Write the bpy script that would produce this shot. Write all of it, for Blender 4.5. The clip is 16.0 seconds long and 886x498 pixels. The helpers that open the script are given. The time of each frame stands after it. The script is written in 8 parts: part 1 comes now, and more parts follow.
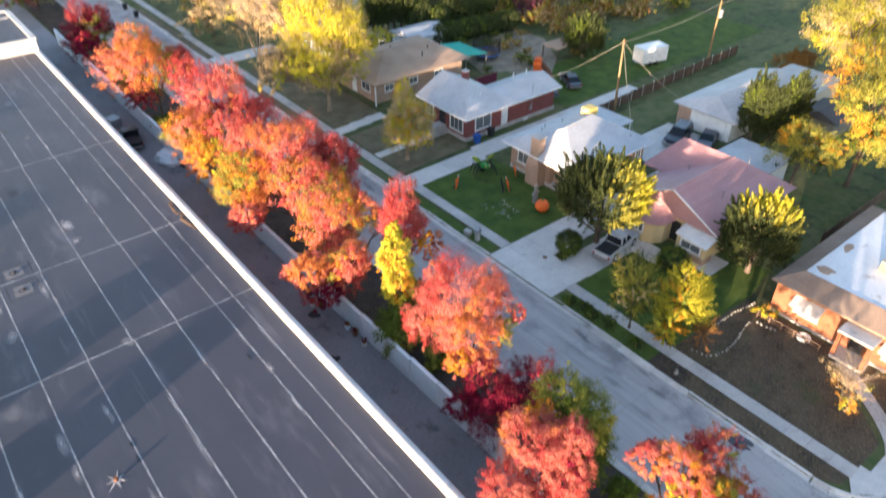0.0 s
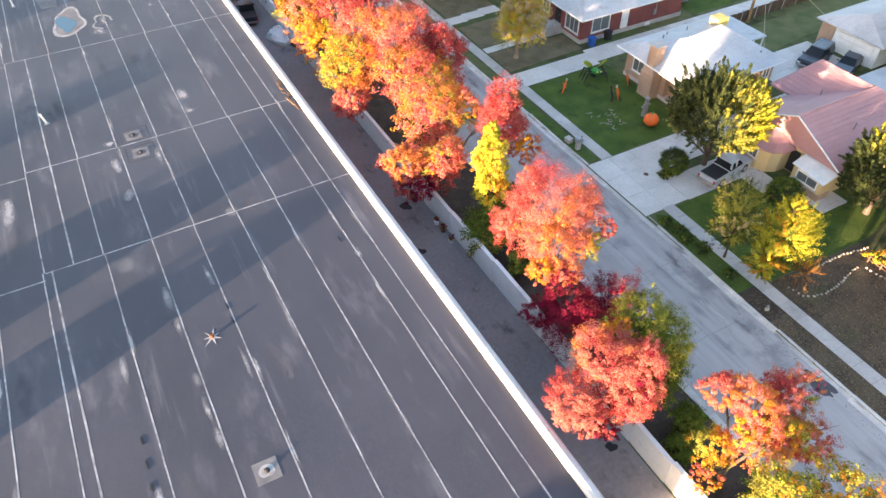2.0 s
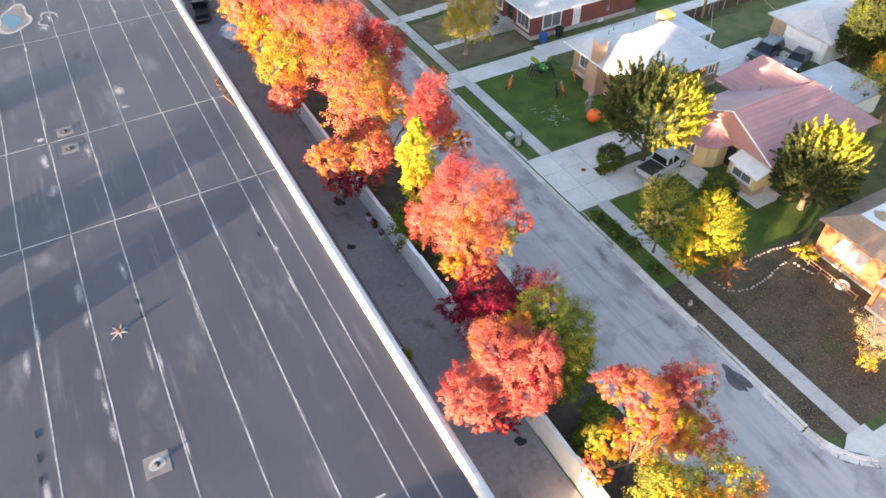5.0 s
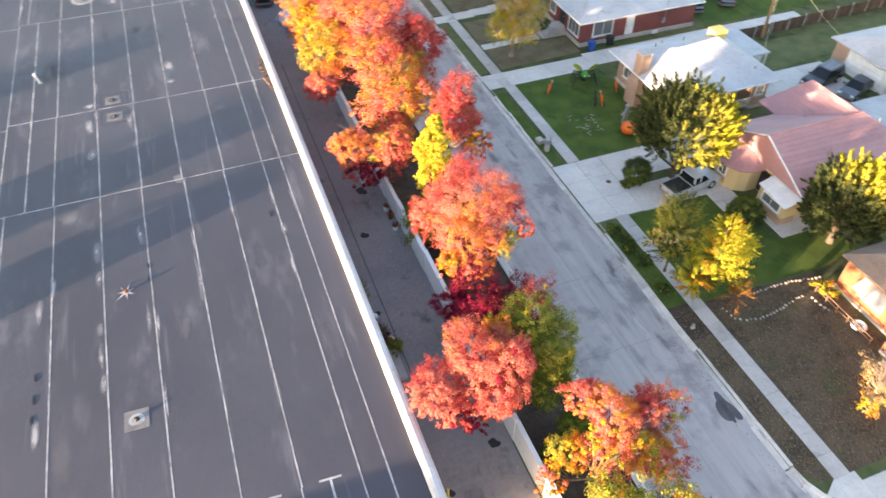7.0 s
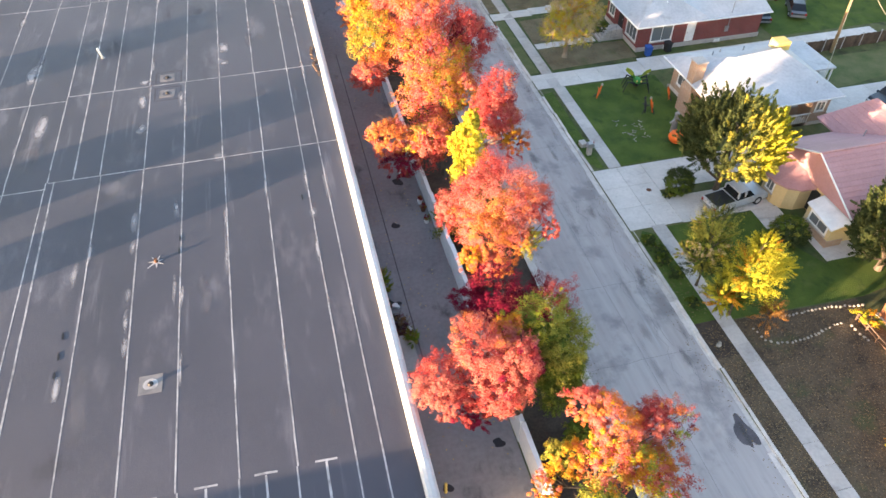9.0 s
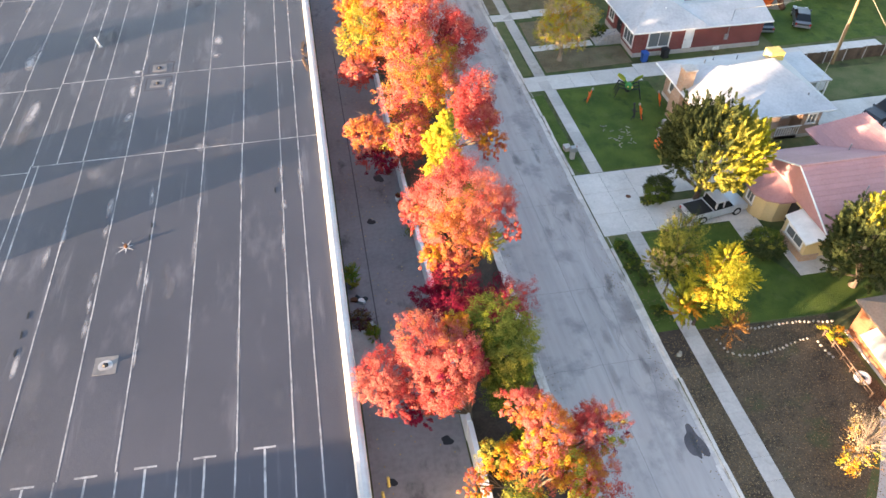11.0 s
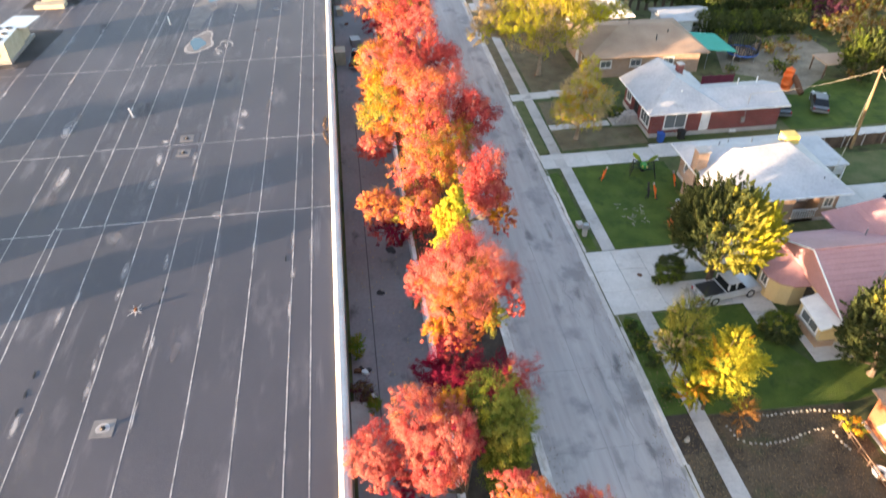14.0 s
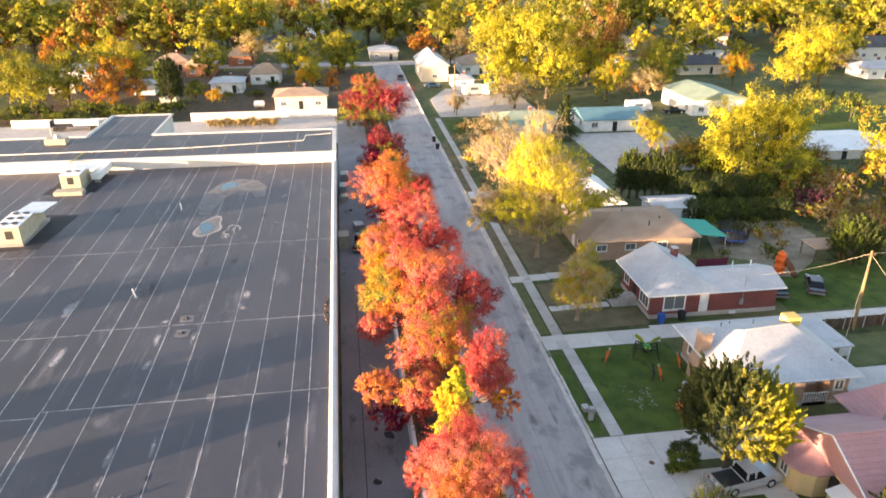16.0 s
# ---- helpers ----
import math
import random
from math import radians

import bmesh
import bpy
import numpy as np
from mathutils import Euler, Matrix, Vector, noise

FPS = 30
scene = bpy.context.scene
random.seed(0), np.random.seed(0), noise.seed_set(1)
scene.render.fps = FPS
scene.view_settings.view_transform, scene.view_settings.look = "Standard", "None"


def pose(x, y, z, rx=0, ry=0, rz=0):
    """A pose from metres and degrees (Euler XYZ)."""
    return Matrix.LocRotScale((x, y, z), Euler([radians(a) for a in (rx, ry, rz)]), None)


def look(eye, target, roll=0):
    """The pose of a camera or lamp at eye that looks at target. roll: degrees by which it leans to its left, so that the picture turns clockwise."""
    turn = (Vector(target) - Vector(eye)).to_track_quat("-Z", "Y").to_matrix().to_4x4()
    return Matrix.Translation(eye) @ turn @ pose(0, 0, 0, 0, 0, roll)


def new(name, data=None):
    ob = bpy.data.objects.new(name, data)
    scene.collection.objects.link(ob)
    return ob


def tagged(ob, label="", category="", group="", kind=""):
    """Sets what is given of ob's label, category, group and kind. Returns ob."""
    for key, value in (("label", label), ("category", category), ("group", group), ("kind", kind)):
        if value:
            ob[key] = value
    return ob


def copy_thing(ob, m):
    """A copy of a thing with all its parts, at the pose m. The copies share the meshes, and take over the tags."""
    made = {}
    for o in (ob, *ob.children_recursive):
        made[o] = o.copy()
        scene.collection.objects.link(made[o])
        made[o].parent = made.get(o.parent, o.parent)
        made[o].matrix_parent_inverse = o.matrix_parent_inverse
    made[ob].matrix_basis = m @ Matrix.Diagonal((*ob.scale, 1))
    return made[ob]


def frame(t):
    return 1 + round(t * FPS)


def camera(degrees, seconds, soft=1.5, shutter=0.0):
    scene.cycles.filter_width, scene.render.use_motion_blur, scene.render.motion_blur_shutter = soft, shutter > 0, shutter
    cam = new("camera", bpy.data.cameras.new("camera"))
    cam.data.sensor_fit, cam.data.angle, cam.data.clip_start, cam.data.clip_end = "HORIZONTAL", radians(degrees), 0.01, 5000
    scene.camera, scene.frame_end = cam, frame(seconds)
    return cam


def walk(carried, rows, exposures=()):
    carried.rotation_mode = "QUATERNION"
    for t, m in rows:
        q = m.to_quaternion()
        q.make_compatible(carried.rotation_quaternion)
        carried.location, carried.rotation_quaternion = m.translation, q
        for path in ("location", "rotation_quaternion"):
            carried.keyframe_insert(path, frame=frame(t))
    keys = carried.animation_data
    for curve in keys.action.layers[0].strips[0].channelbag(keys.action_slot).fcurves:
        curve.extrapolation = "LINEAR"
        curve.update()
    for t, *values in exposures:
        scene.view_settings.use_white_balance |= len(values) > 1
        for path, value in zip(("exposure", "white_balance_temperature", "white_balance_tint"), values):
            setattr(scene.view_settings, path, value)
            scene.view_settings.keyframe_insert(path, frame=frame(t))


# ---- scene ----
cam = camera(65.2, 16.0, soft=1.5, shutter=0.6)
PATH = [
    (0, (-0.009, 0.492, 36.81), (1.011, 1.751, 35.637), 0.1),
    (0.5, (0.051, 0.43, 36.842), (0.976, 1.617, 35.524), 0.1),
    (1, (0.092, 0.454, 36.881), (0.846, 1.684, 35.495), 0.1),
    (1.5, (0.152, 0.492, 36.883), (0.846, 1.748, 35.489), 0.0),
    (2, (0.282, 0.424, 36.819), (0.974, 1.681, 35.426), 0.0),
    (2.5, (0.666, 0.18, 36.716), (1.355, 1.44, 35.324), -0.2),
    (3, (1.277, -0.148, 36.602), (1.964, 1.112, 35.209), -0.2),
    (3.5, (2.032, -0.618, 36.523), (2.72, 0.641, 35.13), -0.2),
    (4, (2.931, -1.164, 36.506), (3.619, 0.095, 35.113), -0.2),
    (4.5, (3.928, -1.738, 36.504), (4.618, -0.48, 35.111), -0.2),
    (7, (8.664, -4.592, 36.947), (9.177, -3.258, 35.548), 0.3),
    (7.5, (9.219, -4.822, 36.874), (9.613, -3.448, 35.475), 0.0),
    (8, (9.702, -5.01, 36.784), (10.054, -3.625, 35.385), -0.0),
    (8.5, (10.185, -5.23, 36.713), (10.535, -3.845, 35.313), -0.0),
    (9, (10.819, -5.43, 36.697), (11.17, -4.047, 35.295), 0.0),
    (9.5, (11.71, -5.706, 36.745), (12.06, -4.324, 35.341), -0.0),
    (12, (16.15, -7.069, 37.128), (16.361, -5.663, 35.722), 0.1),
    (12.5, (16.406, -7.155, 37.182), (16.601, -5.747, 35.775), -0.2),
    (13, (16.381, -7.129, 37.202), (16.577, -5.713, 35.803), -0.2),
    (13.5, (16.299, -7.036, 37.232), (16.504, -5.572, 35.885), -0.1),
    (14, (16.294, -6.913, 37.23), (16.511, -5.369, 35.978), -0.1),
    (14.5, (16.232, -6.833, 37.152), (16.463, -5.198, 36.023), -0.1),
    (15, (16.224, -6.697, 37.065), (16.464, -4.985, 36.059), 0.0),
    (15.5, (16.207, -6.545, 36.984), (16.458, -4.774, 36.088), 0.1),
    (16, (16.15, -6.373, 36.907), (16.409, -4.563, 36.097), 0.1),
]
walk(cam, [(t, look(eye, target, roll)) for t, eye, target, roll in PATH],
     exposures=[(0.0, 2.78, 5900, 18), (1.5, 3.24, 6300, 20), (4.5, 3.29, 6450, 20), (7.0, 3.31, 6550, 20), (13.0, 3.31, 6600, 20), (14.5, 3.14, 6800, 21), (16.0, 2.94, 6900, 22)])
# ---- light ----
SUN_FROM = Vector((-0.933, -0.36, 0.079)).normalized()
world = bpy.data.worlds.new("sky")
scene.world = world
world.use_nodes = True
wn = world.node_tree
sky = wn.nodes.new("ShaderNodeTexSky")
sky.sky_type = 'NISHITA'
sky.sun_disc = False
sky.sun_elevation = math.asin(SUN_FROM.z)
sky.sun_rotation = math.atan2(SUN_FROM.x, SUN_FROM.y)
sky.air_density, sky.dust_density, sky.ozone_density = 1.0, 1.1, 1.3
wn.links.new(sky.outputs[0], wn.nodes["Background"].inputs[0])
wn.nodes["Background"].inputs[1].default_value = 0.131
sun = new("sun", bpy.data.lights.new("sun", 'SUN'))
sun.data.energy, sun.data.angle, sun.data.color = 3.3, radians(0.6), (1.0, 0.75, 0.47)
sun.matrix_world = look(tuple(SUN_FROM * 300), (0, 0, 0))


# ---- materials ----
def surf(name, a, b, big=0.4, small=6.0, rough=0.8, bump=0.15, metal=0.0, rand=0.0, dist=0.02, spec=0.3, streak=None, smudge=None):
    """Two tones a and b mixed by a broad and a fine noise, with fine relief; rand: how far each object differs in tone."""
    m = bpy.data.materials.new(name)
    m.use_nodes = True
    nt = m.node_tree
    N, L = nt.nodes, nt.links
    p = N["Principled BSDF"]
    co = N.new("ShaderNodeTexCoord")
    geo = N.new("ShaderNodeNewGeometry")
    src = geo.outputs["Position"]
    if streak:
        mp = N.new("ShaderNodeMapping")
        mp.inputs["Scale"].default_value = streak
        L.new(src, mp.inputs[0])
        src = mp.outputs[0]
    n1 = N.new("ShaderNodeTexNoise")
    n1.inputs["Scale"].default_value, n1.inputs["Detail"].default_value = big, 4
    n2 = N.new("ShaderNodeTexNoise")
    n2.inputs["Scale"].default_value, n2.inputs["Detail"].default_value = small, 3
    L.new(src, n1.inputs["Vector"])
    L.new(src, n2.inputs["Vector"])
    ad = N.new("ShaderNodeMath")
    ad.operation = 'MULTIPLY_ADD'
    ad.inputs[1].default_value, ad.inputs[2].default_value = 0.45, 0.0
    L.new(n2.outputs[0], ad.inputs[0])
    ad2 = N.new("ShaderNodeMath")
    ad2.operation = 'MULTIPLY_ADD'
    ad2.inputs[1].default_value = 0.75
    L.new(n1.outputs[0], ad2.inputs[0])
    L.new(ad.outputs[0], ad2.inputs[2])
    rm = N.new("ShaderNodeMapRange")
    rm.inputs[1].default_value, rm.inputs[2].default_value = 0.4, 0.8
    L.new(ad2.outputs[0], rm.inputs[0])
    mix = N.new("ShaderNodeMix")
    mix.data_type = 'RGBA'
    mix.inputs[6].default_value, mix.inputs[7].default_value = (*a, 1), (*b, 1)
    L.new(rm.outputs[0], mix.inputs[0])
    out = mix.outputs[2]
    for tone, scale, lo, hi, most in smudge or ():
        mp = N.new("ShaderNodeMapping")
        mp.inputs["Scale"].default_value = scale
        n3, r3, m3 = N.new("ShaderNodeTexNoise"), N.new("ShaderNodeMapRange"), N.new("ShaderNodeMix")
        n3.inputs["Scale"].default_value, n3.inputs["Detail"].default_value, n3.inputs["Roughness"].default_value = 1.0, 6, 0.62
        L.new(geo.outputs["Position"], mp.inputs[0])
        L.new(mp.outputs[0], n3.inputs["Vector"])
        r3.inputs[1].default_value, r3.inputs[2].default_value, r3.inputs[4].default_value = lo, hi, most
        r3.interpolation_type = 'SMOOTHSTEP'
        L.new(n3.outputs[0], r3.inputs[0])
        m3.data_type = 'RGBA'
        m3.inputs[7].default_value = (*tone, 1)
        L.new(r3.outputs[0], m3.inputs[0])
        L.new(out, m3.inputs[6])
        out = m3.outputs[2]
    if rand:
        oi = N.new("ShaderNodeObjectInfo")
        r2 = N.new("ShaderNodeMapRange")
        r2.inputs[3].default_value, r2.inputs[4].default_value = 1 - rand, 1 + rand
        L.new(oi.outputs["Random"], r2.inputs[0])
        sc = N.new("ShaderNodeVectorMath")
        sc.operation = 'SCALE'
        L.new(out, sc.inputs[0])
        L.new(r2.outputs[0], sc.inputs["Scale"])
        out = sc.outputs[0]
    L.new(out, p.inputs["Base Color"])
    p.inputs["Roughness"].default_value, p.inputs["Metallic"].default_value = rough, metal
    p.inputs["Specular IOR Level"].default_value = spec
    if bump:
        bp = N.new("ShaderNodeBump")
        bp.inputs["Strength"].default_value, bp.inputs["Distance"].default_value = bump, dist
        L.new(n2.outputs[0], bp.inputs["Height"])
        L.new(bp.outputs[0], p.inputs["Normal"])
    return m


def plain(name, c, rough=0.5, metal=0.0, spec=0.4):
    return surf(name, tuple(v * 0.85 for v in c), tuple(min(1, v * 1.12) for v in c), 1.5, 18, rough, 0.04, metal, 0.0, 0.005, spec)


def leaf(name, dark, light, through_light=0.24):
    """Leaves: every leaf a tone of its own between dark and light, partly lit through."""
    m = bpy.data.materials.new(name)
    m.use_nodes = True
    nt = m.node_tree
    N, L = nt.nodes, nt.links
    N.remove(N["Principled BSDF"])
    ge = N.new("ShaderNodeNewGeometry")
    mix = N.new("ShaderNodeMix")
    mix.data_type = 'RGBA'
    mix.inputs[6].default_value, mix.inputs[7].default_value = (*dark, 1), (*light, 1)
    L.new(ge.outputs["Random Per Island"], mix.inputs[0])
    df, tr, sh = N.new("ShaderNodeBsdfDiffuse"), N.new("ShaderNodeBsdfTranslucent"), N.new("ShaderNodeMixShader")
    L.new(mix.outputs[2], df.inputs[0])
    L.new(mix.outputs[2], tr.inputs[0])
    sh.inputs[0].default_value = through_light
    L.new(df.outputs[0], sh.inputs[1])
    L.new(tr.outputs[0], sh.inputs[2])
    L.new(sh.outputs[0], N["Material Output"].inputs[0])
    return m


def brick(name, a, b, mortar, scale=1.0):
    m = bpy.data.materials.new(name)
    m.use_nodes = True
    nt = m.node_tree
    N, L = nt.nodes, nt.links
    p = N["Principled BSDF"]
    co, sep, com = N.new("ShaderNodeTexCoord"), N.new("ShaderNodeSeparateXYZ"), N.new("ShaderNodeCombineXYZ")
    L.new(co.outputs["Object"], sep.inputs[0])
    s = N.new("ShaderNodeMath")
    L.new(sep.outputs[0], s.inputs[0])
    L.new(sep.outputs[1], s.inputs[1])
    L.new(s.outputs[0], com.inputs[0])
    L.new(sep.outputs[2], com.inputs[1])
    bt = N.new("ShaderNodeTexBrick")
    L.new(com.outputs[0], bt.inputs["Vector"])
    for k, v in (("Color1", a), ("Color2", b), ("Mortar", mortar)):
        bt.inputs[k].default_value = (*v, 1)
    for k, v in (("Scale", 1.0), ("Mortar Size", 0.008), ("Brick Width", 0.22), ("Row Height", 0.075)):
        bt.inputs[k].default_value = v * (scale if k != "Scale" else 1)
    ns = N.new("ShaderNodeTexNoise")
    ns.inputs["Scale"].default_value = 0.9
    L.new(co.outputs["Object"], ns.inputs["Vector"])
    mr = N.new("ShaderNodeMapRange")
    mr.inputs[3].default_value, mr.inputs[4].default_value = 0.7, 1.3
    L.new(ns.outputs[0], mr.inputs[0])
    sc = N.new("ShaderNodeVectorMath")
    sc.operation = 'SCALE'
    L.new(bt.outputs[0], sc.inputs[0])
    L.new(mr.outputs[0], sc.inputs["Scale"])
    L.new(sc.outputs[0], p.inputs["Base Color"])
    p.inputs["Roughness"].default_value = 0.85
    bp = N.new("ShaderNodeBump")
    bp.inputs["Strength"].default_value, bp.inputs["Distance"].default_value, bp.invert = 0.4, 0.01, True
    L.new(bt.outputs[1], bp.inputs["Height"])
    L.new(bp.outputs[0], p.inputs["Normal"])
    return m


MEMBRANE = surf("roof_membrane", (0.031, 0.0315, 0.0445), (0.0585, 0.057, 0.0735), 0.10, 45.0, 0.5, 1.0, rand=0.07, dist=0.022, spec=0.5,
                smudge=(((0.15, 0.143, 0.165), (0.55, 0.16, 1), 0.54, 0.78, 0.6), ((0.19, 0.182, 0.205), (1.6, 0.10, 1), 0.58, 0.80, 0.5), ((0.035, 0.034, 0.047), (0.16, 0.22, 1), 0.58, 0.75, 0.6)))
BLACK_COAT = surf("black_roof_coating", (0.022, 0.021, 0.022), (0.045, 0.042, 0.044), 0.4, 6, 0.7, 0.2)
MEMBRANE_LAP = surf("membrane_lap", (0.05, 0.048, 0.055), (0.10, 0.095, 0.10), 0.8, 6, 0.7, 0.1)
SEAM = surf("seam_tape", (0.15, 0.143, 0.145), (0.50, 0.48, 0.47), 0.9, 3.2, 0.8, 0.05)
SALT = surf("dried_salt", (0.20, 0.19, 0.185), (0.44, 0.42, 0.40), 1.4, 6.0, 0.9, 0.05)
SEDIMENT = surf("dried_sediment", (0.13, 0.125, 0.128), (0.23, 0.215, 0.205), 0.8, 5.0, 0.9, 0.05)
WHITE_WALL = surf("white_painted_wall", (0.49, 0.478, 0.46), (0.60, 0.588, 0.57), 0.3, 4, 0.7, 0.05)
BLOCK_WALL = surf("grey_brown_block", (0.085, 0.075, 0.068), (0.15, 0.13, 0.118), 0.5, 6, 0.9, 0.3)
WHITE_BLOCK = surf("white_painted_block", (0.66, 0.655, 0.645), (0.80, 0.795, 0.78), 0.4, 5, 0.8, 0.1, smudge=(((0.45, 0.43, 0.40), (0.8, 0.8, 0.8), 0.58, 0.75, 0.6),))
COPING = surf("white_metal_coping", (0.45, 0.44, 0.415), (0.58, 0.57, 0.545), 0.5, 5, 0.5, 0.03)
ALLEY = surf("alley_asphalt", (0.20, 0.186, 0.186), (0.29, 0.272, 0.268), 0.22, 3.5, 0.9, 0.2,
             smudge=(((0.04, 0.038, 0.038), (0.5, 0.3, 1), 0.56, 0.74, 0.7), ((0.19, 0.178, 0.17), (1.3, 0.12, 1), 0.58, 0.76, 0.6)))
STREET = surf("aged_street_asphalt", (0.335, 0.298, 0.282), (0.465, 0.418, 0.392), 0.55, 2.5, 0.9, 0.12, streak=(1.0, 0.08, 1.0),
              smudge=(((0.24, 0.23, 0.228), (1.5, 0.045, 1), 0.50, 0.82, 0.55), ((0.215, 0.198, 0.195), (0.35, 0.30, 1), 0.50, 0.68, 0.75), ((0.27, 0.25, 0.245), (1.6, 0.9, 1), 0.56, 0.74, 0.4), ((0.50, 0.485, 0.48), (2.0, 0.07, 1), 0.58, 0.80, 0.5)))
PATCH = surf("dark_asphalt_patch", (0.075, 0.068, 0.072), (0.125, 0.112, 0.116), 1.0, 8, 0.9, 0.2)
CRACK = surf("tar_crack", (0.15, 0.145, 0.145), (0.24, 0.23, 0.23), 1.0, 8, 0.9, 0.2)
CONCRETE = surf("concrete", (0.38, 0.345, 0.315), (0.53, 0.485, 0.44), 0.5, 5, 0.85, 0.1, rand=0.08,
                smudge=(((0.22, 0.20, 0.185), (0.7, 0.7, 1), 0.55, 0.75, 0.6),))
DRIVE = surf("pale_concrete", (0.50, 0.462, 0.42), (0.66, 0.615, 0.565), 0.4, 5, 0.85, 0.1, rand=0.06,
             smudge=(((0.28, 0.265, 0.245), (0.5, 0.5, 1), 0.55, 0.75, 0.6), ((0.30, 0.27, 0.24), (2.6, 2.6, 1), 0.6, 0.74, 0.5)))
LAWN = surf("green_lawn", (0.034, 0.070, 0.009), (0.095, 0.134, 0.019), 0.5, 16, 0.95, 0.9, dist=0.08,
            smudge=(((0.105, 0.125, 0.034), (0.45, 0.5, 1), 0.54, 0.74, 0.6), ((0.020, 0.048, 0.010), (0.8, 0.6, 1), 0.52, 0.7, 0.7), ((0.12, 0.085, 0.035), (4, 4, 1), 0.62, 0.76, 0.6)))
DRY_LAWN = surf("dry_brown_lawn", (0.050, 0.036, 0.024), (0.135, 0.098, 0.060), 0.6, 13, 0.95, 0.9, dist=0.07,
                smudge=(((0.21, 0.155, 0.10), (8, 8, 1), 0.56, 0.66, 0.75), ((0.030, 0.022, 0.015), (5, 5, 1), 0.56, 0.66, 0.8), ((0.062, 0.085, 0.028), (0.35, 0.45, 1), 0.53, 0.72, 0.6), ((0.19, 0.15, 0.10), (3.2, 3.2, 1), 0.58, 0.72, 0.7), ((0.040, 0.030, 0.022), (0.7, 0.7, 1), 0.56, 0.72, 0.7)))
VERGE = surf("thin_verge_grass", (0.06, 0.095, 0.025), (0.16, 0.145, 0.065), 0.6, 8, 0.95, 0.5, dist=0.05)
DIRT = surf("pale_dirt", (0.17, 0.135, 0.095), (0.32, 0.265, 0.19), 0.5, 5, 0.95, 0.3, dist=0.04)
STRAW = surf("straw_brown_lawn", (0.115, 0.088, 0.052), (0.20, 0.165, 0.095), 0.6, 7, 0.95, 0.4, dist=0.05,
             smudge=(((0.085, 0.10, 0.035), (0.5, 0.5, 1), 0.53, 0.72, 0.6),))
SOIL = surf("dark_soil", (0.035, 0.026, 0.020), (0.085, 0.062, 0.045), 0.8, 7, 0.95, 0.5, dist=0.05)
FIELD = surf("field_grass", (0.040, 0.072, 0.018), (0.15, 0.138, 0.060), 0.06, 1.2, 0.95, 0.4, dist=0.08,
             smudge=(((0.055, 0.10, 0.022), (0.10, 0.10, 1), 0.54, 0.7, 0.7), ((0.030, 0.026, 0.015), (0.4, 0.4, 1), 0.5, 0.68, 0.7)))
RED_BRICK = brick("red_brick", (0.17, 0.034, 0.030), (0.22, 0.046, 0.040), (0.19, 0.11, 0.095))
TAN_BRICK = brick("tan_brick", (0.33, 0.20, 0.13), (0.42, 0.27, 0.18), (0.40, 0.34, 0.28))
ORANGE_BRICK = brick("orange_brick", (0.25, 0.080, 0.030), (0.33, 0.115, 0.042), (0.22, 0.13, 0.085))
WHITE_ROOF = surf("white_coated_roof", (0.36, 0.36, 0.37), (0.52, 0.515, 0.515), 0.35, 4, 0.6, 0.05,
                  smudge=(((0.26, 0.25, 0.24), (0.8, 0.8, 1), 0.56, 0.76, 0.5),))
# White roof with sunlight put into its colour, a lighter copy of WHITE_ROOF.
SUNLIT_WHITE_ROOF = surf("sunlit_white_roof", (0.66, 0.655, 0.64), (0.78, 0.775, 0.76), 0.3, 5, 0.6, 0.05)
BROWN_ROOF = surf("brown_shingle", (0.30, 0.20, 0.14), (0.42, 0.30, 0.21), 0.4, 7, 0.9, 0.3)
PINK_ROOF = surf("dusty_pink_metal_tile", (0.335, 0.18, 0.185), (0.43, 0.247, 0.248), 0.5, 6, 0.55, 0.1, rand=0.05)
SKIRT_ROOF = surf("weathered_brown_shingle", (0.19, 0.135, 0.10), (0.30, 0.22, 0.165), 0.5, 7, 0.9, 0.3)
BRIGHT_ROOF = surf("bright_white_roof_coating", (0.56, 0.56, 0.57), (0.72, 0.715, 0.71), 0.4, 4, 0.6, 0.05, smudge=(((0.30, 0.26, 0.22), (0.6, 0.6, 1), 0.6, 0.72, 0.7),))
DARK_ROOF = surf("dark_shingle", (0.06, 0.06, 0.065), (0.11, 0.105, 0.11), 0.4, 7, 0.9, 0.3)
BLUE_ROOF = surf("teal_blue_metal_roof", (0.075, 0.17, 0.20), (0.12, 0.235, 0.27), 0.4, 5, 0.5, 0.05)
GREEN_ROOF = surf("grey_green_roof", (0.20, 0.26, 0.19), (0.30, 0.36, 0.26), 0.4, 5, 0.7, 0.1)
YELLOW_STUCCO = surf("cream_yellow_stucco", (0.52, 0.40, 0.20), (0.64, 0.50, 0.27), 0.5, 9, 0.9, 0.2)
CREAM = surf("cream_siding", (0.55, 0.49, 0.38), (0.68, 0.62, 0.50), 0.5, 9, 0.85, 0.1)
WHITE = plain("white_paint", (0.74, 0.74, 0.72))
GREY_METAL = plain("grey_metal", (0.34, 0.34, 0.34), 0.45, 0.6)
BEIGE_METAL = plain("beige_metal_cabinet", (0.40, 0.36, 0.27), 0.5)
DARK = plain("dark_plastic", (0.02, 0.02, 0.022), 0.6)
RUST = plain("rusty_metal", (0.14, 0.06, 0.03), 0.9)
FENCE = surf("weathered_fence_wood", (0.075, 0.048, 0.034), (0.16, 0.105, 0.07), 1.5, 9, 0.9, 0.3, rand=0.2)
POLE_WOOD = surf("pole_wood", (0.16, 0.10, 0.05), (0.30, 0.20, 0.10), 1.0, 8, 0.9, 0.3)
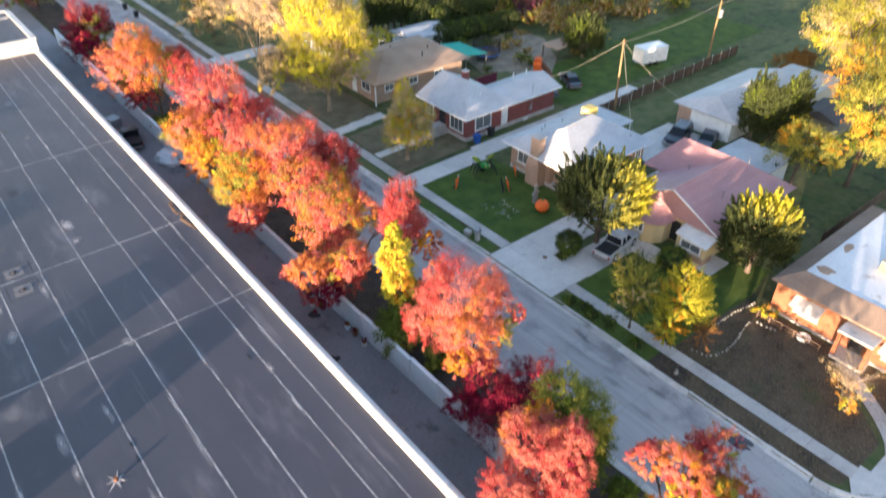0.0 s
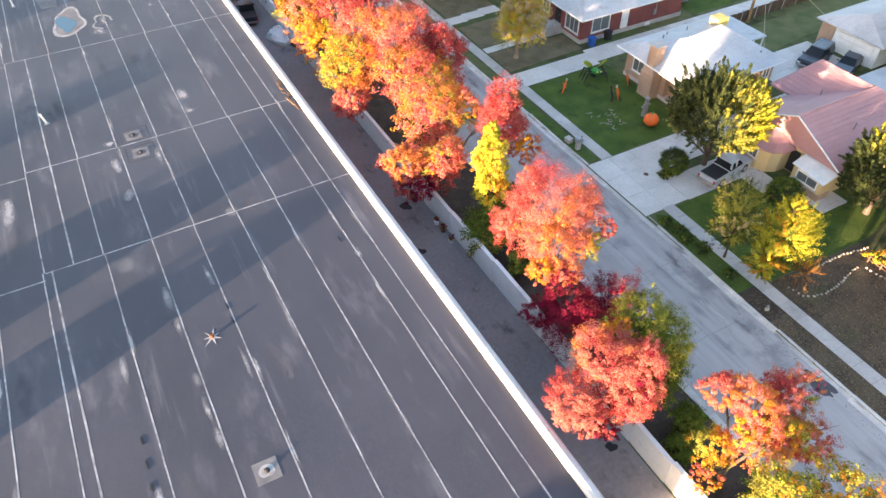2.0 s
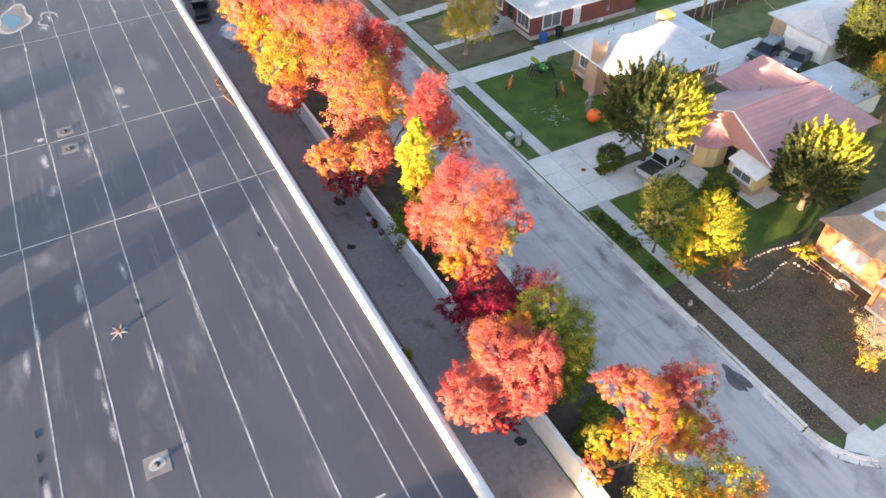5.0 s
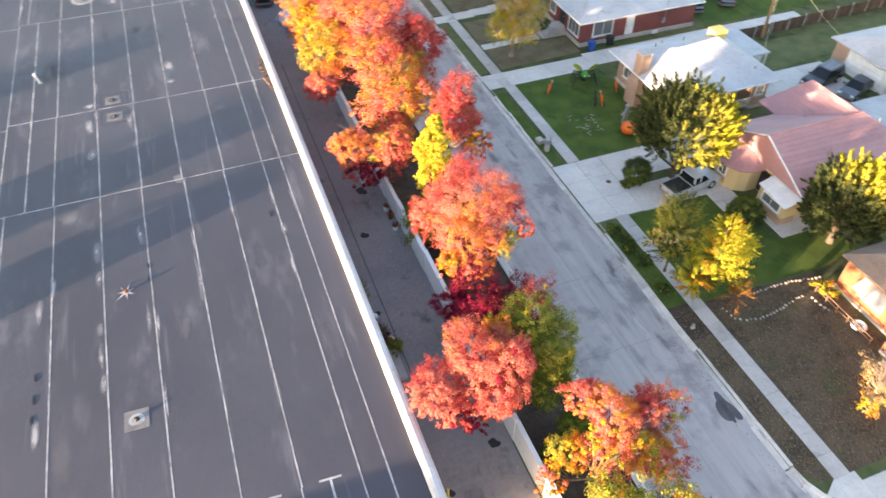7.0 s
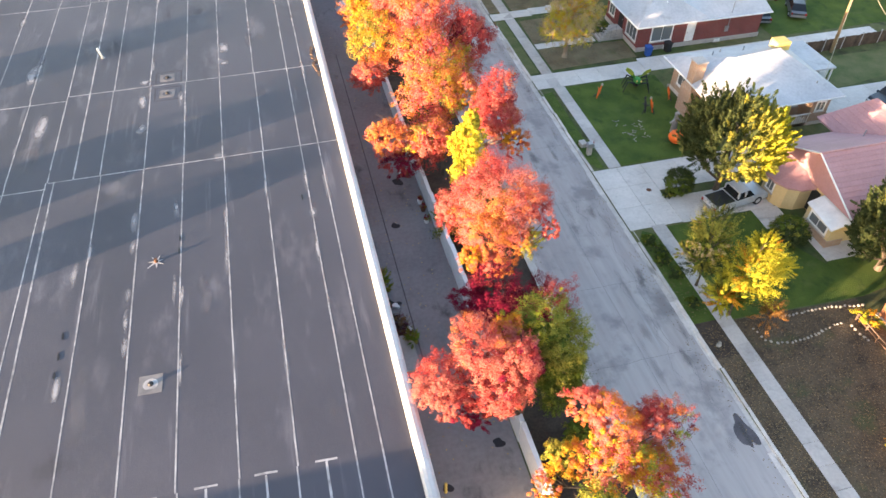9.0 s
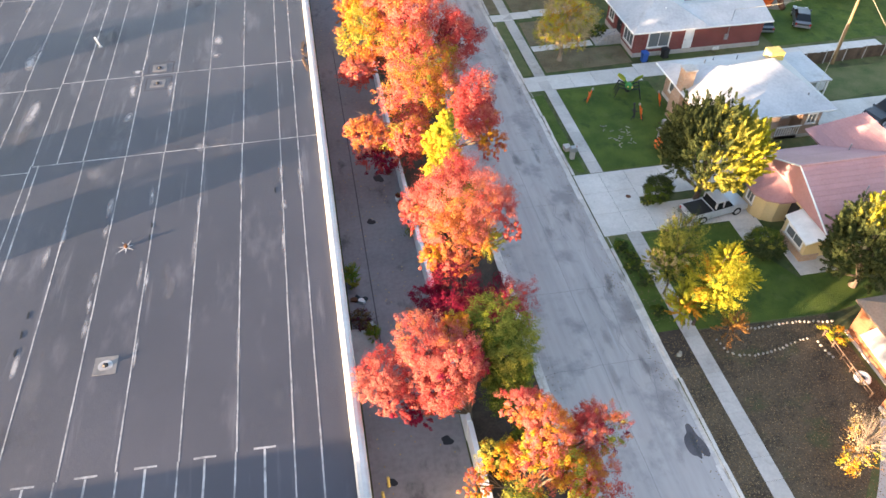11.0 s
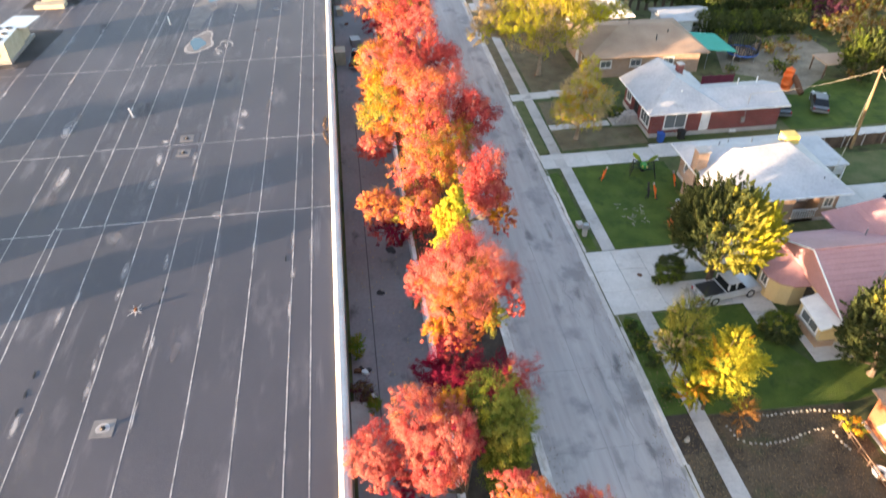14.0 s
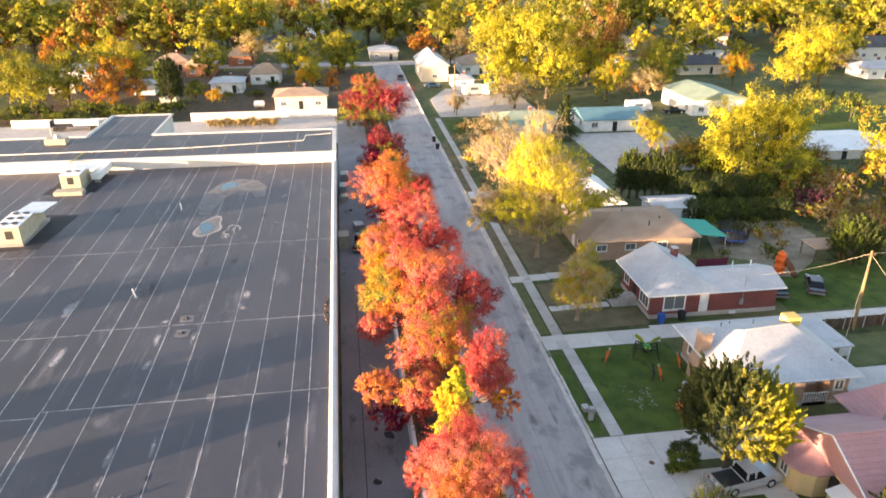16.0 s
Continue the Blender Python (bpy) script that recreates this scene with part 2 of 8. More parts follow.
BARK = surf("bark", (0.06, 0.045, 0.032), (0.15, 0.115, 0.085), 2, 12, 0.95, 0.6, dist=0.03)
PALE_BARK = surf("pale_twigs", (0.22, 0.16, 0.11), (0.40, 0.31, 0.22), 2, 12, 0.95, 0.4, dist=0.02)
TEAL = plain("teal_canvas", (0.02, 0.33, 0.24), 0.7)
BLUE_PLASTIC = plain("blue_plastic", (0.02, 0.09, 0.34), 0.5)
MAROON = plain("maroon_paint", (0.16, 0.025, 0.05), 0.7)
ORANGE_CLOTH = plain("orange_fabric", (0.75, 0.14, 0.02), 0.6)
GREEN_CLOTH = plain("bright_green_fabric", (0.03, 0.22, 0.04), 0.6)
LIME_CLOTH = plain("lime_yellow_fabric", (0.36, 0.45, 0.06), 0.6)
YELLOW_PAINT = plain("yellow_paint", (0.62, 0.45, 0.12), 0.6)
SILVER = plain("silver_car_paint", (0.52, 0.53, 0.55), 0.32, 0.2)
BLACK_PAINT = plain("black_car_paint", (0.02, 0.022, 0.027), 0.25, 0.2, 0.6)
GREY_PAINT = plain("grey_car_paint", (0.10, 0.105, 0.115), 0.3, 0.4)
BLUE_PAINT = plain("blue_car_paint", (0.03, 0.10, 0.20), 0.3, 0.3)
RUBBER = plain("rubber", (0.018, 0.018, 0.018), 0.9)
STONE = surf("pale_stone", (0.22, 0.20, 0.165), (0.36, 0.33, 0.28), 2, 14, 0.9, 0.3, rand=0.25)


def smudge_paint(name, tone, most):
    """A thin cloudy deposit that fades out towards the rim of its disc."""
    m = bpy.data.materials.new(name)
    m.use_nodes = True
    N, L = m.node_tree.nodes, m.node_tree.links
    p = N["Principled BSDF"]
    p.inputs["Base Color"].default_value, p.inputs["Roughness"].default_value = (*tone, 1), 0.85
    co, ge, ln, mp, ns = N.new("ShaderNodeTexCoord"), N.new("ShaderNodeNewGeometry"), N.new("ShaderNodeVectorMath"), N.new("ShaderNodeMapping"), N.new("ShaderNodeTexNoise")
    ln.operation = 'LENGTH'
    L.new(co.outputs["Object"], ln.inputs[0])
    mp.inputs["Scale"].default_value = (1.5, 0.7, 1)
    L.new(ge.outputs["Position"], mp.inputs[0])
    L.new(mp.outputs[0], ns.inputs["Vector"])
    ns.inputs["Scale"].default_value, ns.inputs["Detail"].default_value, ns.inputs["Roughness"].default_value = 1.0, 6, 0.65
    a, b, c, oi = N.new("ShaderNodeMath"), N.new("ShaderNodeMapRange"), N.new("ShaderNodeMath"), N.new("ShaderNodeObjectInfo")
    a.operation, c.operation = 'SUBTRACT', 'MULTIPLY'
    ml = N.new("ShaderNodeMath")
    ml.operation = 'MULTIPLY'
    ml.inputs[1].default_value = 1.9
    L.new(ns.outputs[0], ml.inputs[0])
    L.new(ml.outputs[0], a.inputs[0])
    L.new(ln.outputs["Value"], a.inputs[1])
    b.inputs[1].default_value, b.inputs[2].default_value, b.inputs[4].default_value = 0.1, 1.0, most
    b.interpolation_type = 'SMOOTHSTEP'
    L.new(a.outputs[0], b.inputs[0])
    r = N.new("ShaderNodeMapRange")
    r.inputs[3].default_value, r.inputs[4].default_value = 0.35, 1.0
    L.new(oi.outputs["Random"], r.inputs[0])
    L.new(b.outputs[0], c.inputs[0])
    L.new(r.outputs[0], c.inputs[1])
    L.new(c.outputs[0], p.inputs["Alpha"])
    return m


CHALK = smudge_paint("chalky_deposit", (0.42, 0.40, 0.40), 0.85)
CLOUD = smudge_paint("faint_dust_film", (0.22, 0.205, 0.215), 0.32)
SOOT = smudge_paint("dark_damp_film", (0.03, 0.029, 0.036), 0.28)
TAR = smudge_paint("dark_gutter_stain", (0.12, 0.112, 0.11), 0.4)
GLASS = bpy.data.materials.new("window_glass")
GLASS.use_nodes = True
GLASS.node_tree.nodes["Principled BSDF"].inputs["Base Color"].default_value = (0.13, 0.145, 0.15, 1)
GLASS.node_tree.nodes["Principled BSDF"].inputs["Roughness"].default_value = 0.08
CAR_GLASS = plain("tinted_car_glass", (0.014, 0.016, 0.018), 0.12, 0.0, 0.35)
WATER = bpy.data.materials.new("puddle_water")
WATER.use_nodes = True
WATER.node_tree.nodes["Principled BSDF"].inputs["Base Color"].default_value = (0.06, 0.115, 0.15, 1)
WATER.node_tree.nodes["Principled BSDF"].inputs["Roughness"].default_value = 0.05

L_RED = leaf("scarlet_leaves", (0.36, 0.045, 0.045), (0.5, 0.095, 0.08))
L_CORAL = leaf("coral_red_leaves", (0.43, 0.104, 0.08), (0.57, 0.185, 0.135))
L_ORANGE = leaf("orange_leaves", (0.44, 0.125, 0.032), (0.56, 0.215, 0.068))
L_GOLD = leaf("golden_leaves", (0.44, 0.19, 0.013), (0.58, 0.295, 0.035))
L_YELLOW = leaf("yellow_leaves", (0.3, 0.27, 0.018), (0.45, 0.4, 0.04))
L_LEMON = leaf("lemon_yellow_leaves", (0.40, 0.355, 0.022), (0.56, 0.49, 0.055))
L_CRIMSON = leaf("dark_crimson_leaves", (0.13, 0.008, 0.024), (0.27, 0.022, 0.05))
L_PLUM = leaf("plum_leaves", (0.085, 0.028, 0.042), (0.16, 0.058, 0.078))
L_GREEN = leaf("green_leaves", (0.065, 0.095, 0.016), (0.15, 0.185, 0.032))
L_OLIVE = leaf("olive_leaves", (0.16, 0.155, 0.024), (0.36, 0.33, 0.06))
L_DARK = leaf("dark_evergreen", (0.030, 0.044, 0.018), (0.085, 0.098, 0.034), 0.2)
L_TAN = leaf("tan_leaves", (0.32, 0.225, 0.105), (0.52, 0.40, 0.21))
GRASSY = leaf("weed_green", (0.10, 0.17, 0.02), (0.20, 0.28, 0.04))
LITTER_PALE = leaf("pale_litter", (0.16, 0.105, 0.05), (0.32, 0.23, 0.13), 0.1)
LITTER = leaf("brown_litter", (0.10, 0.062, 0.032), (0.24, 0.16, 0.085), 0.1)
L_BROWN = leaf("brown_orange_leaves", (0.18, 0.085, 0.025), (0.34, 0.17, 0.045))


# ---- building blocks ----
class Shape:
    """Collects vertices and faces of one mesh; each face may take one of several materials."""

    def __init__(self):
        self.v, self.f, self.m = [], [], []

    def add(self, verts, faces, mi=0):
        k = len(self.v)
        self.v += [tuple(p) for p in verts]
        self.f += [tuple(k + i for i in q) for q in faces]
        self.m += [mi] * len(faces)
        return self

    def box(self, x0, x1, y0, y1, z0, z1, mi=0):
        return self.add([(x0, y0, z0), (x1, y0, z0), (x1, y1, z0), (x0, y1, z0), (x0, y0, z1), (x1, y0, z1), (x1, y1, z1), (x0, y1, z1)],
                        [(3, 2, 1, 0), (4, 5, 6, 7), (0, 1, 5, 4), (1, 2, 6, 5), (2, 3, 7, 6), (3, 0, 4, 7)], mi)

    def prism(self, poly, z0, z1, mi=0):
        n = len(poly)
        return self.add([(x, y, z0) for x, y in poly] + [(x, y, z1) for x, y in poly],
                        [tuple(range(n - 1, -1, -1)), tuple(range(n, 2 * n))] + [(i, (i + 1) % n, n + (i + 1) % n, n + i) for i in range(n)], mi)

    def side(self, prof, y0, y1, taper=0.0, mi=0):
        """A profile in x and z, drawn out along y; taper narrows its highest points."""
        zs = [z for _, z in prof]
        lo, hi = min(zs), max(zs)
        n, a, b = len(prof), [], []
        for x, z in prof:
            t = taper * (z - lo) / (hi - lo)
            a.append((x, y0 + t, z))
            b.append((x, y1 - t, z))
        return self.add(a + b, [tuple(range(n)), tuple(range(2 * n - 1, n - 1, -1))] + [(i, n + i, n + (i + 1) % n, (i + 1) % n) for i in range(n)], mi)

    def tube(self, pts, radii, n=7, mi=0):
        rings = []
        for i, p in enumerate(pts):
            p = Vector(p)
            d = Vector(pts[min(i + 1, len(pts) - 1)]) - Vector(pts[max(i - 1, 0)])
            q = d.to_track_quat('Z', 'Y')
            rings += [p + q @ Vector((radii[i] * math.cos(2 * math.pi * k / n), radii[i] * math.sin(2 * math.pi * k / n), 0)) for k in range(n)]
        m = len(pts)
        faces = [(r * n + k, r * n + (k + 1) % n, (r + 1) * n + (k + 1) % n, (r + 1) * n + k) for r in range(m - 1) for k in range(n)]
        return self.add(rings, faces + [tuple(range(n - 1, -1, -1)), tuple((m - 1) * n + k for k in range(n))], mi)

    def cyl(self, x, y, z0, z1, r, n=12, r1=None, mi=0):
        return self.tube([(x, y, z0), (x, y, z1)], [r, r if r1 is None else r1], n, mi)

    def ball(self, x, y, z, rx, ry, rz, n=10, m=7, rib=0.0, mi=0):
        vs, fs = [(x, y, z - rz)], []
        for i in range(1, m):
            a = -math.pi / 2 + math.pi * i / m
            for k in range(n):
                b = 2 * math.pi * k / n
                w = 1 - (rib if k % 2 else 0)
                vs.append((x + rx * w * math.cos(a) * math.cos(b), y + ry * w * math.cos(a) * math.sin(b), z + rz * math.sin(a)))
        vs.append((x, y, z + rz))
        fs += [(0, 1 + (k + 1) % n, 1 + k) for k in range(n)]
        fs += [(1 + i * n + k, 1 + i * n + (k + 1) % n, 1 + (i + 1) * n + (k + 1) % n, 1 + (i + 1) * n + k) for i in range(m - 2) for k in range(n)]
        t = len(vs) - 1
        fs += [(t, 1 + (m - 2) * n + k, 1 + (m - 2) * n + (k + 1) % n) for k in range(n)]
        return self.add(vs, fs, mi)

    def mesh(self, name, mats):
        me = bpy.data.meshes.new(name)
        me.from_pydata(self.v, [], self.f)
        for m in (mats if isinstance(mats, (list, tuple)) else [mats]):
            me.materials.append(m)
        me.polygons.foreach_set("material_index", self.m)
        me.update()
        return me


def part(name, shape, mats, parent=None, label="", smooth=False):
    """One mesh object under a thing or part; without a parent it is a thing of its own."""
    me = shape if isinstance(shape, bpy.types.Mesh) else shape.mesh(name, mats)
    if smooth:
        me.polygons.foreach_set("use_smooth", [True] * len(me.polygons))
    ob = new(name, me)
    if parent:
        ob.parent = parent
    return tagged(ob, label)


def root(name, x, y, z, label, category, turn=0, group="", kind=""):
    ob = new(name)
    ob.empty_display_size = 0.3
    ob.matrix_basis = pose(x, y, z, 0, 0, turn)
    return tagged(ob, label, category, group, kind)


def setting(name, shape, mats, label="", category=""):
    return tagged(part(name, shape, mats), label, category, "", "structure")


def blot(cx, cy, rx, ry, seed, n=22, wob=0.3):
    """An uneven round outline."""
    r = random.Random(seed)
    ph = [r.uniform(0, 6.3) for _ in range(4)]
    out = []
    for k in range(n):
        a = 2 * math.pi * k / n
        w = 1 + wob * sum(math.sin((i + 2) * a + ph[i]) / (i + 2) for i in range(4))
        out.append((cx + rx * w * math.cos(a), cy + ry * w * math.sin(a)))
    return out


# ---- ground, streets, pavements ----
setting("ground", Shape().add([(-3000, -3000, -0.06), (3000, -3000, -0.06), (3000, 3000, -0.06), (-3000, 3000, -0.06)], [(0, 1, 2, 3)]), FIELD,
        "green and tan grass of fields and yards", "ground")
road = setting("road", Shape().prism([(26, -80), (34.2, -80), (34.2, -9), (160, -9), (160, 2.2), (38.5, 2.2), (36.2, 2.8), (34.8, 4.0), (34.2, 6.0),
                                      (34.2, 226), (120, 226), (120, 234), (-90, 234), (-90, 226), (26, 226)], -0.2, 0.0), STREET,
               "grey worn asphalt street with tyre streaks", "road")
part("patch", Shape().prism(blot(33.6, 11.3, 0.42, 1.35, 3, 44, 0.55), 0, 0.006), PATCH, road, "dark tar patch by the gutter")
for i, (cx, y0, y1) in enumerate(((30.2, 8, 70),)):
    r = random.Random(40 + i)
    s = Shape()
    pts = [(cx + r.uniform(-0.03, 0.03), y) for y in np.arange(y0, y1, 2.6)]
    for (xa, ya), (xb, yb) in zip(pts, pts[1:]):
        s.add([(xa - 0.012, ya, 0.005), (xa + 0.012, ya, 0.005), (xb + 0.012, yb, 0.005), (xb - 0.012, yb, 0.005)], [(0, 1, 2, 3)])
    part("crack", s, CRACK, road, "tar-filled crack")
for i in range(9):
    r = random.Random(300 + i)
    x, y = r.uniform(31.6, 33.8), r.uniform(5, 30)
    s = Shape()
    for _ in range(r.randint(5, 12)):
        xb, yb = x + r.uniform(-0.35, 0.35), y + r.uniform(0.3, 0.9)
        s.add([(x - 0.010, y, 0.0055), (x + 0.010, y, 0.0055), (xb + 0.010, yb, 0.0055), (xb - 0.010, yb, 0.0055)], [(0, 1, 2, 3)])
        x, y = min(max(xb, 31), 34.0), yb
    part("crack", s, CRACK, road, "branching crack")
for y in (17.6, 24.2, 33.5, 41, 56):
    s = Shape()
    r = random.Random(int(y * 10))
    pts = [(x, y + r.uniform(-0.07, 0.07)) for x in np.arange(26.4, 34.1, 0.9)]
    for (xa, ya), (xb, yb) in zip(pts, pts[1:]):
        s.add([(xa, ya - 0.012, 0.006), (xb, yb - 0.012, 0.006), (xb, yb + 0.012, 0.006), (xa, ya + 0.012, 0.006)], [(0, 1, 2, 3)])
    part("crack", s, CRACK, road, "tar-filled crack")
alley = setting("alley", Shape().prism([(14.5, -80), (20.25, -80), (20.25, 150.5), (-70, 150.5), (-70, 131), (14.5, 131)], -0.2, -0.01), ALLEY,
                "dark stained asphalt alley behind the building", "alley")
for i, (x, y, rx, ry) in enumerate(((17.04, 34.2, 0.32, 0.32), (19.2, 14.2, 0.35, 0.3), (15.6, 12.2, 0.3, 0.25), (18.3, 39.5, 0.4, 0.5))):
    part("stain", Shape().prism(blot(x, y, rx, ry, i + 9), -0.01, -0.002), DARK, alley, "dark oil stain")
part("tyre_track", Shape().box(16.2, 16.28, 20, 62, -0.01, -0.004), PATCH, alley, "dark seam along the alley")
strip = setting("planting_strip", Shape().prism([(20.6, -80), (25.8, -80), (25.8, 150), (20.6, 150)], -0.1, 0.10), SOIL,
                "dark soil strip under a row of trees", "planting bed")
yard = setting("yard_ground", Shape().prism([(34.5, 6.2), (35.1, 4.4), (36.5, 3.2), (38.6, 2.6), (160, 2.6), (160, 150), (34.5, 150)], -0.1, 0.10), FIELD,
               "grass and bare earth of the house plots", "ground")


def sheet(name, poly, mat, label, top=0.112, base=0.09):
    return setting(name, Shape().prism(poly, base, top), mat, label, "lawn" if "lawn" in name else "ground")


sheet("lawn", [(37.4, 36.8), (46.9, 36.8), (46.9, 49.8), (36.9, 49.8)], LAWN, "short green front lawn")
sheet("lawn", [(37.3, 19.2), (47.6, 18.8), (52, 19.6), (52, 24), (47.0, 22.2), (44.9, 26.2), (44.9, 28.8), (37.2, 28.8)], LAWN, "shaded deep green front lawn")
sheet("dry_lawn", [(37.3, 5.2), (40.4, 5.2), (44, 9), (46.9, 11.5), (46.9, 18.7), (37.3, 19.1)], DRY_LAWN, "brown dying lawn strewn with leaves")
sheet("dry_lawn", [(41.8, 4.6), (47, 4.6), (47, 10.8)], DRY_LAWN, "brown dying lawn beside a curved path")
sheet("dry_lawn", [(37.3, 53.2), (46.8, 53.6), (46.8, 57.2), (37.2, 57.6)], STRAW, "brown lawn under a drooping tree")
sheet("dry_lawn", [(37.2, 58.8), (44.5, 59.4), (44.5, 64.6), (37.4, 64.2)], STRAW, "brown lawn under a drooping tree")
sheet("dry_lawn", [(37.4, 66.4), (44, 67.4), (44, 90), (37.4, 90)], STRAW, "leaf-covered brown yard")
sheet("lawn", [(63.2, 54.0), (110, 54.0), (110, 68), (63.2, 64)], LAWN, "green grass of a back yard")
sheet("lawn", [(59.5, 43.2), (64.5, 43.2), (69.5, 44), (110, 44), (110, 49.0), (59.5, 48.6)], VERGE, "thin green grass of a back yard")
sheet("verge", [(34.53, 38.4), (35.2, 37.0), (35.75, 36.9), (35.75, 49.3), (34.53, 49.0)], LAWN, "green verge strip beside the kerb")
sheet("verge", [(34.53, 53.0), (35.7, 53.0), (35.7, 64.8), (34.53, 64.8)], VERGE, "thin grass verge beside the kerb")
sheet("verge", [(34.53, 19.4), (36.4, 19.4), (36.3, 28.2), (35.4, 28.8), (34.53, 27.6)], LAWN, "green verge strip beside the kerb")
sheet("mulch", [(34.53, 16.4), (36.4, 16.4), (36.4, 19.4), (34.53, 19.4)], SOIL, "dark bare soil verge", 0.116)
sheet("verge", [(34.53, 6.6), (35.4, 5.4), (36.5, 5.2), (36.5, 16.4), (34.53, 16.4)], DRY_LAWN, "patchy brown verge beside the kerb")
sheet("verge", [(34.53, 66.8), (36.0, 66.8), (36.0, 128), (34.53, 128)], STRAW, "leaf-covered verge")
sheet("lawn", [(38.2, 133), (52, 133), (52, 147), (38.2, 147)], LAWN, "green corner lawn")
sheet("lawn", [(108, 108), (190, 108), (190, 150), (108, 150)], LAWN, "wide green lawn")

# pavement slabs
walk_path = root("pavement", 0, 0, 0, "pale concrete pavement of square slabs", "pavement", kind="structure")
SLAB = Shape().box(-0.56, 0.56, -0.74, 0.74, -0.02, 0.03).mesh("slab", CONCRETE)
y = 5.9
while y < 149:
    if not (29.0 < y < 36.2):
        ob = part("slab", SLAB, None, walk_path)
        off = 0.36 if y < 17.4 else (0.36 if y < 29 else (0.15 if y < 50 else -0.1))
        ob.location = (36.55 + off + (0.6 if y > 110 else 0), y, 0.105 + random.uniform(-0.006, 0.006))
        ob.rotation_euler = (random.uniform(-0.004, 0.004), random.uniform(-0.004, 0.004), random.uniform(-0.004, 0.004))
    y += 1.5
# kerb stones
kerb = root("kerb", 0, 0, 0, "weathered concrete kerb and gutter", "kerb", kind="structure")
KERB_MAT = surf("pale_worn_kerb", (0.44, 0.40, 0.36), (0.66, 0.605, 0.55), 0.9, 7, 0.85, 0.4, rand=0.14,
                smudge=(((0.20, 0.175, 0.15), (2.2, 0.5, 1), 0.54, 0.70, 0.7), ((0.28, 0.20, 0.13), (0.6, 0.25, 1), 0.60, 0.72, 0.6)))
KERB = Shape().side([(-0.42, -0.1), (-0.42, 0.015), (-0.06, 0.02), (0.0, 0.15), (0.2, 0.16), (0.2, -0.1)], -1.49, 1.49).mesh("kerb_stone", KERB_MAT)
LOW = Shape().side([(-0.42, -0.1), (-0.42, 0.012), (-0.06, 0.02), (0.05, 0.05), (0.25, 0.11), (0.25, -0.1)], -1.49, 1.49).mesh("dropped_kerb", KERB_MAT)
y = 8.2
while y < 225:
    low = 28.4 < y < 37 or 49.2 < y < 52.6 or 64.8 < y < 67
    ob = part("kerb_stone", LOW if low else KERB, None, kerb)
    ob.location = (34.5 + random.uniform(-0.05, 0.05), y, random.uniform(-0.02, 0.012))
    ob.rotation_euler.z = random.uniform(-0.012, 0.012)
    y += 3.0
y = -78.5
while y < 150:
    ob = part("kerb_stone", KERB, None, kerb)
    ob.matrix_basis = pose(25.8, y, 0, 0, 0, 180)
    y += 3.0
for k in range(6):
    a = math.pi + (k + 0.5) * math.pi / 12
    ob = part("kerb_stone", Shape().side([(-0.4, -0.1), (-0.4, 0.015), (-0.06, 0.02), (0.0, 0.15), (0.2, 0.16), (0.2, -0.1)], -0.52, 0.52).mesh("kerb_stone", KERB_MAT), None, kerb)
    ob.matrix_basis = pose(38.4 + 3.9 * math.cos(a), 6.6 + 3.9 * math.sin(a), 0, 0, 0, math.degrees(a) + 180)
for k in range(20):
    ob = part("kerb_stone", KERB, None, kerb)
    ob.matrix_basis = pose(40 + 3 * k, 2.6, 0, 0, 0, 90)


def slabs(name, label, x0, x1, y0, y1, nx, ny, skew=0.0):
    """A driveway of poured concrete panels with joints between."""
    d = root(name, 0, 0, 0, label, "driveway", kind="structure")
    me = Shape().box(-(x1 - x0) / nx / 2 + 0.015, (x1 - x0) / nx / 2 - 0.015, -(y1 - y0) / ny / 2 + 0.015, (y1 - y0) / ny / 2 - 0.015, -0.02, 0.022).mesh("panel", DRIVE)
    for i in range(nx):
        for j in range(ny):
            ob = part("panel", me, None, d)
            ob.location = (x0 + (i + 0.5) * (x1 - x0) / nx, y0 + (j + 0.5) * (y1 - y0) / ny + skew * i, 0.112 + random.uniform(-0.004, 0.004))
    return d


slabs("driveway", "pale concrete double driveway", 34.53, 39.0, 29.0, 36.6, 2, 3)
slabs("driveway", "pale concrete driveway panels under a pickup", 39.0, 47.0, 28.9, 32.0, 3, 1)
slabs("driveway", "pale concrete driveway panels", 39.0, 45.0, 33.0, 36.6, 2, 1)
slabs("driveway", "pale concrete driveway along the house", 45.0, 63.0, 33.6, 36.6, 6, 1)
slabs("driveway", "concrete apron of a back garage", 59.5, 69.5, 36.6, 43.0, 3, 2)
slabs("driveway", "long narrow concrete drive between two houses", 34.53, 46.5, 50.0, 52.6, 5, 1, 0.02)
slabs("driveway", "long narrow concrete drive between two houses", 46.5, 75, 50.6, 53.2, 12, 1, 0.02)
slabs("path", "narrow concrete path to the front steps", 37.2, 44.0, 57.6, 58.7, 5, 1, 0.05)
slabs("driveway", "leaf-strewn concrete driveway", 34.53, 44.0, 64.9, 66.5, 4, 1, 0.25)
slabs("patio", "small pale concrete patio by the bungalow", 47.2, 50.2, 22.4, 25.0, 1, 1)
slabs("path", "concrete path beside the front door", 44.9, 47.2, 26.6, 28.9, 1, 2)
slabs("cross_pavement", "pale concrete pavement along the side street", 36.3, 66, 3.2, 4.6, 20, 1)
sheet("corner_ramp", [(35.3, 4.6), (36.6, 3.3), (37.8, 3.2), (37.8, 5.2), (36.3, 5.2)], DRIVE, "concrete corner ramp", 0.12)
path = root("curved_path", 0, 0, 0, "curving pale concrete garden path", "path", kind="structure")
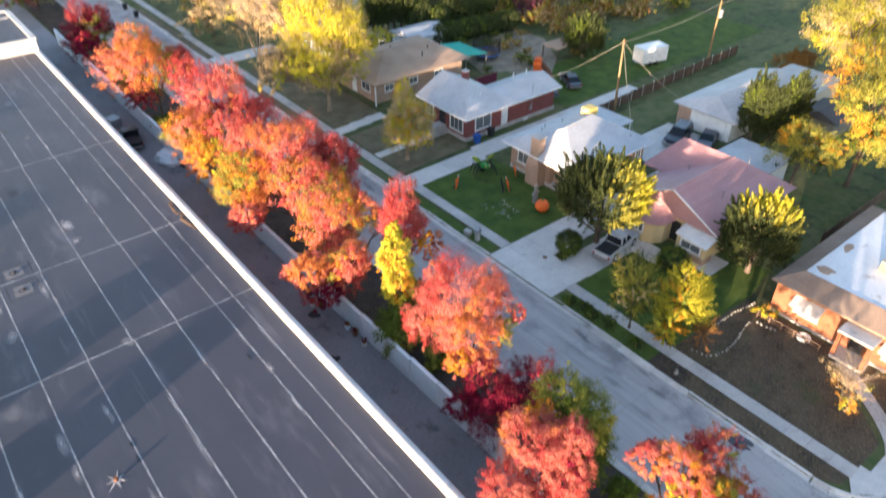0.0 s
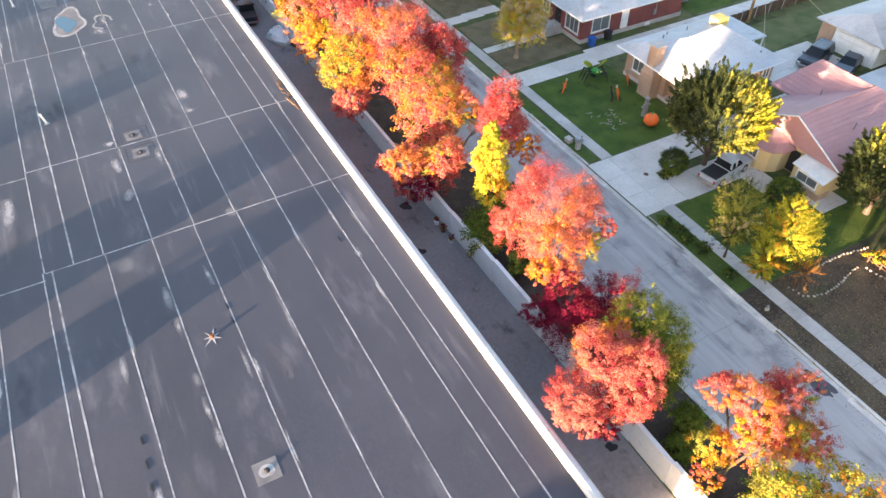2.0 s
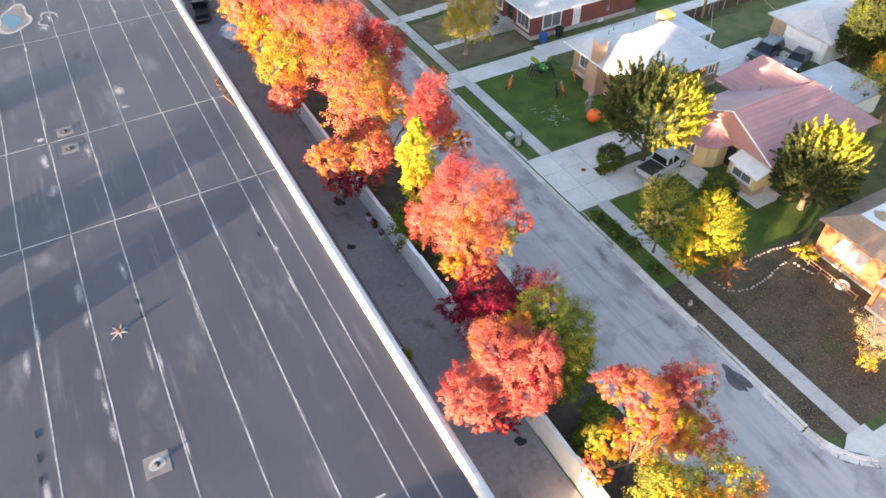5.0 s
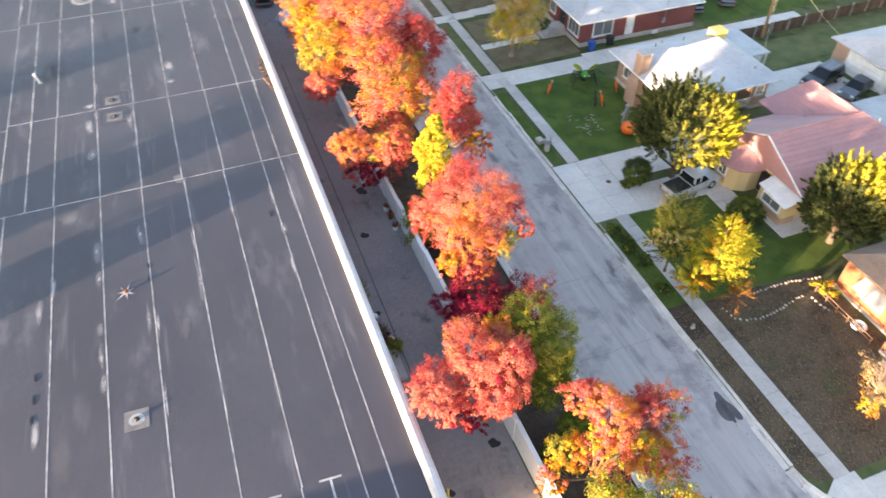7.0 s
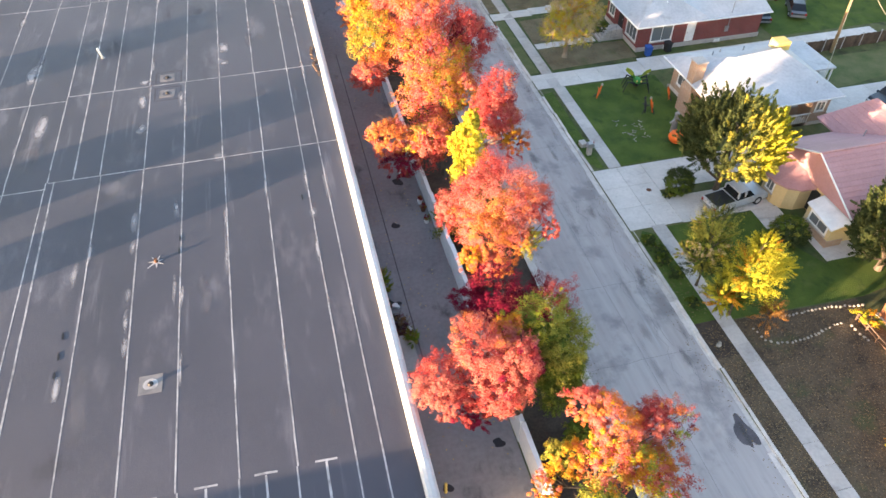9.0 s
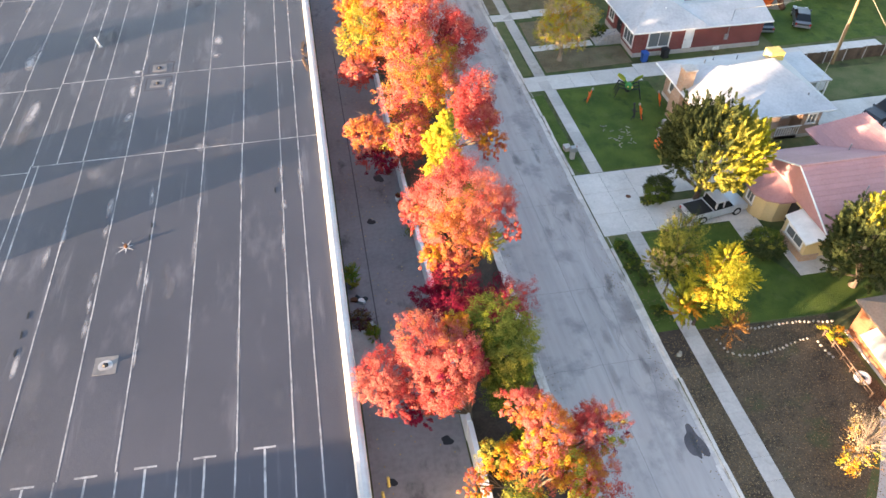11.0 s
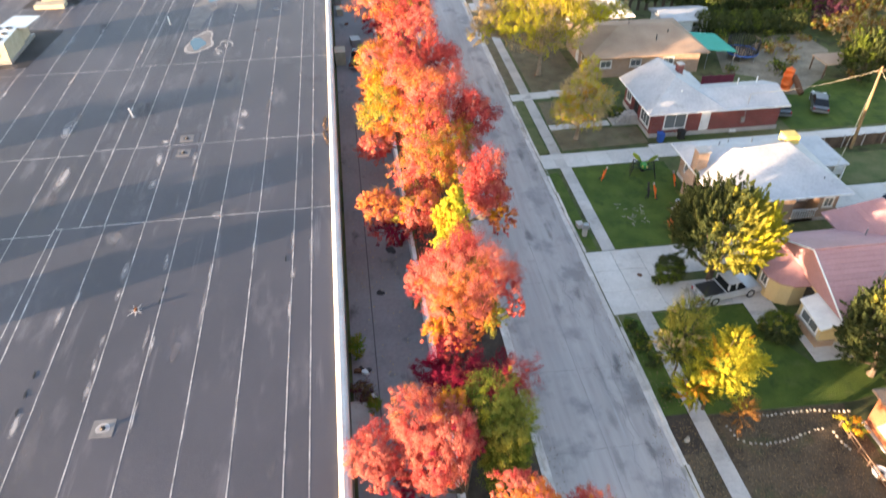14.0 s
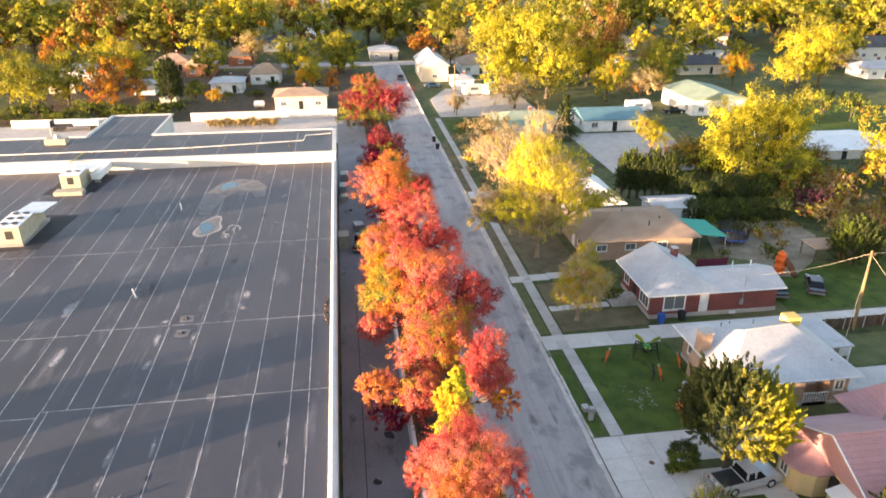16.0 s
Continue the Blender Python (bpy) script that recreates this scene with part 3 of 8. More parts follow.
CURVE = [(40.2 + 5.6 * (k / 9) ** 0.85, 4.2 + 6.2 * (k / 9) ** 1.2) for k in range(10)]
for (xa, ya), (xb, yb) in zip(CURVE, CURVE[1:]):
    d = math.hypot(xb - xa, yb - ya)
    nx, ny = -(yb - ya) / d * 0.5, (xb - xa) / d * 0.5
    part("panel", Shape().prism([(xa + nx, ya + ny), (xa - nx, ya - ny), (xb - nx - 0.02, yb - ny - 0.02), (xb + nx - 0.02, yb + ny - 0.02)], 0.09, 0.125), CONCRETE, path)
setting("gravel_yard", Shape().prism([(38, 150.2), (62, 150.2), (62, 176), (44, 184), (38, 170)], -0.1, 0.02), CONCRETE, "pale gravel yard and side road", "yard")
setting("side_yard", Shape().prism([(62, 104), (78, 104), (84, 131), (62, 131)], 0.05, 0.12), CONCRETE, "grey gravelled yard beside a blue-roofed house", "yard")
part("manhole_cover", Shape().cyl(38.15, 33.2, 0.12, 0.145, 0.22, 14), RUST, None)
tagged(bpy.data.objects["manhole_cover"], "round rusty iron utility cover in the driveway", "manhole cover")

# alley wall
wall = root("alley_wall", 0, 0, 0, "white-painted concrete wall along the alley", "wall", kind="structure")
y = -79
k = 0
while y < 118:
    wx = 20.1 + 0.017 * (26 - min(max(y, 0), 40))
    top = 2.05 + 0.04 * math.sin(y)
    part("panel", Shape().box(wx, wx + 0.2, y, y + 2.98, -0.05, top), WHITE_BLOCK, wall)
    part("coping", Shape().box(wx - 0.04, wx + 0.24, y, y + 2.98, top, top + 0.07), WHITE_BLOCK, wall)
    y += 3.0

# ---- the large flat-roofed building ----
RZ = 5.27
S_END = 8.3
bld = root("warehouse", 0, 0, 0, "large flat-roofed commercial building with a dark membrane roof", "building", kind="structure")
part("wall", Shape().box(-60, 14.28, S_END, 100.2, -0.1, RZ - 0.05), BLOCK_WALL, bld, "dark grey-brown block wall below the coping")
SEAMS = [12.25, 10.9] + [8.05 - 2.87 * k for k in range(4)] + [-3.5, -7.2] + [-10.05 - 3.0 * k for k in range(16)]
JOINTS = [S_END, 12.6, 39.1, 50.85, 69.0, 100.2]
xs = [13.8] + SEAMS
shared = {}
for j in range(len(JOINTS) - 1):
    for i in range(len(xs) - 1):
        w, l = xs[i] - xs[i + 1], JOINTS[j + 1] - JOINTS[j]
        key = (round(w, 2), j)
        if key not in shared:
            shared[key] = Shape().box(-w / 2, w / 2, -l / 2, l / 2, -0.05, 0.0).mesh("roof_sheet", MEMBRANE)
        ob = part("roof_sheet", shared[key], None, bld)
        ob.location = ((xs[i] + xs[i + 1]) / 2, (JOINTS[j] + JOINTS[j + 1]) / 2, RZ)


def seam(x0, y0, x1, y1, w, seed):
    """A strip of pale, unevenly worn seam tape."""
    r = random.Random(seed)
    n = max(2, int(math.hypot(x1 - x0, y1 - y0) / 0.8))
    dx, dy = x1 - x0, y1 - y0
    d = math.hypot(dx, dy)
    nx, ny = -dy / d, dx / d
    s = Shape()
    vs = []
    for i in range(n + 1):
        t = i / n
        c = r.uniform(-0.008, 0.008)
        a, b = w * r.uniform(0.8, 1.15) / 2, w * r.uniform(0.8, 1.15) / 2
        vs += [(x0 + dx * t + nx * (c + a), y0 + dy * t + ny * (c + a), RZ + 0.006), (x0 + dx * t + nx * (c - b), y0 + dy * t + ny * (c - b), RZ + 0.006)]
    s.add(vs, [(2 * i, 2 * i + 1, 2 * i + 3, 2 * i + 2) for i in range(n)])
    return part("seam", s, SEAM, bld)


for i, x in enumerate(SEAMS[:19]):
    for j in range(len(JOINTS) - 1):
        sh = 0.08 * math.sin(i * 2.3 + j * 1.7) if i > 1 else 0
        seam(x + sh, JOINTS[j], x + sh * 0.6, JOINTS[j + 1], 0.085, i * 10 + j)
for j, y in enumerate(JOINTS[2:-1]):
    seam(-42, y - 0.9, -7.15, y - 0.75, 0.10, 310 + j)
    seam(-7.1, y - 0.1, 13.75, y + 0.12, 0.10, 300 + j)
seam(-6.4, 69, -6.2, 100, 0.10, 330)
seam(-5.4, 39.1, -5.45, 69, 0.11, 331)
seam(-6.7, 39.1, -6.4, S_END, 0.11, 332)
for i, x in enumerate((-4.9, -2.05, 0.85, 3.66, 6.5, 9.44)):
    seam(x - 0.55, 12.62, x + 0.55, 12.56, 0.12, 340 + i)
    seam(x, 12.5, x, S_END + 0.3, 0.12, 350 + i)
# coping round the edge, in lengths
EDGE = [(13.76, RZ - 0.05), (13.78, RZ + 0.17), (13.88, RZ + 0.27), (14.06, RZ + 0.31), (14.26, RZ + 0.29), (14.39, RZ + 0.2), (14.44, RZ + 0.02), (14.44, RZ - 0.28), (14.3, RZ - 0.28)]
y = S_END
while y < 100:
    part("coping", Shape().side(EDGE, y, min(y + 3.03, 100.2)), COPING, bld)
    y += 3.05
part("parapet", Shape().box(-60, 14.5, S_END - 0.35, S_END, -0.1, RZ + 0.86), WHITE_WALL, bld)
# rising wall to the higher roof
part("wall", Shape().box(-60, 14.35, 100.2, 115.0, -0.1, 6.8), WHITE_WALL, bld, "bright white wall rising to the higher roof")
part("roof_sheet", Shape().box(-60, 13.85, 100.6, 114.6, 6.8, 6.84), MEMBRANE, bld)
part("wall", Shape().box(-27.0, -16.4, 115.0, 130.4, -0.1, 6.8), WHITE_WALL, bld)
part("roof_sheet", Shape().box(-26.6, -16.8, 114.6, 130.0, 6.8, 6.845), MEMBRANE, bld)
for a in ((13.85, 14.5, 100.2, 115.2), (-60, 13.85, 100.2, 100.6), (-16.4, 14.5, 114.8, 115.2), (-60, -27, 114.8, 115.2), (-27.3, -26.9, 115.2, 130.4), (-16.5, -16.1, 115.2, 130.4), (-27.3, -16.1, 130.2, 130.6)):
    part("coping", Shape().box(*a, 6.78, 7.02), COPING, bld)
for i, x in enumerate(range(-40, 13, 6)):
    s = Shape().box(x, x + 0.1, 101, 114.5, 6.842, 6.848)
    part("seam", s, SEAM, bld)
for x in (-24.5, -22.2, -19.9):
    part("seam", Shape().box(x, x + 0.1, 115, 129.8, 6.847, 6.852), SEAM, bld)


# ---- trees ----
def foliage(name, blobs, size, mats, seed, spread=0.18, up=0.0, dense=1.0, per=13):
    """Leaves in clumps of about per * dense. blobs: x, y, z, radius across, radius up, number of leaves, weights of the materials."""
    rng = np.random.default_rng(seed)
    P, T, B, MI = [], [], [], []
    for x, y, z, r, h, n, weights in blobs:
        n = int(n * dense)
        r, h = r * 0.90, h * 0.90
        nc = max(14, int(n / dense) // (24 if up > 0 else per))
        d = rng.normal(size=(nc, 3))
        d /= np.linalg.norm(d, axis=1)[:, None]
        d[:, 2] = np.where((d[:, 2] < -0.4) & (rng.random(nc) < 0.5), -d[:, 2], d[:, 2])
        fr = rng.uniform(0.45, 1.0, nc) ** 0.5 + 0.12 * rng.random(nc) ** 5
        wave = rng.normal(size=(5, 3)) * 2.6
        fr *= 1 + 0.16 * np.sin(d @ wave.T + rng.uniform(0, 6.3, 5)).sum(1) / 1.5
        if spread < 0.1:
            fr = rng.uniform(0.8, 1.0, nc)
        lobes = rng.normal(size=(11, 3))
        lobes /= np.linalg.norm(lobes, axis=1)[:, None]
        fr *= 1.0 if spread < 0.1 else 0.76 + 0.42 * np.exp(5.5 * ((d @ lobes.T).max(1) - 1))
        c = np.array([x, y, z]) + d * fr[:, None] * np.array([r, r, h])
        w = np.array(weights, float)
        patch = np.sin(c @ (rng.normal(size=(4, 3)) * 1.1 / max(r, 1.0)).T + rng.uniform(0, 6.3, 4)).sum(1) + 0.7 * rng.normal(size=nc)
        rank = (np.argsort(np.argsort(patch)) + 0.5) / nc
        cm = np.minimum(np.searchsorted(np.cumsum(w / w.sum()), rank), len(w) - 1)
        k = rng.integers(0, nc, n)
        cr = (spread if spread > 0.1 else 0.17) * (r * r * h) ** (1 / 3) * rng.uniform(0.6, 1.3, nc)
        o = rng.normal(size=(n, 3))
        o /= np.linalg.norm(o, axis=1)[:, None]
        o *= (rng.uniform(0, 1, n) ** 0.45)[:, None]
        q = o * cr[k][:, None]
        if up > 0:
            e = d + np.array([0, 0, 0.5 * up])
            e /= np.linalg.norm(e, axis=1)[:, None]
            along = (q * e[k]).sum(1)[:, None] * e[k]
            q = 0.48 * (q - along) + 2.4 * along
        else:
            along = (q * d[k]).sum(1)[:, None] * d[k]
            q = 0.85 * (q - along) + 1.35 * along
        p = c[k] + q
        nrm = 0.55 * o + 0.5 * d[k] + 0.24 * rng.normal(size=(n, 3)) + np.array([0, 0, 0.25])
        nrm /= np.linalg.norm(nrm, axis=1)[:, None]
        t = rng.normal(size=(n, 3)) + np.array([0, 0, up])
        t -= nrm * (t * nrm).sum(1)[:, None]
        t /= np.linalg.norm(t, axis=1)[:, None]
        b = np.cross(nrm, t)
        s = size * rng.uniform(0.65, 1.3, n)[:, None]
        P.append(p)
        T.append(t * s * 0.55)
        B.append(b * s * (0.46 if not up else 0.30))
        MI.append(cm[k])
    P, T, B, MI = np.concatenate(P), np.concatenate(T), np.concatenate(B), np.concatenate(MI)
    keep = P[:, 2] > 0.15
    P, T, B, MI = P[keep], T[keep], B[keep], MI[keep]
    n = len(P)
    v = np.stack([P + T, P + B - T * 0.6, P - B - T * 0.6], 1).reshape(-1, 3).astype(np.float32)
    me = bpy.data.meshes.new(name)
    me.vertices.add(3 * n)
    me.vertices.foreach_set("co", v.ravel())
    me.loops.add(3 * n)
    me.loops.foreach_set("vertex_index", np.arange(3 * n, dtype=np.int32))
    me.polygons.add(n)
    me.polygons.foreach_set("loop_start", np.arange(0, 3 * n, 3, dtype=np.int32))
    me.polygons.foreach_set("loop_total", np.full(n, 3, dtype=np.int32))
    for m in mats:
        me.materials.append(m)
    me.polygons.foreach_set("material_index", MI.astype(np.int32))
    me.update(calc_edges=True)
    return me


def limbs(blobs, r0, fork, seed, twigs=3):
    """A tapered trunk that forks into limbs and twigs towards each clump of the crown."""
    rng = random.Random(seed)
    s = Shape()
    top = Vector((0, 0, fork))
    s.tube([(0, 0, -0.3), (0, 0, 0.3), (0.05, 0.03, fork * 0.6), top], [r0 * 1.5, r0, r0 * 0.8, r0 * 0.7], 8)
    for x, y, z, r, h, n, w in blobs:
        c = Vector((x, y, z + 0.2 * h))
        mid = top.lerp(c, 0.5) + Vector((rng.uniform(-0.3, 0.3), rng.uniform(-0.3, 0.3), 0.25 * h))
        s.tube([top - Vector((0, 0, 0.2)), mid, c], [r0 * 0.55, r0 * 0.35, r0 * 0.12], 6)
        for _ in range(twigs):
            e = c + Vector((rng.uniform(-0.8, 0.8) * r, rng.uniform(-0.8, 0.8) * r, rng.uniform(0, 0.8) * h))
            s.tube([mid, mid.lerp(e, 0.6) + Vector((0, 0, 0.15 * h)), e], [r0 * 0.25, r0 * 0.15, r0 * 0.04], 5)
    return s


def tree(x, y, blobs, mats, label, size=0.3, seed=1, r0=0.16, fork=2.0, z=0.1, name="tree", category="tree", up=0.0, spread=0.16, twigs=3, group="", dense=2.6, bark=None):
    """A tree at x, y; the blobs of its crown are given in the world, their heights above the ground."""
    if name in ("bush", "shrub") and spread > 0.1:
        spread, dense = max(spread, 0.26), dense * 1.15
    local = [(bx - x, by - y, bz, r, h, n, w) for bx, by, bz, r, h, n, w in blobs]
    t = root(name, x, y, z, label, category, group=group)
    part("trunk", limbs(local, r0, fork, seed, twigs), bark or BARK, t)
    part("crown", foliage("crown", local, size * (0.60 if name in ("bush", "shrub") else 0.44), mats, seed, spread, up, dense), None, t)
    return t


ROW = "trees along the alley wall"
FALL = [L_RED, L_CORAL, L_ORANGE, L_GOLD, L_LEMON, L_CRIMSON, L_GREEN, L_OLIVE]
#          red cor ora gol yel cri gre oli
W_RED = (5, 4, 1, 0, 0, 1, 0, 0)
W_CORAL = (4, 6, 1, 0, 0, 0, 0, 0)
W_ORANGE = (0, 2, 6, 2, 0, 0, 0, 1)
W_GOLD = (0, 0, 3, 5, 2, 0, 0, 1)
W_YEL = (0, 0, 0, 2, 7, 0, 0, 1)
W_CRIM = (1, 0, 0, 0, 0, 9, 0, 0)
W_GRN = (0, 0, 0, 0, 0, 0, 7, 3)

tree(22.0, 138, [(22, 138, 5.4, 6.2, 4.8, 8500, (3, 1, 1, 0, 0, 4, 2, 3)), (25.4, 137, 6.6, 4.4, 3.9, 4300, (4, 2, 0, 0, 0, 4, 0, 1)), (18.8, 136.6, 4.6, 4.2, 3.8, 3900, (3, 1, 2, 0, 0, 4, 2, 3)), (21.5, 140, 9.0, 3.8, 3.2, 2800, (0, 1, 4, 1, 0, 1, 2, 4))],
     FALL, "round tree in red, orange and green autumn leaf", 0.42, 11, 0.2, 1.6, group=ROW)
tree(22.0, 106, [(21.8, 106, 4.6, 3.5, 3.5, 5000, (2, 1, 0, 0, 0, 7, 0, 2)), (23.9, 108, 5.0, 2.9, 3.0, 2600, (3, 2, 0, 0, 0, 5, 0, 2)), (20.3, 103, 3.6, 2.6, 2.6, 2000, W_CRIM)],
     FALL, "dark crimson autumn tree by the alley", 0.36, 12, 0.14, 1.2, group=ROW)
tree(22.8, 83.6, [(21.8, 83.5, 6.6, 4.0, 3.9, 8500, (0, 2, 6, 1, 0, 0, 0, 5)), (25.6, 82, 6.0, 2.8, 3.3, 5000, W_RED), (20.6, 86, 5.6, 2.6, 2.6, 3000, W_ORANGE), (22.5, 86, 8.2, 3, 2.4, 3200, (2, 3, 5, 1, 0, 0, 0, 1)), (20.2, 81, 4.0, 1.8, 1.8, 1500, (3, 1, 0, 0, 0, 5, 0, 0))],
     FALL, "round orange and red autumn tree", 0.32, 13, 0.18, 2.2, group=ROW)
tree(22.6, 65, [(22.9, 65.5, 8.4, 3.6, 3.2, 6500, W_RED), (19.8, 63, 6.6, 2.8, 3.2, 5500, (0, 2, 4, 3, 0, 0, 0, 4)), (25.6, 63, 6.6, 2.6, 2.6, 4500, (6, 3, 0, 0, 0, 2, 0, 0)), (21.5, 60, 6.6, 2.5, 2.5, 3500, (3, 5, 2, 0, 0, 0, 0, 1)), (19.0, 58.5, 5.6, 2.3, 2.4, 3500, W_GOLD)],
     FALL, "tall autumn tree, scarlet top over orange and gold", 0.30, 14, 0.2, 2.4, group=ROW)
tree(22.8, 50, [(23.2, 51, 8.6, 3.6, 2.9, 8000, (4, 6, 2, 0, 0, 0, 0, 0)), (19.4, 51.5, 6.4, 2.8, 3.0, 6000, (0, 3, 5, 2, 0, 0, 0, 3)), (27.0, 49.5, 6.8, 2.6, 2.5, 5500, (6, 3, 0, 0, 0, 3, 0, 0)), (22.2, 47, 7.0, 2.8, 2.7, 6000, (4, 6, 3, 0, 0, 0, 0, 1)), (17.9, 48.4, 4.8, 1.9, 1.6, 3200, (3, 7, 2, 0, 0, 0, 0, 0)), (25.0, 46, 6.2, 2.4, 2.4, 4200, (3, 5, 3, 1, 0, 0, 0, 1)), (21.0, 54, 8.2, 2.6, 2.4, 3500, W_CORAL)],
     FALL, "broad autumn tree, coral red with orange and gold sides", 0.28, 15, 0.22, 2.4, group=ROW)
tree(22.2, 39.5, [(22.0, 41.5, 6.3, 2.9, 2.7, 6500, (1, 3, 4, 2, 0, 0, 0, 4)), (17.6, 38.3, 5.2, 1.9, 1.9, 4200, (2, 6, 3, 0, 0, 0, 0, 0)), (20.6, 37.4, 5.2, 2.1, 2.3, 4300, (2, 5, 4, 1, 0, 0, 0, 1)), (25.8, 37.6, 6.6, 2.3, 2.9, 8500, (6, 5, 1, 0, 0, 1, 0, 0)), (26.9, 35.4, 5.3, 1.2, 1.2, 1200, (1, 3, 6, 2, 0, 0, 0, 0)), (24.0, 41.5, 6.6, 2.4, 2.2, 3500, (1, 2, 4, 2, 0, 1, 0, 3)), (18.6, 37.3, 3.6, 1.8, 1.3, 1800, W_CRIM)],
     FALL, "spreading autumn tree, orange with coral red ends", 0.27, 16, 0.18, 2.0, group=ROW)
tree(22.9, 34.6, [(22.8, 34.4, 6.6, 1.3, 2.0, 4200, W_YEL), (22.6, 33.8, 4.4, 1.6, 2.0, 4200, W_YEL), (23.1, 34.6, 8.3, 0.75, 1.2, 1800, W_YEL)],
     FALL, "slender bright yellow tree", 0.26, 17, 0.1, 1.6, group=ROW)
tree(22.2, 32.2, [(21.9, 32.2, 2.0, 2.0, 1.8, 3500, W_GRN), (24.0, 33.0, 2.2, 1.7, 1.7, 2600, W_GRN)], FALL, "dark green rounded shrub at the wall", 0.24, 18, 0.08, 0.6, name="shrub", category="shrub")
tree(22.0, 25.4, [(22.1, 26.7, 7.8, 3.0, 2.5, 8000, W_CORAL), (19.7, 27.0, 7.1, 1.5, 1.5, 2600, (3, 6, 1, 0, 0, 0, 0, 0)), (24.8, 26.1, 7.4, 1.6, 1.7, 3000, (4, 5, 0, 0, 0, 0, 0, 0)), (21.4, 24.7, 6.7, 2.1, 1.8, 4800, (1, 7, 4, 0, 0, 0, 0, 0)), (25.3, 24.0, 6.6, 0.8, 0.7, 800, W_CORAL), (20.2, 23.8, 5.8, 1.2, 1.0, 1600, (0, 2, 4, 4, 0, 0, 0, 0)), (23.5, 24.0, 6.2, 1.4, 1.2, 2200, (0, 4, 4, 1, 0, 0, 0, 3)), (21.6, 23.0, 5.4, 1.1, 0.9, 1300, (1, 5, 4, 0, 0, 0, 0, 0)), (22.6, 29.0, 8.0, 1.2, 1.2, 1500, W_CORAL)],
     FALL, "bright coral red autumn tree with golden tips", 0.16, 19, 0.18, 2.2, group=ROW, dense=4.0)
tree(22.4, 22.0, [(21.0, 21.6, 3.6, 2.5, 1.8, 5500, W_CRIM), (24.3, 21.0, 3.6, 2.1, 1.7, 3600, (5, 1, 0, 0, 0, 6, 0, 0)), (19.7, 22.7, 2.8, 1.3, 1.3, 2000, W_CRIM), (22.3, 20.8, 3.2, 2.0, 1.6, 3600, (3, 0, 0, 0, 0, 8, 0, 0))],
     FALL, "low dark crimson maple", 0.16, 20, 0.12, 1.0, group=ROW, dense=4.0)
tree(22.9, 15.8, [(22.9, 16.2, 5.2, 1.8, 2.2, 7500, (0, 0, 0, 0, 0, 0, 7, 4)), (22.5, 17.3, 6.6, 1.8, 1.5, 3800, (0, 0, 0, 0, 1, 0, 2, 6)), (22.6, 15.0, 3.2, 1.7, 2.0, 3500, W_GRN), (23.3, 15.4, 4.0, 1.45, 2.0, 4000, (0, 0, 0, 0, 0, 0, 7, 2))],
     FALL, "round green tree just turning yellow on top", 0.16, 21, 0.14, 1.4, group=ROW, dense=4.0)
tree(20.6, 14.6, [(18.3, 15.4, 7.1, 2.05, 1.8, 5600, W_CORAL), (15.7, 14.7, 6.5, 1.5, 1.4, 3400, (4, 6, 0, 0, 0, 0, 0, 0)), (19.9, 14.4, 7.0, 1.8, 1.6, 4600, (4, 5, 0, 0, 0, 2, 0, 0)), (20.0, 16.8, 7.0, 1.2, 1.1, 2000, (0, 2, 4, 4, 0, 0, 0, 1)), (18.7, 13.8, 5.8, 1.75, 1.5, 4200, W_CORAL), (16.4, 13.9, 5.5, 1.2, 1.1, 2000, (4, 5, 0, 0, 0, 1, 0, 0)), (17.5, 13.9, 4.0, 1.1, 0.9, 1300, W_CRIM), (21.0, 15.2, 5.6, 1.0, 1.2, 1400, (4, 2, 0, 0, 0, 3, 0, 2))],
     FALL, "coral red autumn tree leaning over the alley", 0.16, 22, 0.16, 2.0, group=ROW, dense=4.0)
tree(22.9, 9.4, [(22.5, 11.3, 7.2, 1.15, 1.1, 2200, (2, 6, 3, 0, 0, 0, 0, 0)), (23.3, 9.9, 7.0, 1.55, 1.4, 3600, (1, 5, 5, 1, 0, 0, 0, 0)), (25.7, 9.8, 6.3, 1.5, 1.6, 3800, (5, 5, 1, 0, 0, 1, 0, 1)), (21.1, 9.8, 5.3, 1.25, 1.2, 2000, (0, 1, 3, 4, 1, 0, 0, 4)), (23.3, 8.4, 6.1, 1.65, 1.4, 3600, (1, 3, 5, 3, 1, 0, 0, 1)), (25.0, 7.8, 5.7, 1.4, 1.4, 2800, (4, 4, 3, 1, 0, 0, 0, 1)), (19.4, 8.6, 5.0, 0.75, 0.7, 800, W_ORANGE), (22.6, 9.2, 6.2, 0.9, 0.9, 1200, (0, 0, 1, 4, 4, 0, 0, 1)), (24.6, 9.0, 4.4, 1.5, 1.3, 1800, (1, 2, 3, 2, 0, 1, 1, 2))],
     FALL, "autumn tree in orange, red and gold", 0.16, 23, 0.16, 2.0, group=ROW, dense=4.0)
tree(21.2, 5.4, [(21.0, 5.6, 6.4, 1.9, 2.0, 4000, (0, 0, 2, 3, 1, 0, 2, 5)), (23.5, 4.6, 5.8, 1.9, 1.9, 3000, (0, 0, 3, 4, 1, 0, 1, 3)), (21.5, 3.0, 5.6, 2.0, 2.2, 2500, W_ORANGE)],
     FALL, "golden yellow autumn tree", 0.25, 24, 0.14, 2.0, group=ROW)
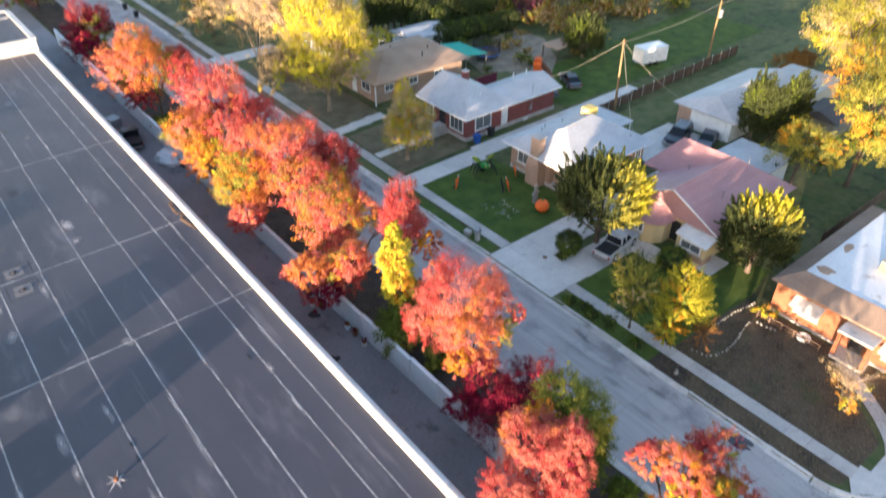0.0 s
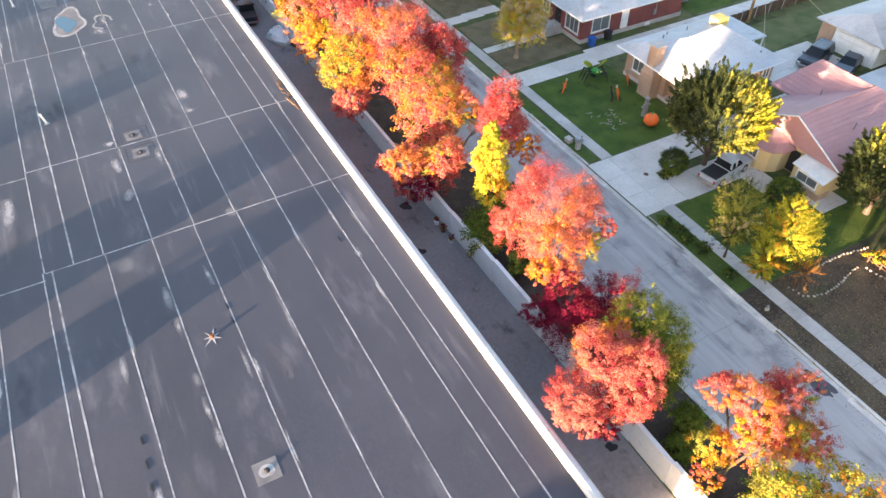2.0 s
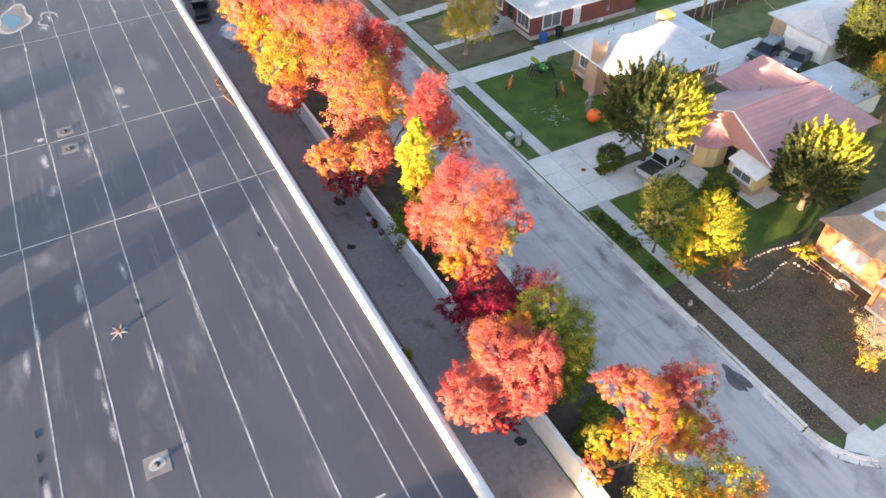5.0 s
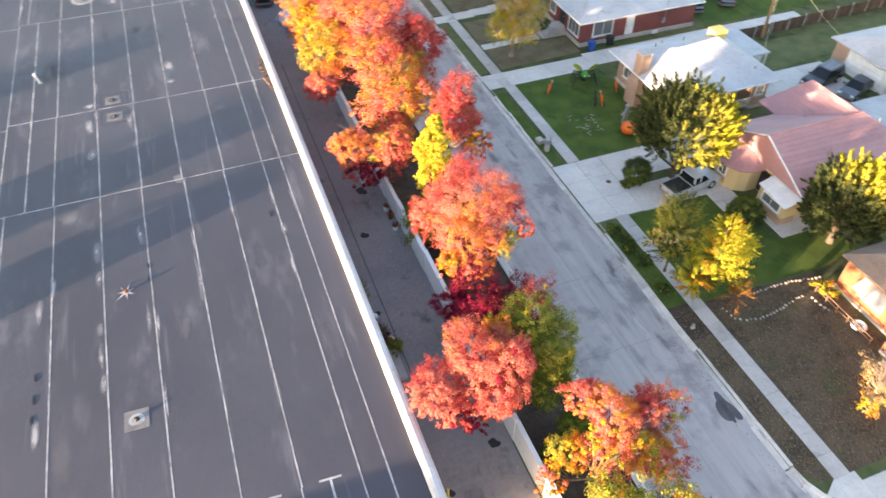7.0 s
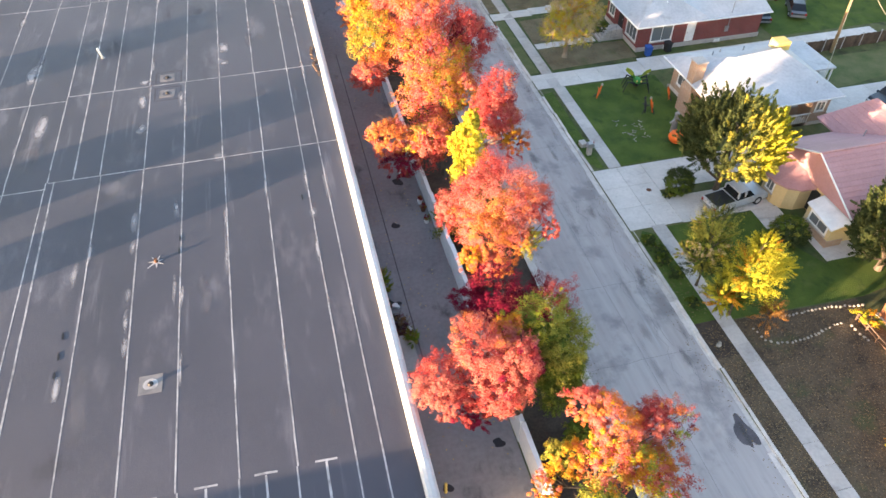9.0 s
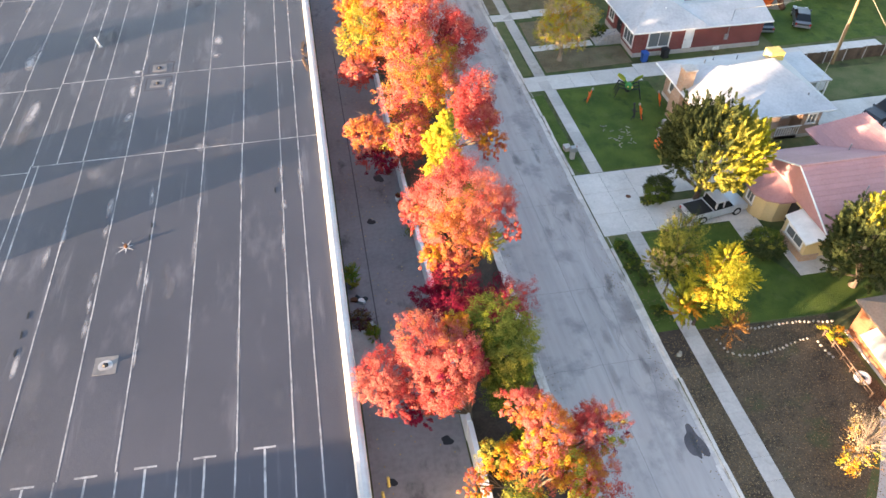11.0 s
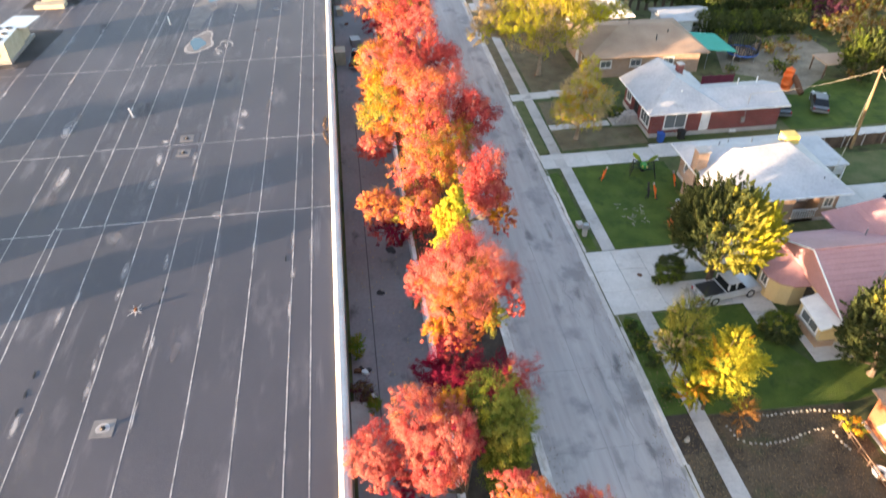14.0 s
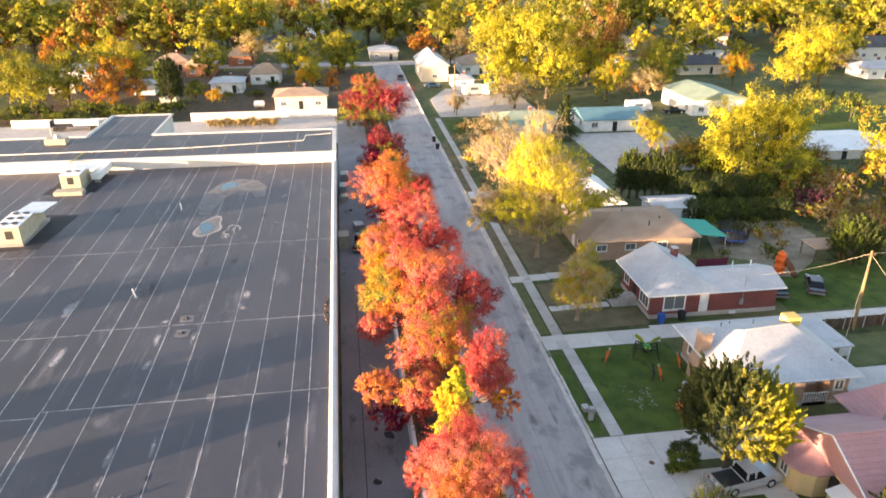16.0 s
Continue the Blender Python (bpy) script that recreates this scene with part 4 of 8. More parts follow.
# Last five, out of view, are added to keep low sun off the ground.
for i, (x, y, r, h) in enumerate(((21.6, 60.5, 1.2, 1.0), (21.5, 74.5, 1.6, 1.5), (21.6, 78.0, 1.4, 1.2), (22.2, 43.5, 1.3, 1.1), (24.6, 30.2, 1.0, 0.9), (22.3, 28.6, 1.1, 1.0), (22.2, 11.8, 1.0, 0.9), (23.8, 13.0, 1.1, 1.0), (22.0, 92, 1.5, 1.3), (22.4, 2.0, 1.5, 1.3), (23.8, 4.6, 1.4, 1.2), (22.6, -1.6, 1.6, 1.3), (24.0, 7.2, 1.3, 1.1), (22.2, -5.0, 1.7, 1.4))):
    tree(x, y, [(x, y, h, r, h, 1500, W_GRN)], FALL, "dark green shrub under the trees", 0.22, 60 + i, 0.05, 0.3, name="shrub", category="shrub", group="shrubs under the trees")

# east side
EVER = [L_DARK, L_OLIVE, L_YELLOW, L_GOLD, L_GREEN]


def plume_tree(x, y, zc, r, h, n, mats, weights, sunny, label, seed, length=0.95, width=0.28, per=84, base=1.4):
    """An evergreen of upright feathery plumes set all round a rounded crown; sunny: the side whose sunlight is put into
    the leaf colour, by the last materials.
    """
    rng = np.random.default_rng(seed)
    t = root("tree", x, y, 0.1, label, "tree")
    d = rng.normal(size=(n, 3))
    d /= np.linalg.norm(d, axis=1)[:, None]
    d = d[d[:, 2] > -0.75]
    n = len(d)
    fr = rng.uniform(0.45, 0.86, n) ** 0.7
    skirt = np.where(d[:, 2] < 0, np.minimum(np.sqrt((1 - 0.35 * d[:, 2] ** 2) / (1 - d[:, 2] ** 2)), 1.5), 1.0)
    c = d * fr[:, None] * np.array([r, r, h]) * np.stack([skirt, skirt, np.ones(n)], 1) + np.array([0, 0, zc])
    c *= 1 + 0.05 * rng.normal(size=(n, 1))
    e = 0.75 * d + np.array([0, 0, 0.75]) + 0.3 * rng.normal(size=(n, 3))
    e /= np.linalg.norm(e, axis=1)[:, None]
    # The sunlit side is put into leaf colour: last materials lie that way.
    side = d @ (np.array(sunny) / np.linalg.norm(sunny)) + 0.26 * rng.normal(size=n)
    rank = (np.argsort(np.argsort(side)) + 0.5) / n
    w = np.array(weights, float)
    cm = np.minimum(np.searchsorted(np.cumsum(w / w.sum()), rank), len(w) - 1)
    L_ = length * rng.uniform(0.7, 1.25, n)
    k = np.repeat(np.arange(n), per)
    m = len(k)
    a = rng.random(m) ** 0.8
    q = rng.normal(size=(m, 3))
    q -= e[k] * (q * e[k]).sum(1)[:, None]
    q /= np.linalg.norm(q, axis=1)[:, None]
    off = (width * (1 - 0.7 * a) * np.sqrt(rng.random(m)))[:, None] * q
    p = c[k] + e[k] * ((a - 0.25) * L_[k])[:, None] + off
    nrm = q + 0.3 * e[k] + 0.35 * rng.normal(size=(m, 3))
    nrm /= np.linalg.norm(nrm, axis=1)[:, None]
    tt = e[k] + 0.5 * q + 0.3 * rng.normal(size=(m, 3))
    tt -= nrm * (tt * nrm).sum(1)[:, None]
    tt /= np.linalg.norm(tt, axis=1)[:, None]
    b = np.cross(nrm, tt)
    s = 0.36 * width * rng.uniform(0.7, 1.3, m)[:, None]
    v = np.stack([p + tt * s, p + b * s * 0.42 - tt * s * 0.6, p - b * s * 0.42 - tt * s * 0.6], 1).reshape(-1, 3).astype(np.float32)
    me = bpy.data.meshes.new("crown")
    me.vertices.add(3 * m)
    me.vertices.foreach_set("co", v.ravel())
    me.loops.add(3 * m)
    me.loops.foreach_set("vertex_index", np.arange(3 * m, dtype=np.int32))
    me.polygons.add(m)
    me.polygons.foreach_set("loop_start", np.arange(0, 3 * m, 3, dtype=np.int32))
    me.polygons.foreach_set("loop_total", np.full(m, 3, dtype=np.int32))
    for mat in mats:
        me.materials.append(mat)
    me.polygons.foreach_set("material_index", cm[k].astype(np.int32))
    me.update(calc_edges=True)
    part("crown", me, None, t)
    tr = Shape().tube([(0, 0, -0.3), (0, 0, 0.4), (0.05, 0.05, zc)], [0.34, 0.24, 0.12], 8)
    for i in range(10):
        tr.tube([(0, 0, base * 0.7), tuple(c[i * 7] * 0.6), tuple(c[i * 7])], [0.1, 0.06, 0.02], 5)
    part("trunk", tr, BARK, t)


# Olive and yellow leaves stand for sunlight on these two crowns.
plume_tree(43.5, 31.9, 5.5, 4.35, 2.85, 1350, [L_DARK, L_OLIVE, L_YELLOW], (7, 3.4, 1.8), (0.75, -0.62, -0.05), "dense juniper-like tree, dark green with yellow put on its sunlit side", 30)
plume_tree(50.3, 20.8, 4.2, 3.25, 3.2, 880, [L_DARK, L_OLIVE, L_YELLOW], (8, 1.5, 2.2), (0.5, 0.1, 0.8), "dense dark green evergreen with yellow put on its sunlit top", 35)
tree(40.2, 32.4, [(40.2, 32.4, 1.15, 1.3, 1.25, 4600, (6, 0, 0, 0, 3))], EVER, "round clipped dark green bush", 0.13, 31, 0.05, 0.2, name="bush", category="bush", spread=0.09, dense=3.2)
tree(36.6, 22.6, [(36.7, 22.9, 4.2, 1.9, 1.9, 6000, (2, 6, 0, 1, 3)), (35.9, 22.2, 3.2, 1.4, 1.4, 3000, (2, 5, 0, 1, 3)), (37.0, 23.6, 5.4, 1.2, 1.1, 1000, (0, 6, 0, 2, 0)), (35.4, 23.4, 3.0, 0.9, 0.9, 600, (0, 4, 0, 3, 0))],
     [L_DARK, L_OLIVE, L_YELLOW, L_TAN, L_GREEN], "small thin olive-brown street tree", 0.22, 32, 0.1, 1.6, twigs=9, up=0.7, spread=0.2)
tree(37.4, 19.6, [(37.8, 19.5, 4.4, 1.9, 1.8, 7500, (0, 2, 9, 1, 1)), (36.2, 19.2, 3.2, 1.4, 1.3, 3200, (0, 2, 6, 2, 1)), (38.5, 20.3, 5.8, 1.0, 0.9, 1800, (0, 1, 8, 1, 0)), (39.9, 19.6, 4.3, 0.9, 0.7, 1500, (0, 1, 6, 3, 0)), (35.6, 19.0, 2.6, 0.9, 0.9, 1400, (0, 2, 4, 4, 0)), (37.0, 19.8, 2.4, 1.6, 1.1, 1500, (3, 4, 1, 0, 3))],
     EVER, "small yellow street tree with green inner leaves", 0.24, 33, 0.11, 1.5, up=0.7, dense=3.0, spread=0.2)
tree(38.6, 17.6, [(38.7, 17.8, 1.9, 1.1, 1.6, 900, (1, 0, 0, 0, 0)), (39.3, 18.2, 1.2, 0.9, 1.0, 500, (1, 0, 0, 0, 0))], [L_BROWN], "thin russet bush by the pavement, half bare", 0.13, 34, 0.05, 0.3, name="bush", category="bush", twigs=26, up=0.8)
tree(39.4, 55.4, [(39.2, 55.2, 5.4, 2.6, 2.6, 6500, (0, 0, 1, 3, 6)), (38.0, 54.4, 3.9, 2.2, 2.1, 4200, (0, 0, 1, 3, 6)), (40.9, 55.8, 4.4, 2.2, 2.2, 4200, (0, 0, 1, 3, 6)), (40.6, 57.2, 6.8, 1.4, 1.8, 2600, (0, 1, 1, 7, 1)), (39.6, 53.4, 3.7, 1.7, 1.7, 2200, (0, 0, 1, 3, 6))],
     [L_DARK, L_OLIVE, L_GOLD, L_YELLOW, L_TAN], "drooping willow in olive-gold leaf with a pale trunk", 0.24, 36, 0.26, 2.0, up=-1.6, twigs=9, bark=PALE_BARK)
COT = [L_LEMON, L_GOLD, L_TAN, L_OLIVE]
tree(39.4, 71.6, [(39.4, 71, 9.6, 4.4, 4.4, 14000, (8, 0, 4, 0)), (35.4, 70, 7.4, 3.4, 2.6, 5000, (6, 0, 5, 0)), (42.8, 72, 7.8, 3.6, 3.2, 8000, (8, 0, 3, 0)), (39.0, 74, 13.0, 3.4, 3.0, 5000, (8, 0, 3, 0)), (43.8, 73.5, 10.6, 2.6, 2.2, 3400, (8, 0, 3, 0)), (36.0, 76, 11.2, 3.6, 3.4, 2600, (2, 0, 8, 0)), (39.8, 70, 5.0, 3.6, 2.0, 1800, (5, 0, 4, 2)), (46.8, 74, 6.6, 2.2, 1.3, 2400, (9, 0, 1, 0)), (33.0, 71, 7.8, 2.6, 2.0, 2400, (3, 0, 7, 0)), (31.6, 70, 6.2, 2.0, 1.5, 1100, (2, 0, 7, 0)), (41, 78, 15.0, 3.2, 3.0, 1700, (3, 0, 6, 0)), (34, 78, 12.4, 3.2, 3.0, 1100, (1, 0, 8, 0)), (49.6, 75, 6.4, 1.7, 1.0, 1300, (9, 0, 1, 0))],
     COT, "large bright yellow cottonwood, half bare at the top", 0.32, 37, 0.34, 2.6, twigs=34, dense=2.2, bark=PALE_BARK)
tree(38.4, 88, [(38.4, 88, 7.0, 3.8, 4.2, 3000, (0, 1, 8, 0)), (41.4, 91, 8.4, 3.4, 3.4, 2400, (1, 1, 8, 0)), (38, 94, 6.4, 3.2, 3.2, 1800, (0, 0, 8, 1))],
     COT, "nearly bare pale tan tree", 0.22, 38, 0.22, 1.8, twigs=44, dense=1.5, bark=PALE_BARK)
tree(42.0, 8.6, [(42.2, 8.6, 1.6, 1.9, 1.5, 420, (1, 3, 5, 0)), (41.2, 8.0, 1.0, 0.8, 0.9, 420, (2, 6, 1, 0)), (43.4, 9.4, 1.5, 1.6, 1.3, 260, (0, 1, 6, 0))],
     COT, "sprawling nearly bare bush with a few orange leaves", 0.15, 39, 0.05, 0.25, name="bush", category="bush", twigs=70, dense=1.5, bark=PALE_BARK)
for i, (x, y, h) in enumerate(((72.4, 34.2, 8.0), (76.2, 32.0, 7.6), (74.3, 33.0, 6.0))):
    # Lighter green towards the sun stands for light on the column.
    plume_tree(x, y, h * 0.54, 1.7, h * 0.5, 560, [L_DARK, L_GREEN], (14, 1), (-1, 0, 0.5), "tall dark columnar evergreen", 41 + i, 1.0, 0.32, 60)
tree(71.5, 22.4, [(72.5, 22.4, 8.5, 4.0, 4.4, 6500, (0, 0, 0, 3, 1, 0, 1, 6)), (76, 25, 10, 3.8, 3.8, 4200, (0, 0, 0, 3, 1, 0, 1, 6)), (71, 21, 5.6, 2.8, 2.6, 2800, (0, 0, 0, 0, 2, 0, 3, 5))], FALL, "big golden-olive back-yard tree", 0.34, 45, 0.28, 2.0, twigs=5)
tree(90, 33, [(90, 33, 9, 5.0, 5.0, 5500, (5, 0, 3, 4)), (95, 36, 8, 4.6, 4.6, 4500, (5, 0, 2, 4))], COT, "tall thin tan and yellow tree", 0.42, 46, 0.3, 2.2, twigs=8)
tree(66.8, 26, [(66.6, 26.2, 4.6, 3.0, 2.6, 4200, (1, 6, 1, 2, 1)), (68.5, 24.4, 4.0, 2.4, 2.0, 2300, (2, 6, 0, 1, 1))], EVER, "olive-brown spreading back-yard tree", 0.3, 47, 0.2, 2.0)
tree(96, 42, [(96, 42, 1.5, 2.6, 1.4, 1500, (1, 0)), (99, 42.5, 1.3, 2.0, 1.2, 900, (1, 0))], [L_BROWN, L_TAN], "rust-brown shrub in the field", 0.3, 48, 0.06, 0.3, name="bush", category="bush", twigs=9)
tree(45.3, 24.6, [(45.6, 25.2, 0.95, 1.6, 1.15, 3600, (4, 1, 0, 0, 3))], EVER, "round grey-green garden bush", 0.15, 49, 0.05, 0.2, name="bush", category="bush", spread=0.09, dense=3.2)
tree(39.4, 32.2, [(39.4, 32.2, 0.2, 0.6, 0.22, 500, (3, 3, 0, 0, 4))], EVER, "low green border plants by the drive", 0.15, 50, 0.04, 0.1, name="bush", category="bush")
tree(46.4, 16.4, [(46.2, 16.6, 0.5, 0.9, 0.5, 700, (0, 0, 5, 3, 1))], EVER, "low yellow flowering garden bush", 0.14, 51, 0.04, 0.1, name="bush", category="bush")
tree(44.9, 59.8, [(44.9, 59.8, 0.6, 1.2, 0.6, 900, (4, 2, 0, 0, 3))], EVER, "low green foundation shrub", 0.17, 52, 0.04, 0.1, name="bush", category="bush")
for i, (x, y, h_, r_) in enumerate(((14.95, 28.4, 1.0, 0.6), (15.0, 27.4, 0.8, 0.5), (15.9, 22.6, 0.8, 0.55))):
    tree(x, y, [(x, y, h_ * 0.7, r_, h_ * 0.8, 1600, (0, 2, 3))], [L_DARK, L_OLIVE, GRASSY], "tall yellow-green weeds against the building", 0.12, 53 + i, 0.03, 0.2, z=0, name="bush", category="bush", up=1.6)


for i, (x, y, r_) in enumerate(((35.3, 27.6, 0.6), (35.6, 26.4, 0.7), (35.3, 25.2, 0.6), (35.7, 23.9, 0.7), (35.4, 21.0, 0.6))):
    tree(x, y, [(x, y, 0.26, r_, 0.32, 700, (4, 1, 0, 0, 3))], EVER, "low dark green ground cover on the verge", 0.14, 570 + i, 0.03, 0.1, name="bush", category="bush", group="ground cover on the verge")


# ---- houses ----
def window(parent, face, at, u0, u1, z0, z1, frame_mat=None, bars=1):
    """A window on a wall: face 'W' or 'E' (at = x), 'S' or 'N' (at = y); a frame, a sill and panes behind it."""
    sg = -1 if face in "WS" else 1
    fm = frame_mat or WHITE
    w = 0.13

    def slab(s, a, b, c, d, n0, n1):
        lo, hi = sorted((at + sg * n0, at + sg * n1))
        if face in "WE":
            s.box(lo, hi, a, b, c, d)
        else:
            s.box(a, b, lo, hi, c, d)
    f = Shape()
    for a, b, c, d in ((u0, u1, z0, z0 + w), (u0, u1, z1 - w, z1), (u0, u0 + w, z0 + w, z1 - w), (u1 - w, u1, z0 + w, z1 - w)):
        slab(f, a, b, c, d, -0.02, 0.06)
    win = part("window", f, fm, parent)
    for k in range(bars + 1):
        a = u0 + w + k * (u1 - u0 - 2 * w) / (bars + 1)
        b = u0 + w + (k + 1) * (u1 - u0 - 2 * w) / (bars + 1)
        p = Shape()
        slab(p, a + 0.02, b - 0.02, z0 + w, z1 - w, -0.02, 0.02)
        part("pane", p, GLASS, win)
        if k:
            q = Shape()
            slab(q, a - 0.02, a + 0.02, z0 + w, z1 - w, -0.02, 0.05)
            part("glazing_bar", q, fm, win)
    sill = Shape()
    slab(sill, u0 - 0.06, u1 + 0.06, z0 - 0.08, z0, -0.02, 0.12)
    part("sill", sill, CONCRETE, win)
    return win


def door(parent, face, at, u0, u1, z0, z1, mat):
    sg = -1 if face in "WS" else 1
    lo, hi = sorted((at - sg * 0.02, at + sg * 0.05))
    s, t = Shape(), Shape()
    if face in "WE":
        s.box(lo, hi, u0, u1, z0, z1)
        t.box(min(at, at + sg * 0.11), max(at, at + sg * 0.11), u0 + 0.08, u0 + 0.14, z0 + 0.95, z0 + 1.05)
    else:
        s.box(u0, u1, lo, hi, z0, z1)
        t.box(u0 + 0.08, u0 + 0.14, min(at, at + sg * 0.11), max(at, at + sg * 0.11), z0 + 0.95, z0 + 1.05)
    d = part("door", s, mat, parent)
    part("handle", t, GREY_METAL, d)
    return d


def hip(s, x0, x1, y0, y1, z, ridge, mi=0, thick=0.14):
    """A hipped or gabled roof over a rectangle, with a solid edge; ridge: xa, ya, xb, yb, z."""
    xa, ya, xb, yb, h = ridge
    v = [(x0, y0, z), (x1, y0, z), (x1, y1, z), (x0, y1, z), (xa, ya, h), (xb, yb, h)]
    v += [(a, b, c - thick) for a, b, c in v[:4]]
    if abs(xb - xa) >= abs(yb - ya):
        f = [(0, 1, 5, 4), (1, 2, 5), (2, 3, 4, 5), (3, 0, 4)]
    else:
        f = [(0, 1, 4), (1, 2, 5, 4), (2, 3, 5), (3, 0, 4, 5)]
    f += [(0, 6, 7, 1), (1, 7, 8, 2), (2, 8, 9, 3), (3, 9, 6, 0), (9, 8, 7, 6)]
    return s.add(v, f, mi)


def chimney(parent, x, y, w, d, z0, z1, mat):
    c = part("chimney", Shape().box(x - w / 2, x + w / 2, y - d / 2, y + d / 2, z0, z1), mat, parent)
    part("cap", Shape().box(x - w / 2 - 0.06, x + w / 2 + 0.06, y - d / 2 - 0.06, y + d / 2 + 0.06, z1, z1 + 0.1), CONCRETE, c)
    return c


def pipe(parent, x, y, z0, z1, r=0.06, mat=None):
    return part("vent_pipe", Shape().cyl(x, y, z0, z1, r, 8), mat or GREY_METAL, parent)


# tan brick house with a white roof
h = root("house", 52, 43, 0.1, "tan brick bungalow with a white hipped roof and brick chimney", "house")
h.matrix_basis = Matrix()
part("foundation", Shape().box(47.25, 58.05, 38.2, 47.35, 0, 0.45), CONCRETE, h)
part("wall", Shape().prism([(47.3, 41.6), (48.0, 41.6), (48.0, 38.25), (53.9, 38.25), (53.9, 39.6), (56.2, 39.6), (56.2, 38.25), (58.0, 38.25), (58.0, 47.3), (47.3, 47.3)], 0.45, 3.25), TAN_BRICK, h)
s = Shape()
hip(s, 46.3, 58.6, 37.5, 47.9, 3.35, (50.6, 42.9, 55.2, 43.4, 5.25))
part("roof", s, WHITE_ROOF, h, "white coated roof, stained in places")
part("gutter", Shape().box(46.22, 46.3, 37.5, 47.9, 3.2, 3.33), WHITE, h)
part("gutter", Shape().box(46.3, 58.6, 37.42, 37.5, 3.2, 3.33), WHITE, h)
part("ridge_cap", Shape().tube([(50.6, 42.9, 5.27), (55.2, 43.4, 5.27)], [0.09, 0.09], 6), WHITE_ROOF, h)
part("patio_roof", Shape().box(58.6, 61.6, 42.6, 48.0, 2.75, 2.9), WHITE_ROOF, h)
for x, y in ((61.4, 42.8), (61.4, 47.8)):
    part("post", Shape().box(x - 0.06, x + 0.06, y - 0.06, y + 0.06, 0.1, 2.75), WHITE, h)
c = part("chimney", Shape().box(46.1, 47.3, 42.2, 43.9, 0, 2.6).add([(46.1, 42.2, 2.6), (47.3, 42.2, 2.6), (47.3, 43.9, 2.6), (46.1, 43.9, 2.6), (46.3, 42.6, 3.4), (47.3, 42.6, 3.4), (47.3, 43.6, 3.4), (46.3, 43.6, 3.4)],
         [(0, 1, 5, 4), (1, 2, 6, 5), (2, 3, 7, 6), (3, 0, 4, 7), (4, 5, 6, 7)]).box(46.3, 47.3, 42.6, 43.6, 3.4, 5.3), TAN_BRICK, h, "stepped brick chimney")
part("cap", Shape().box(46.22, 47.38, 42.52, 43.68, 5.3, 5.42), CONCRETE, c)
window(h, "W", 47.3, 44.6, 46.3, 1.15, 2.85, None, 1)
window(h, "W", 48.0, 39.3, 40.7, 1.3, 2.6, None, 1)
window(h, "S", 38.25, 49.6, 51.0, 1.3, 2.6)
window(h, "S", 38.25, 56.6, 57.6, 1.5, 2.6)
window(h, "S", 39.6, 55.1, 55.9, 1.4, 2.5)
door(h, "S", 39.6, 54.1, 55.0, 0.5, 2.55, DARK)
part("porch", Shape().box(53.9, 56.2, 38.2, 39.6, 0.1, 0.5), CONCRETE, h)
for k in range(10):
    part("baluster", Shape().box(53.95 + k * 0.24, 54.0 + k * 0.24, 38.15, 38.2, 0.5, 1.4), WHITE, h)
part("handrail", Shape().box(53.9, 56.3, 38.12, 38.22, 1.4, 1.48), WHITE, h)
for x, y, z in ((49.6, 45.3, 4.3), (53.0, 45.6, 4.2), (56.6, 39.2, 3.7), (51.0, 46.2, 3.9)):
    pipe(h, x, y, z - 0.4, z + 0.45)
e = part("cooler", Shape().box(55.2, 56.5, 43.8, 45.0, 4.75, 5.55), YELLOW_PAINT, h, "yellow evaporative cooler on the roof")
for k in range(4):
    part("louvre", Shape().box(55.17, 55.2, 43.95, 44.85, 4.9 + k * 0.14, 4.98 + k * 0.14), BEIGE_METAL, e)
a = root("air_conditioner", 0, 0, 0, "white air-conditioning unit on a pad behind the house", "air conditioner")
part("cabinet", Shape().box(62.3, 63.3, 45.0, 46.0, 0.1, 1.3), WHITE, a)
part("fan_grille", Shape().cyl(62.8, 45.5, 1.3, 1.33, 0.4, 14), GREY_METAL, a)

# red brick house
h = root("house", 0, 0, 0, "dark red brick bungalow with a white roof and rear wing", "house")
part("foundation", Shape().prism([(47.05, 54.5), (61.6, 54.5), (61.6, 59.8), (54.1, 59.8), (54.1, 62.5), (47.05, 62.5)], 0, 0.55), CONCRETE, h)
part("wall", Shape().prism([(47.1, 54.6), (61.5, 54.6), (61.5, 59.7), (54.0, 59.7), (54.0, 62.4), (47.1, 62.4)], 0.55, 3.1), RED_BRICK, h)
s = Shape()
hip(s, 46.4, 54.7, 53.9, 63.0, 3.25, (50.5, 58.0, 50.5, 63.0, 5.35))
part("roof", s, WHITE_ROOF, h, "white coated hipped roof, stained in places")
s = Shape()
hip(s, 51.8, 62.0, 53.95, 60.0, 3.2, (51.8, 57.1, 62.0, 57.1, 4.2))
part("roof", s, WHITE_ROOF, h, "white coated roof of the rear wing")
part("gable", Shape().add([(61.5, 54.6, 3.1), (61.5, 59.7, 3.1), (61.5, 57.1, 4.1), (61.3, 54.6, 3.1), (61.3, 59.7, 3.1), (61.3, 57.1, 4.1)], [(0, 1, 2), (5, 4, 3), (0, 2, 5, 3), (1, 4, 5, 2)]), RED_BRICK, h)
part("gable", Shape().side([(47.1, 3.1), (54.0, 3.1), (50.5, 5.0)], 62.15, 62.4), RED_BRICK, h)
part("gutter", Shape().box(46.32, 46.4, 53.9, 63.0, 3.1, 3.23), WHITE, h)
part("gutter", Shape().box(46.4, 62, 53.82, 53.9, 3.06, 3.2), WHITE, h)
chimney(h, 52.1, 60.6, 0.6, 0.7, 3.6, 5.5, RED_BRICK)
window(h, "S", 54.6, 48.5, 51.0, 1.0, 2.9, None, 1)
window(h, "W", 47.1, 55.0, 57.4, 0.95, 2.95, None, 2)
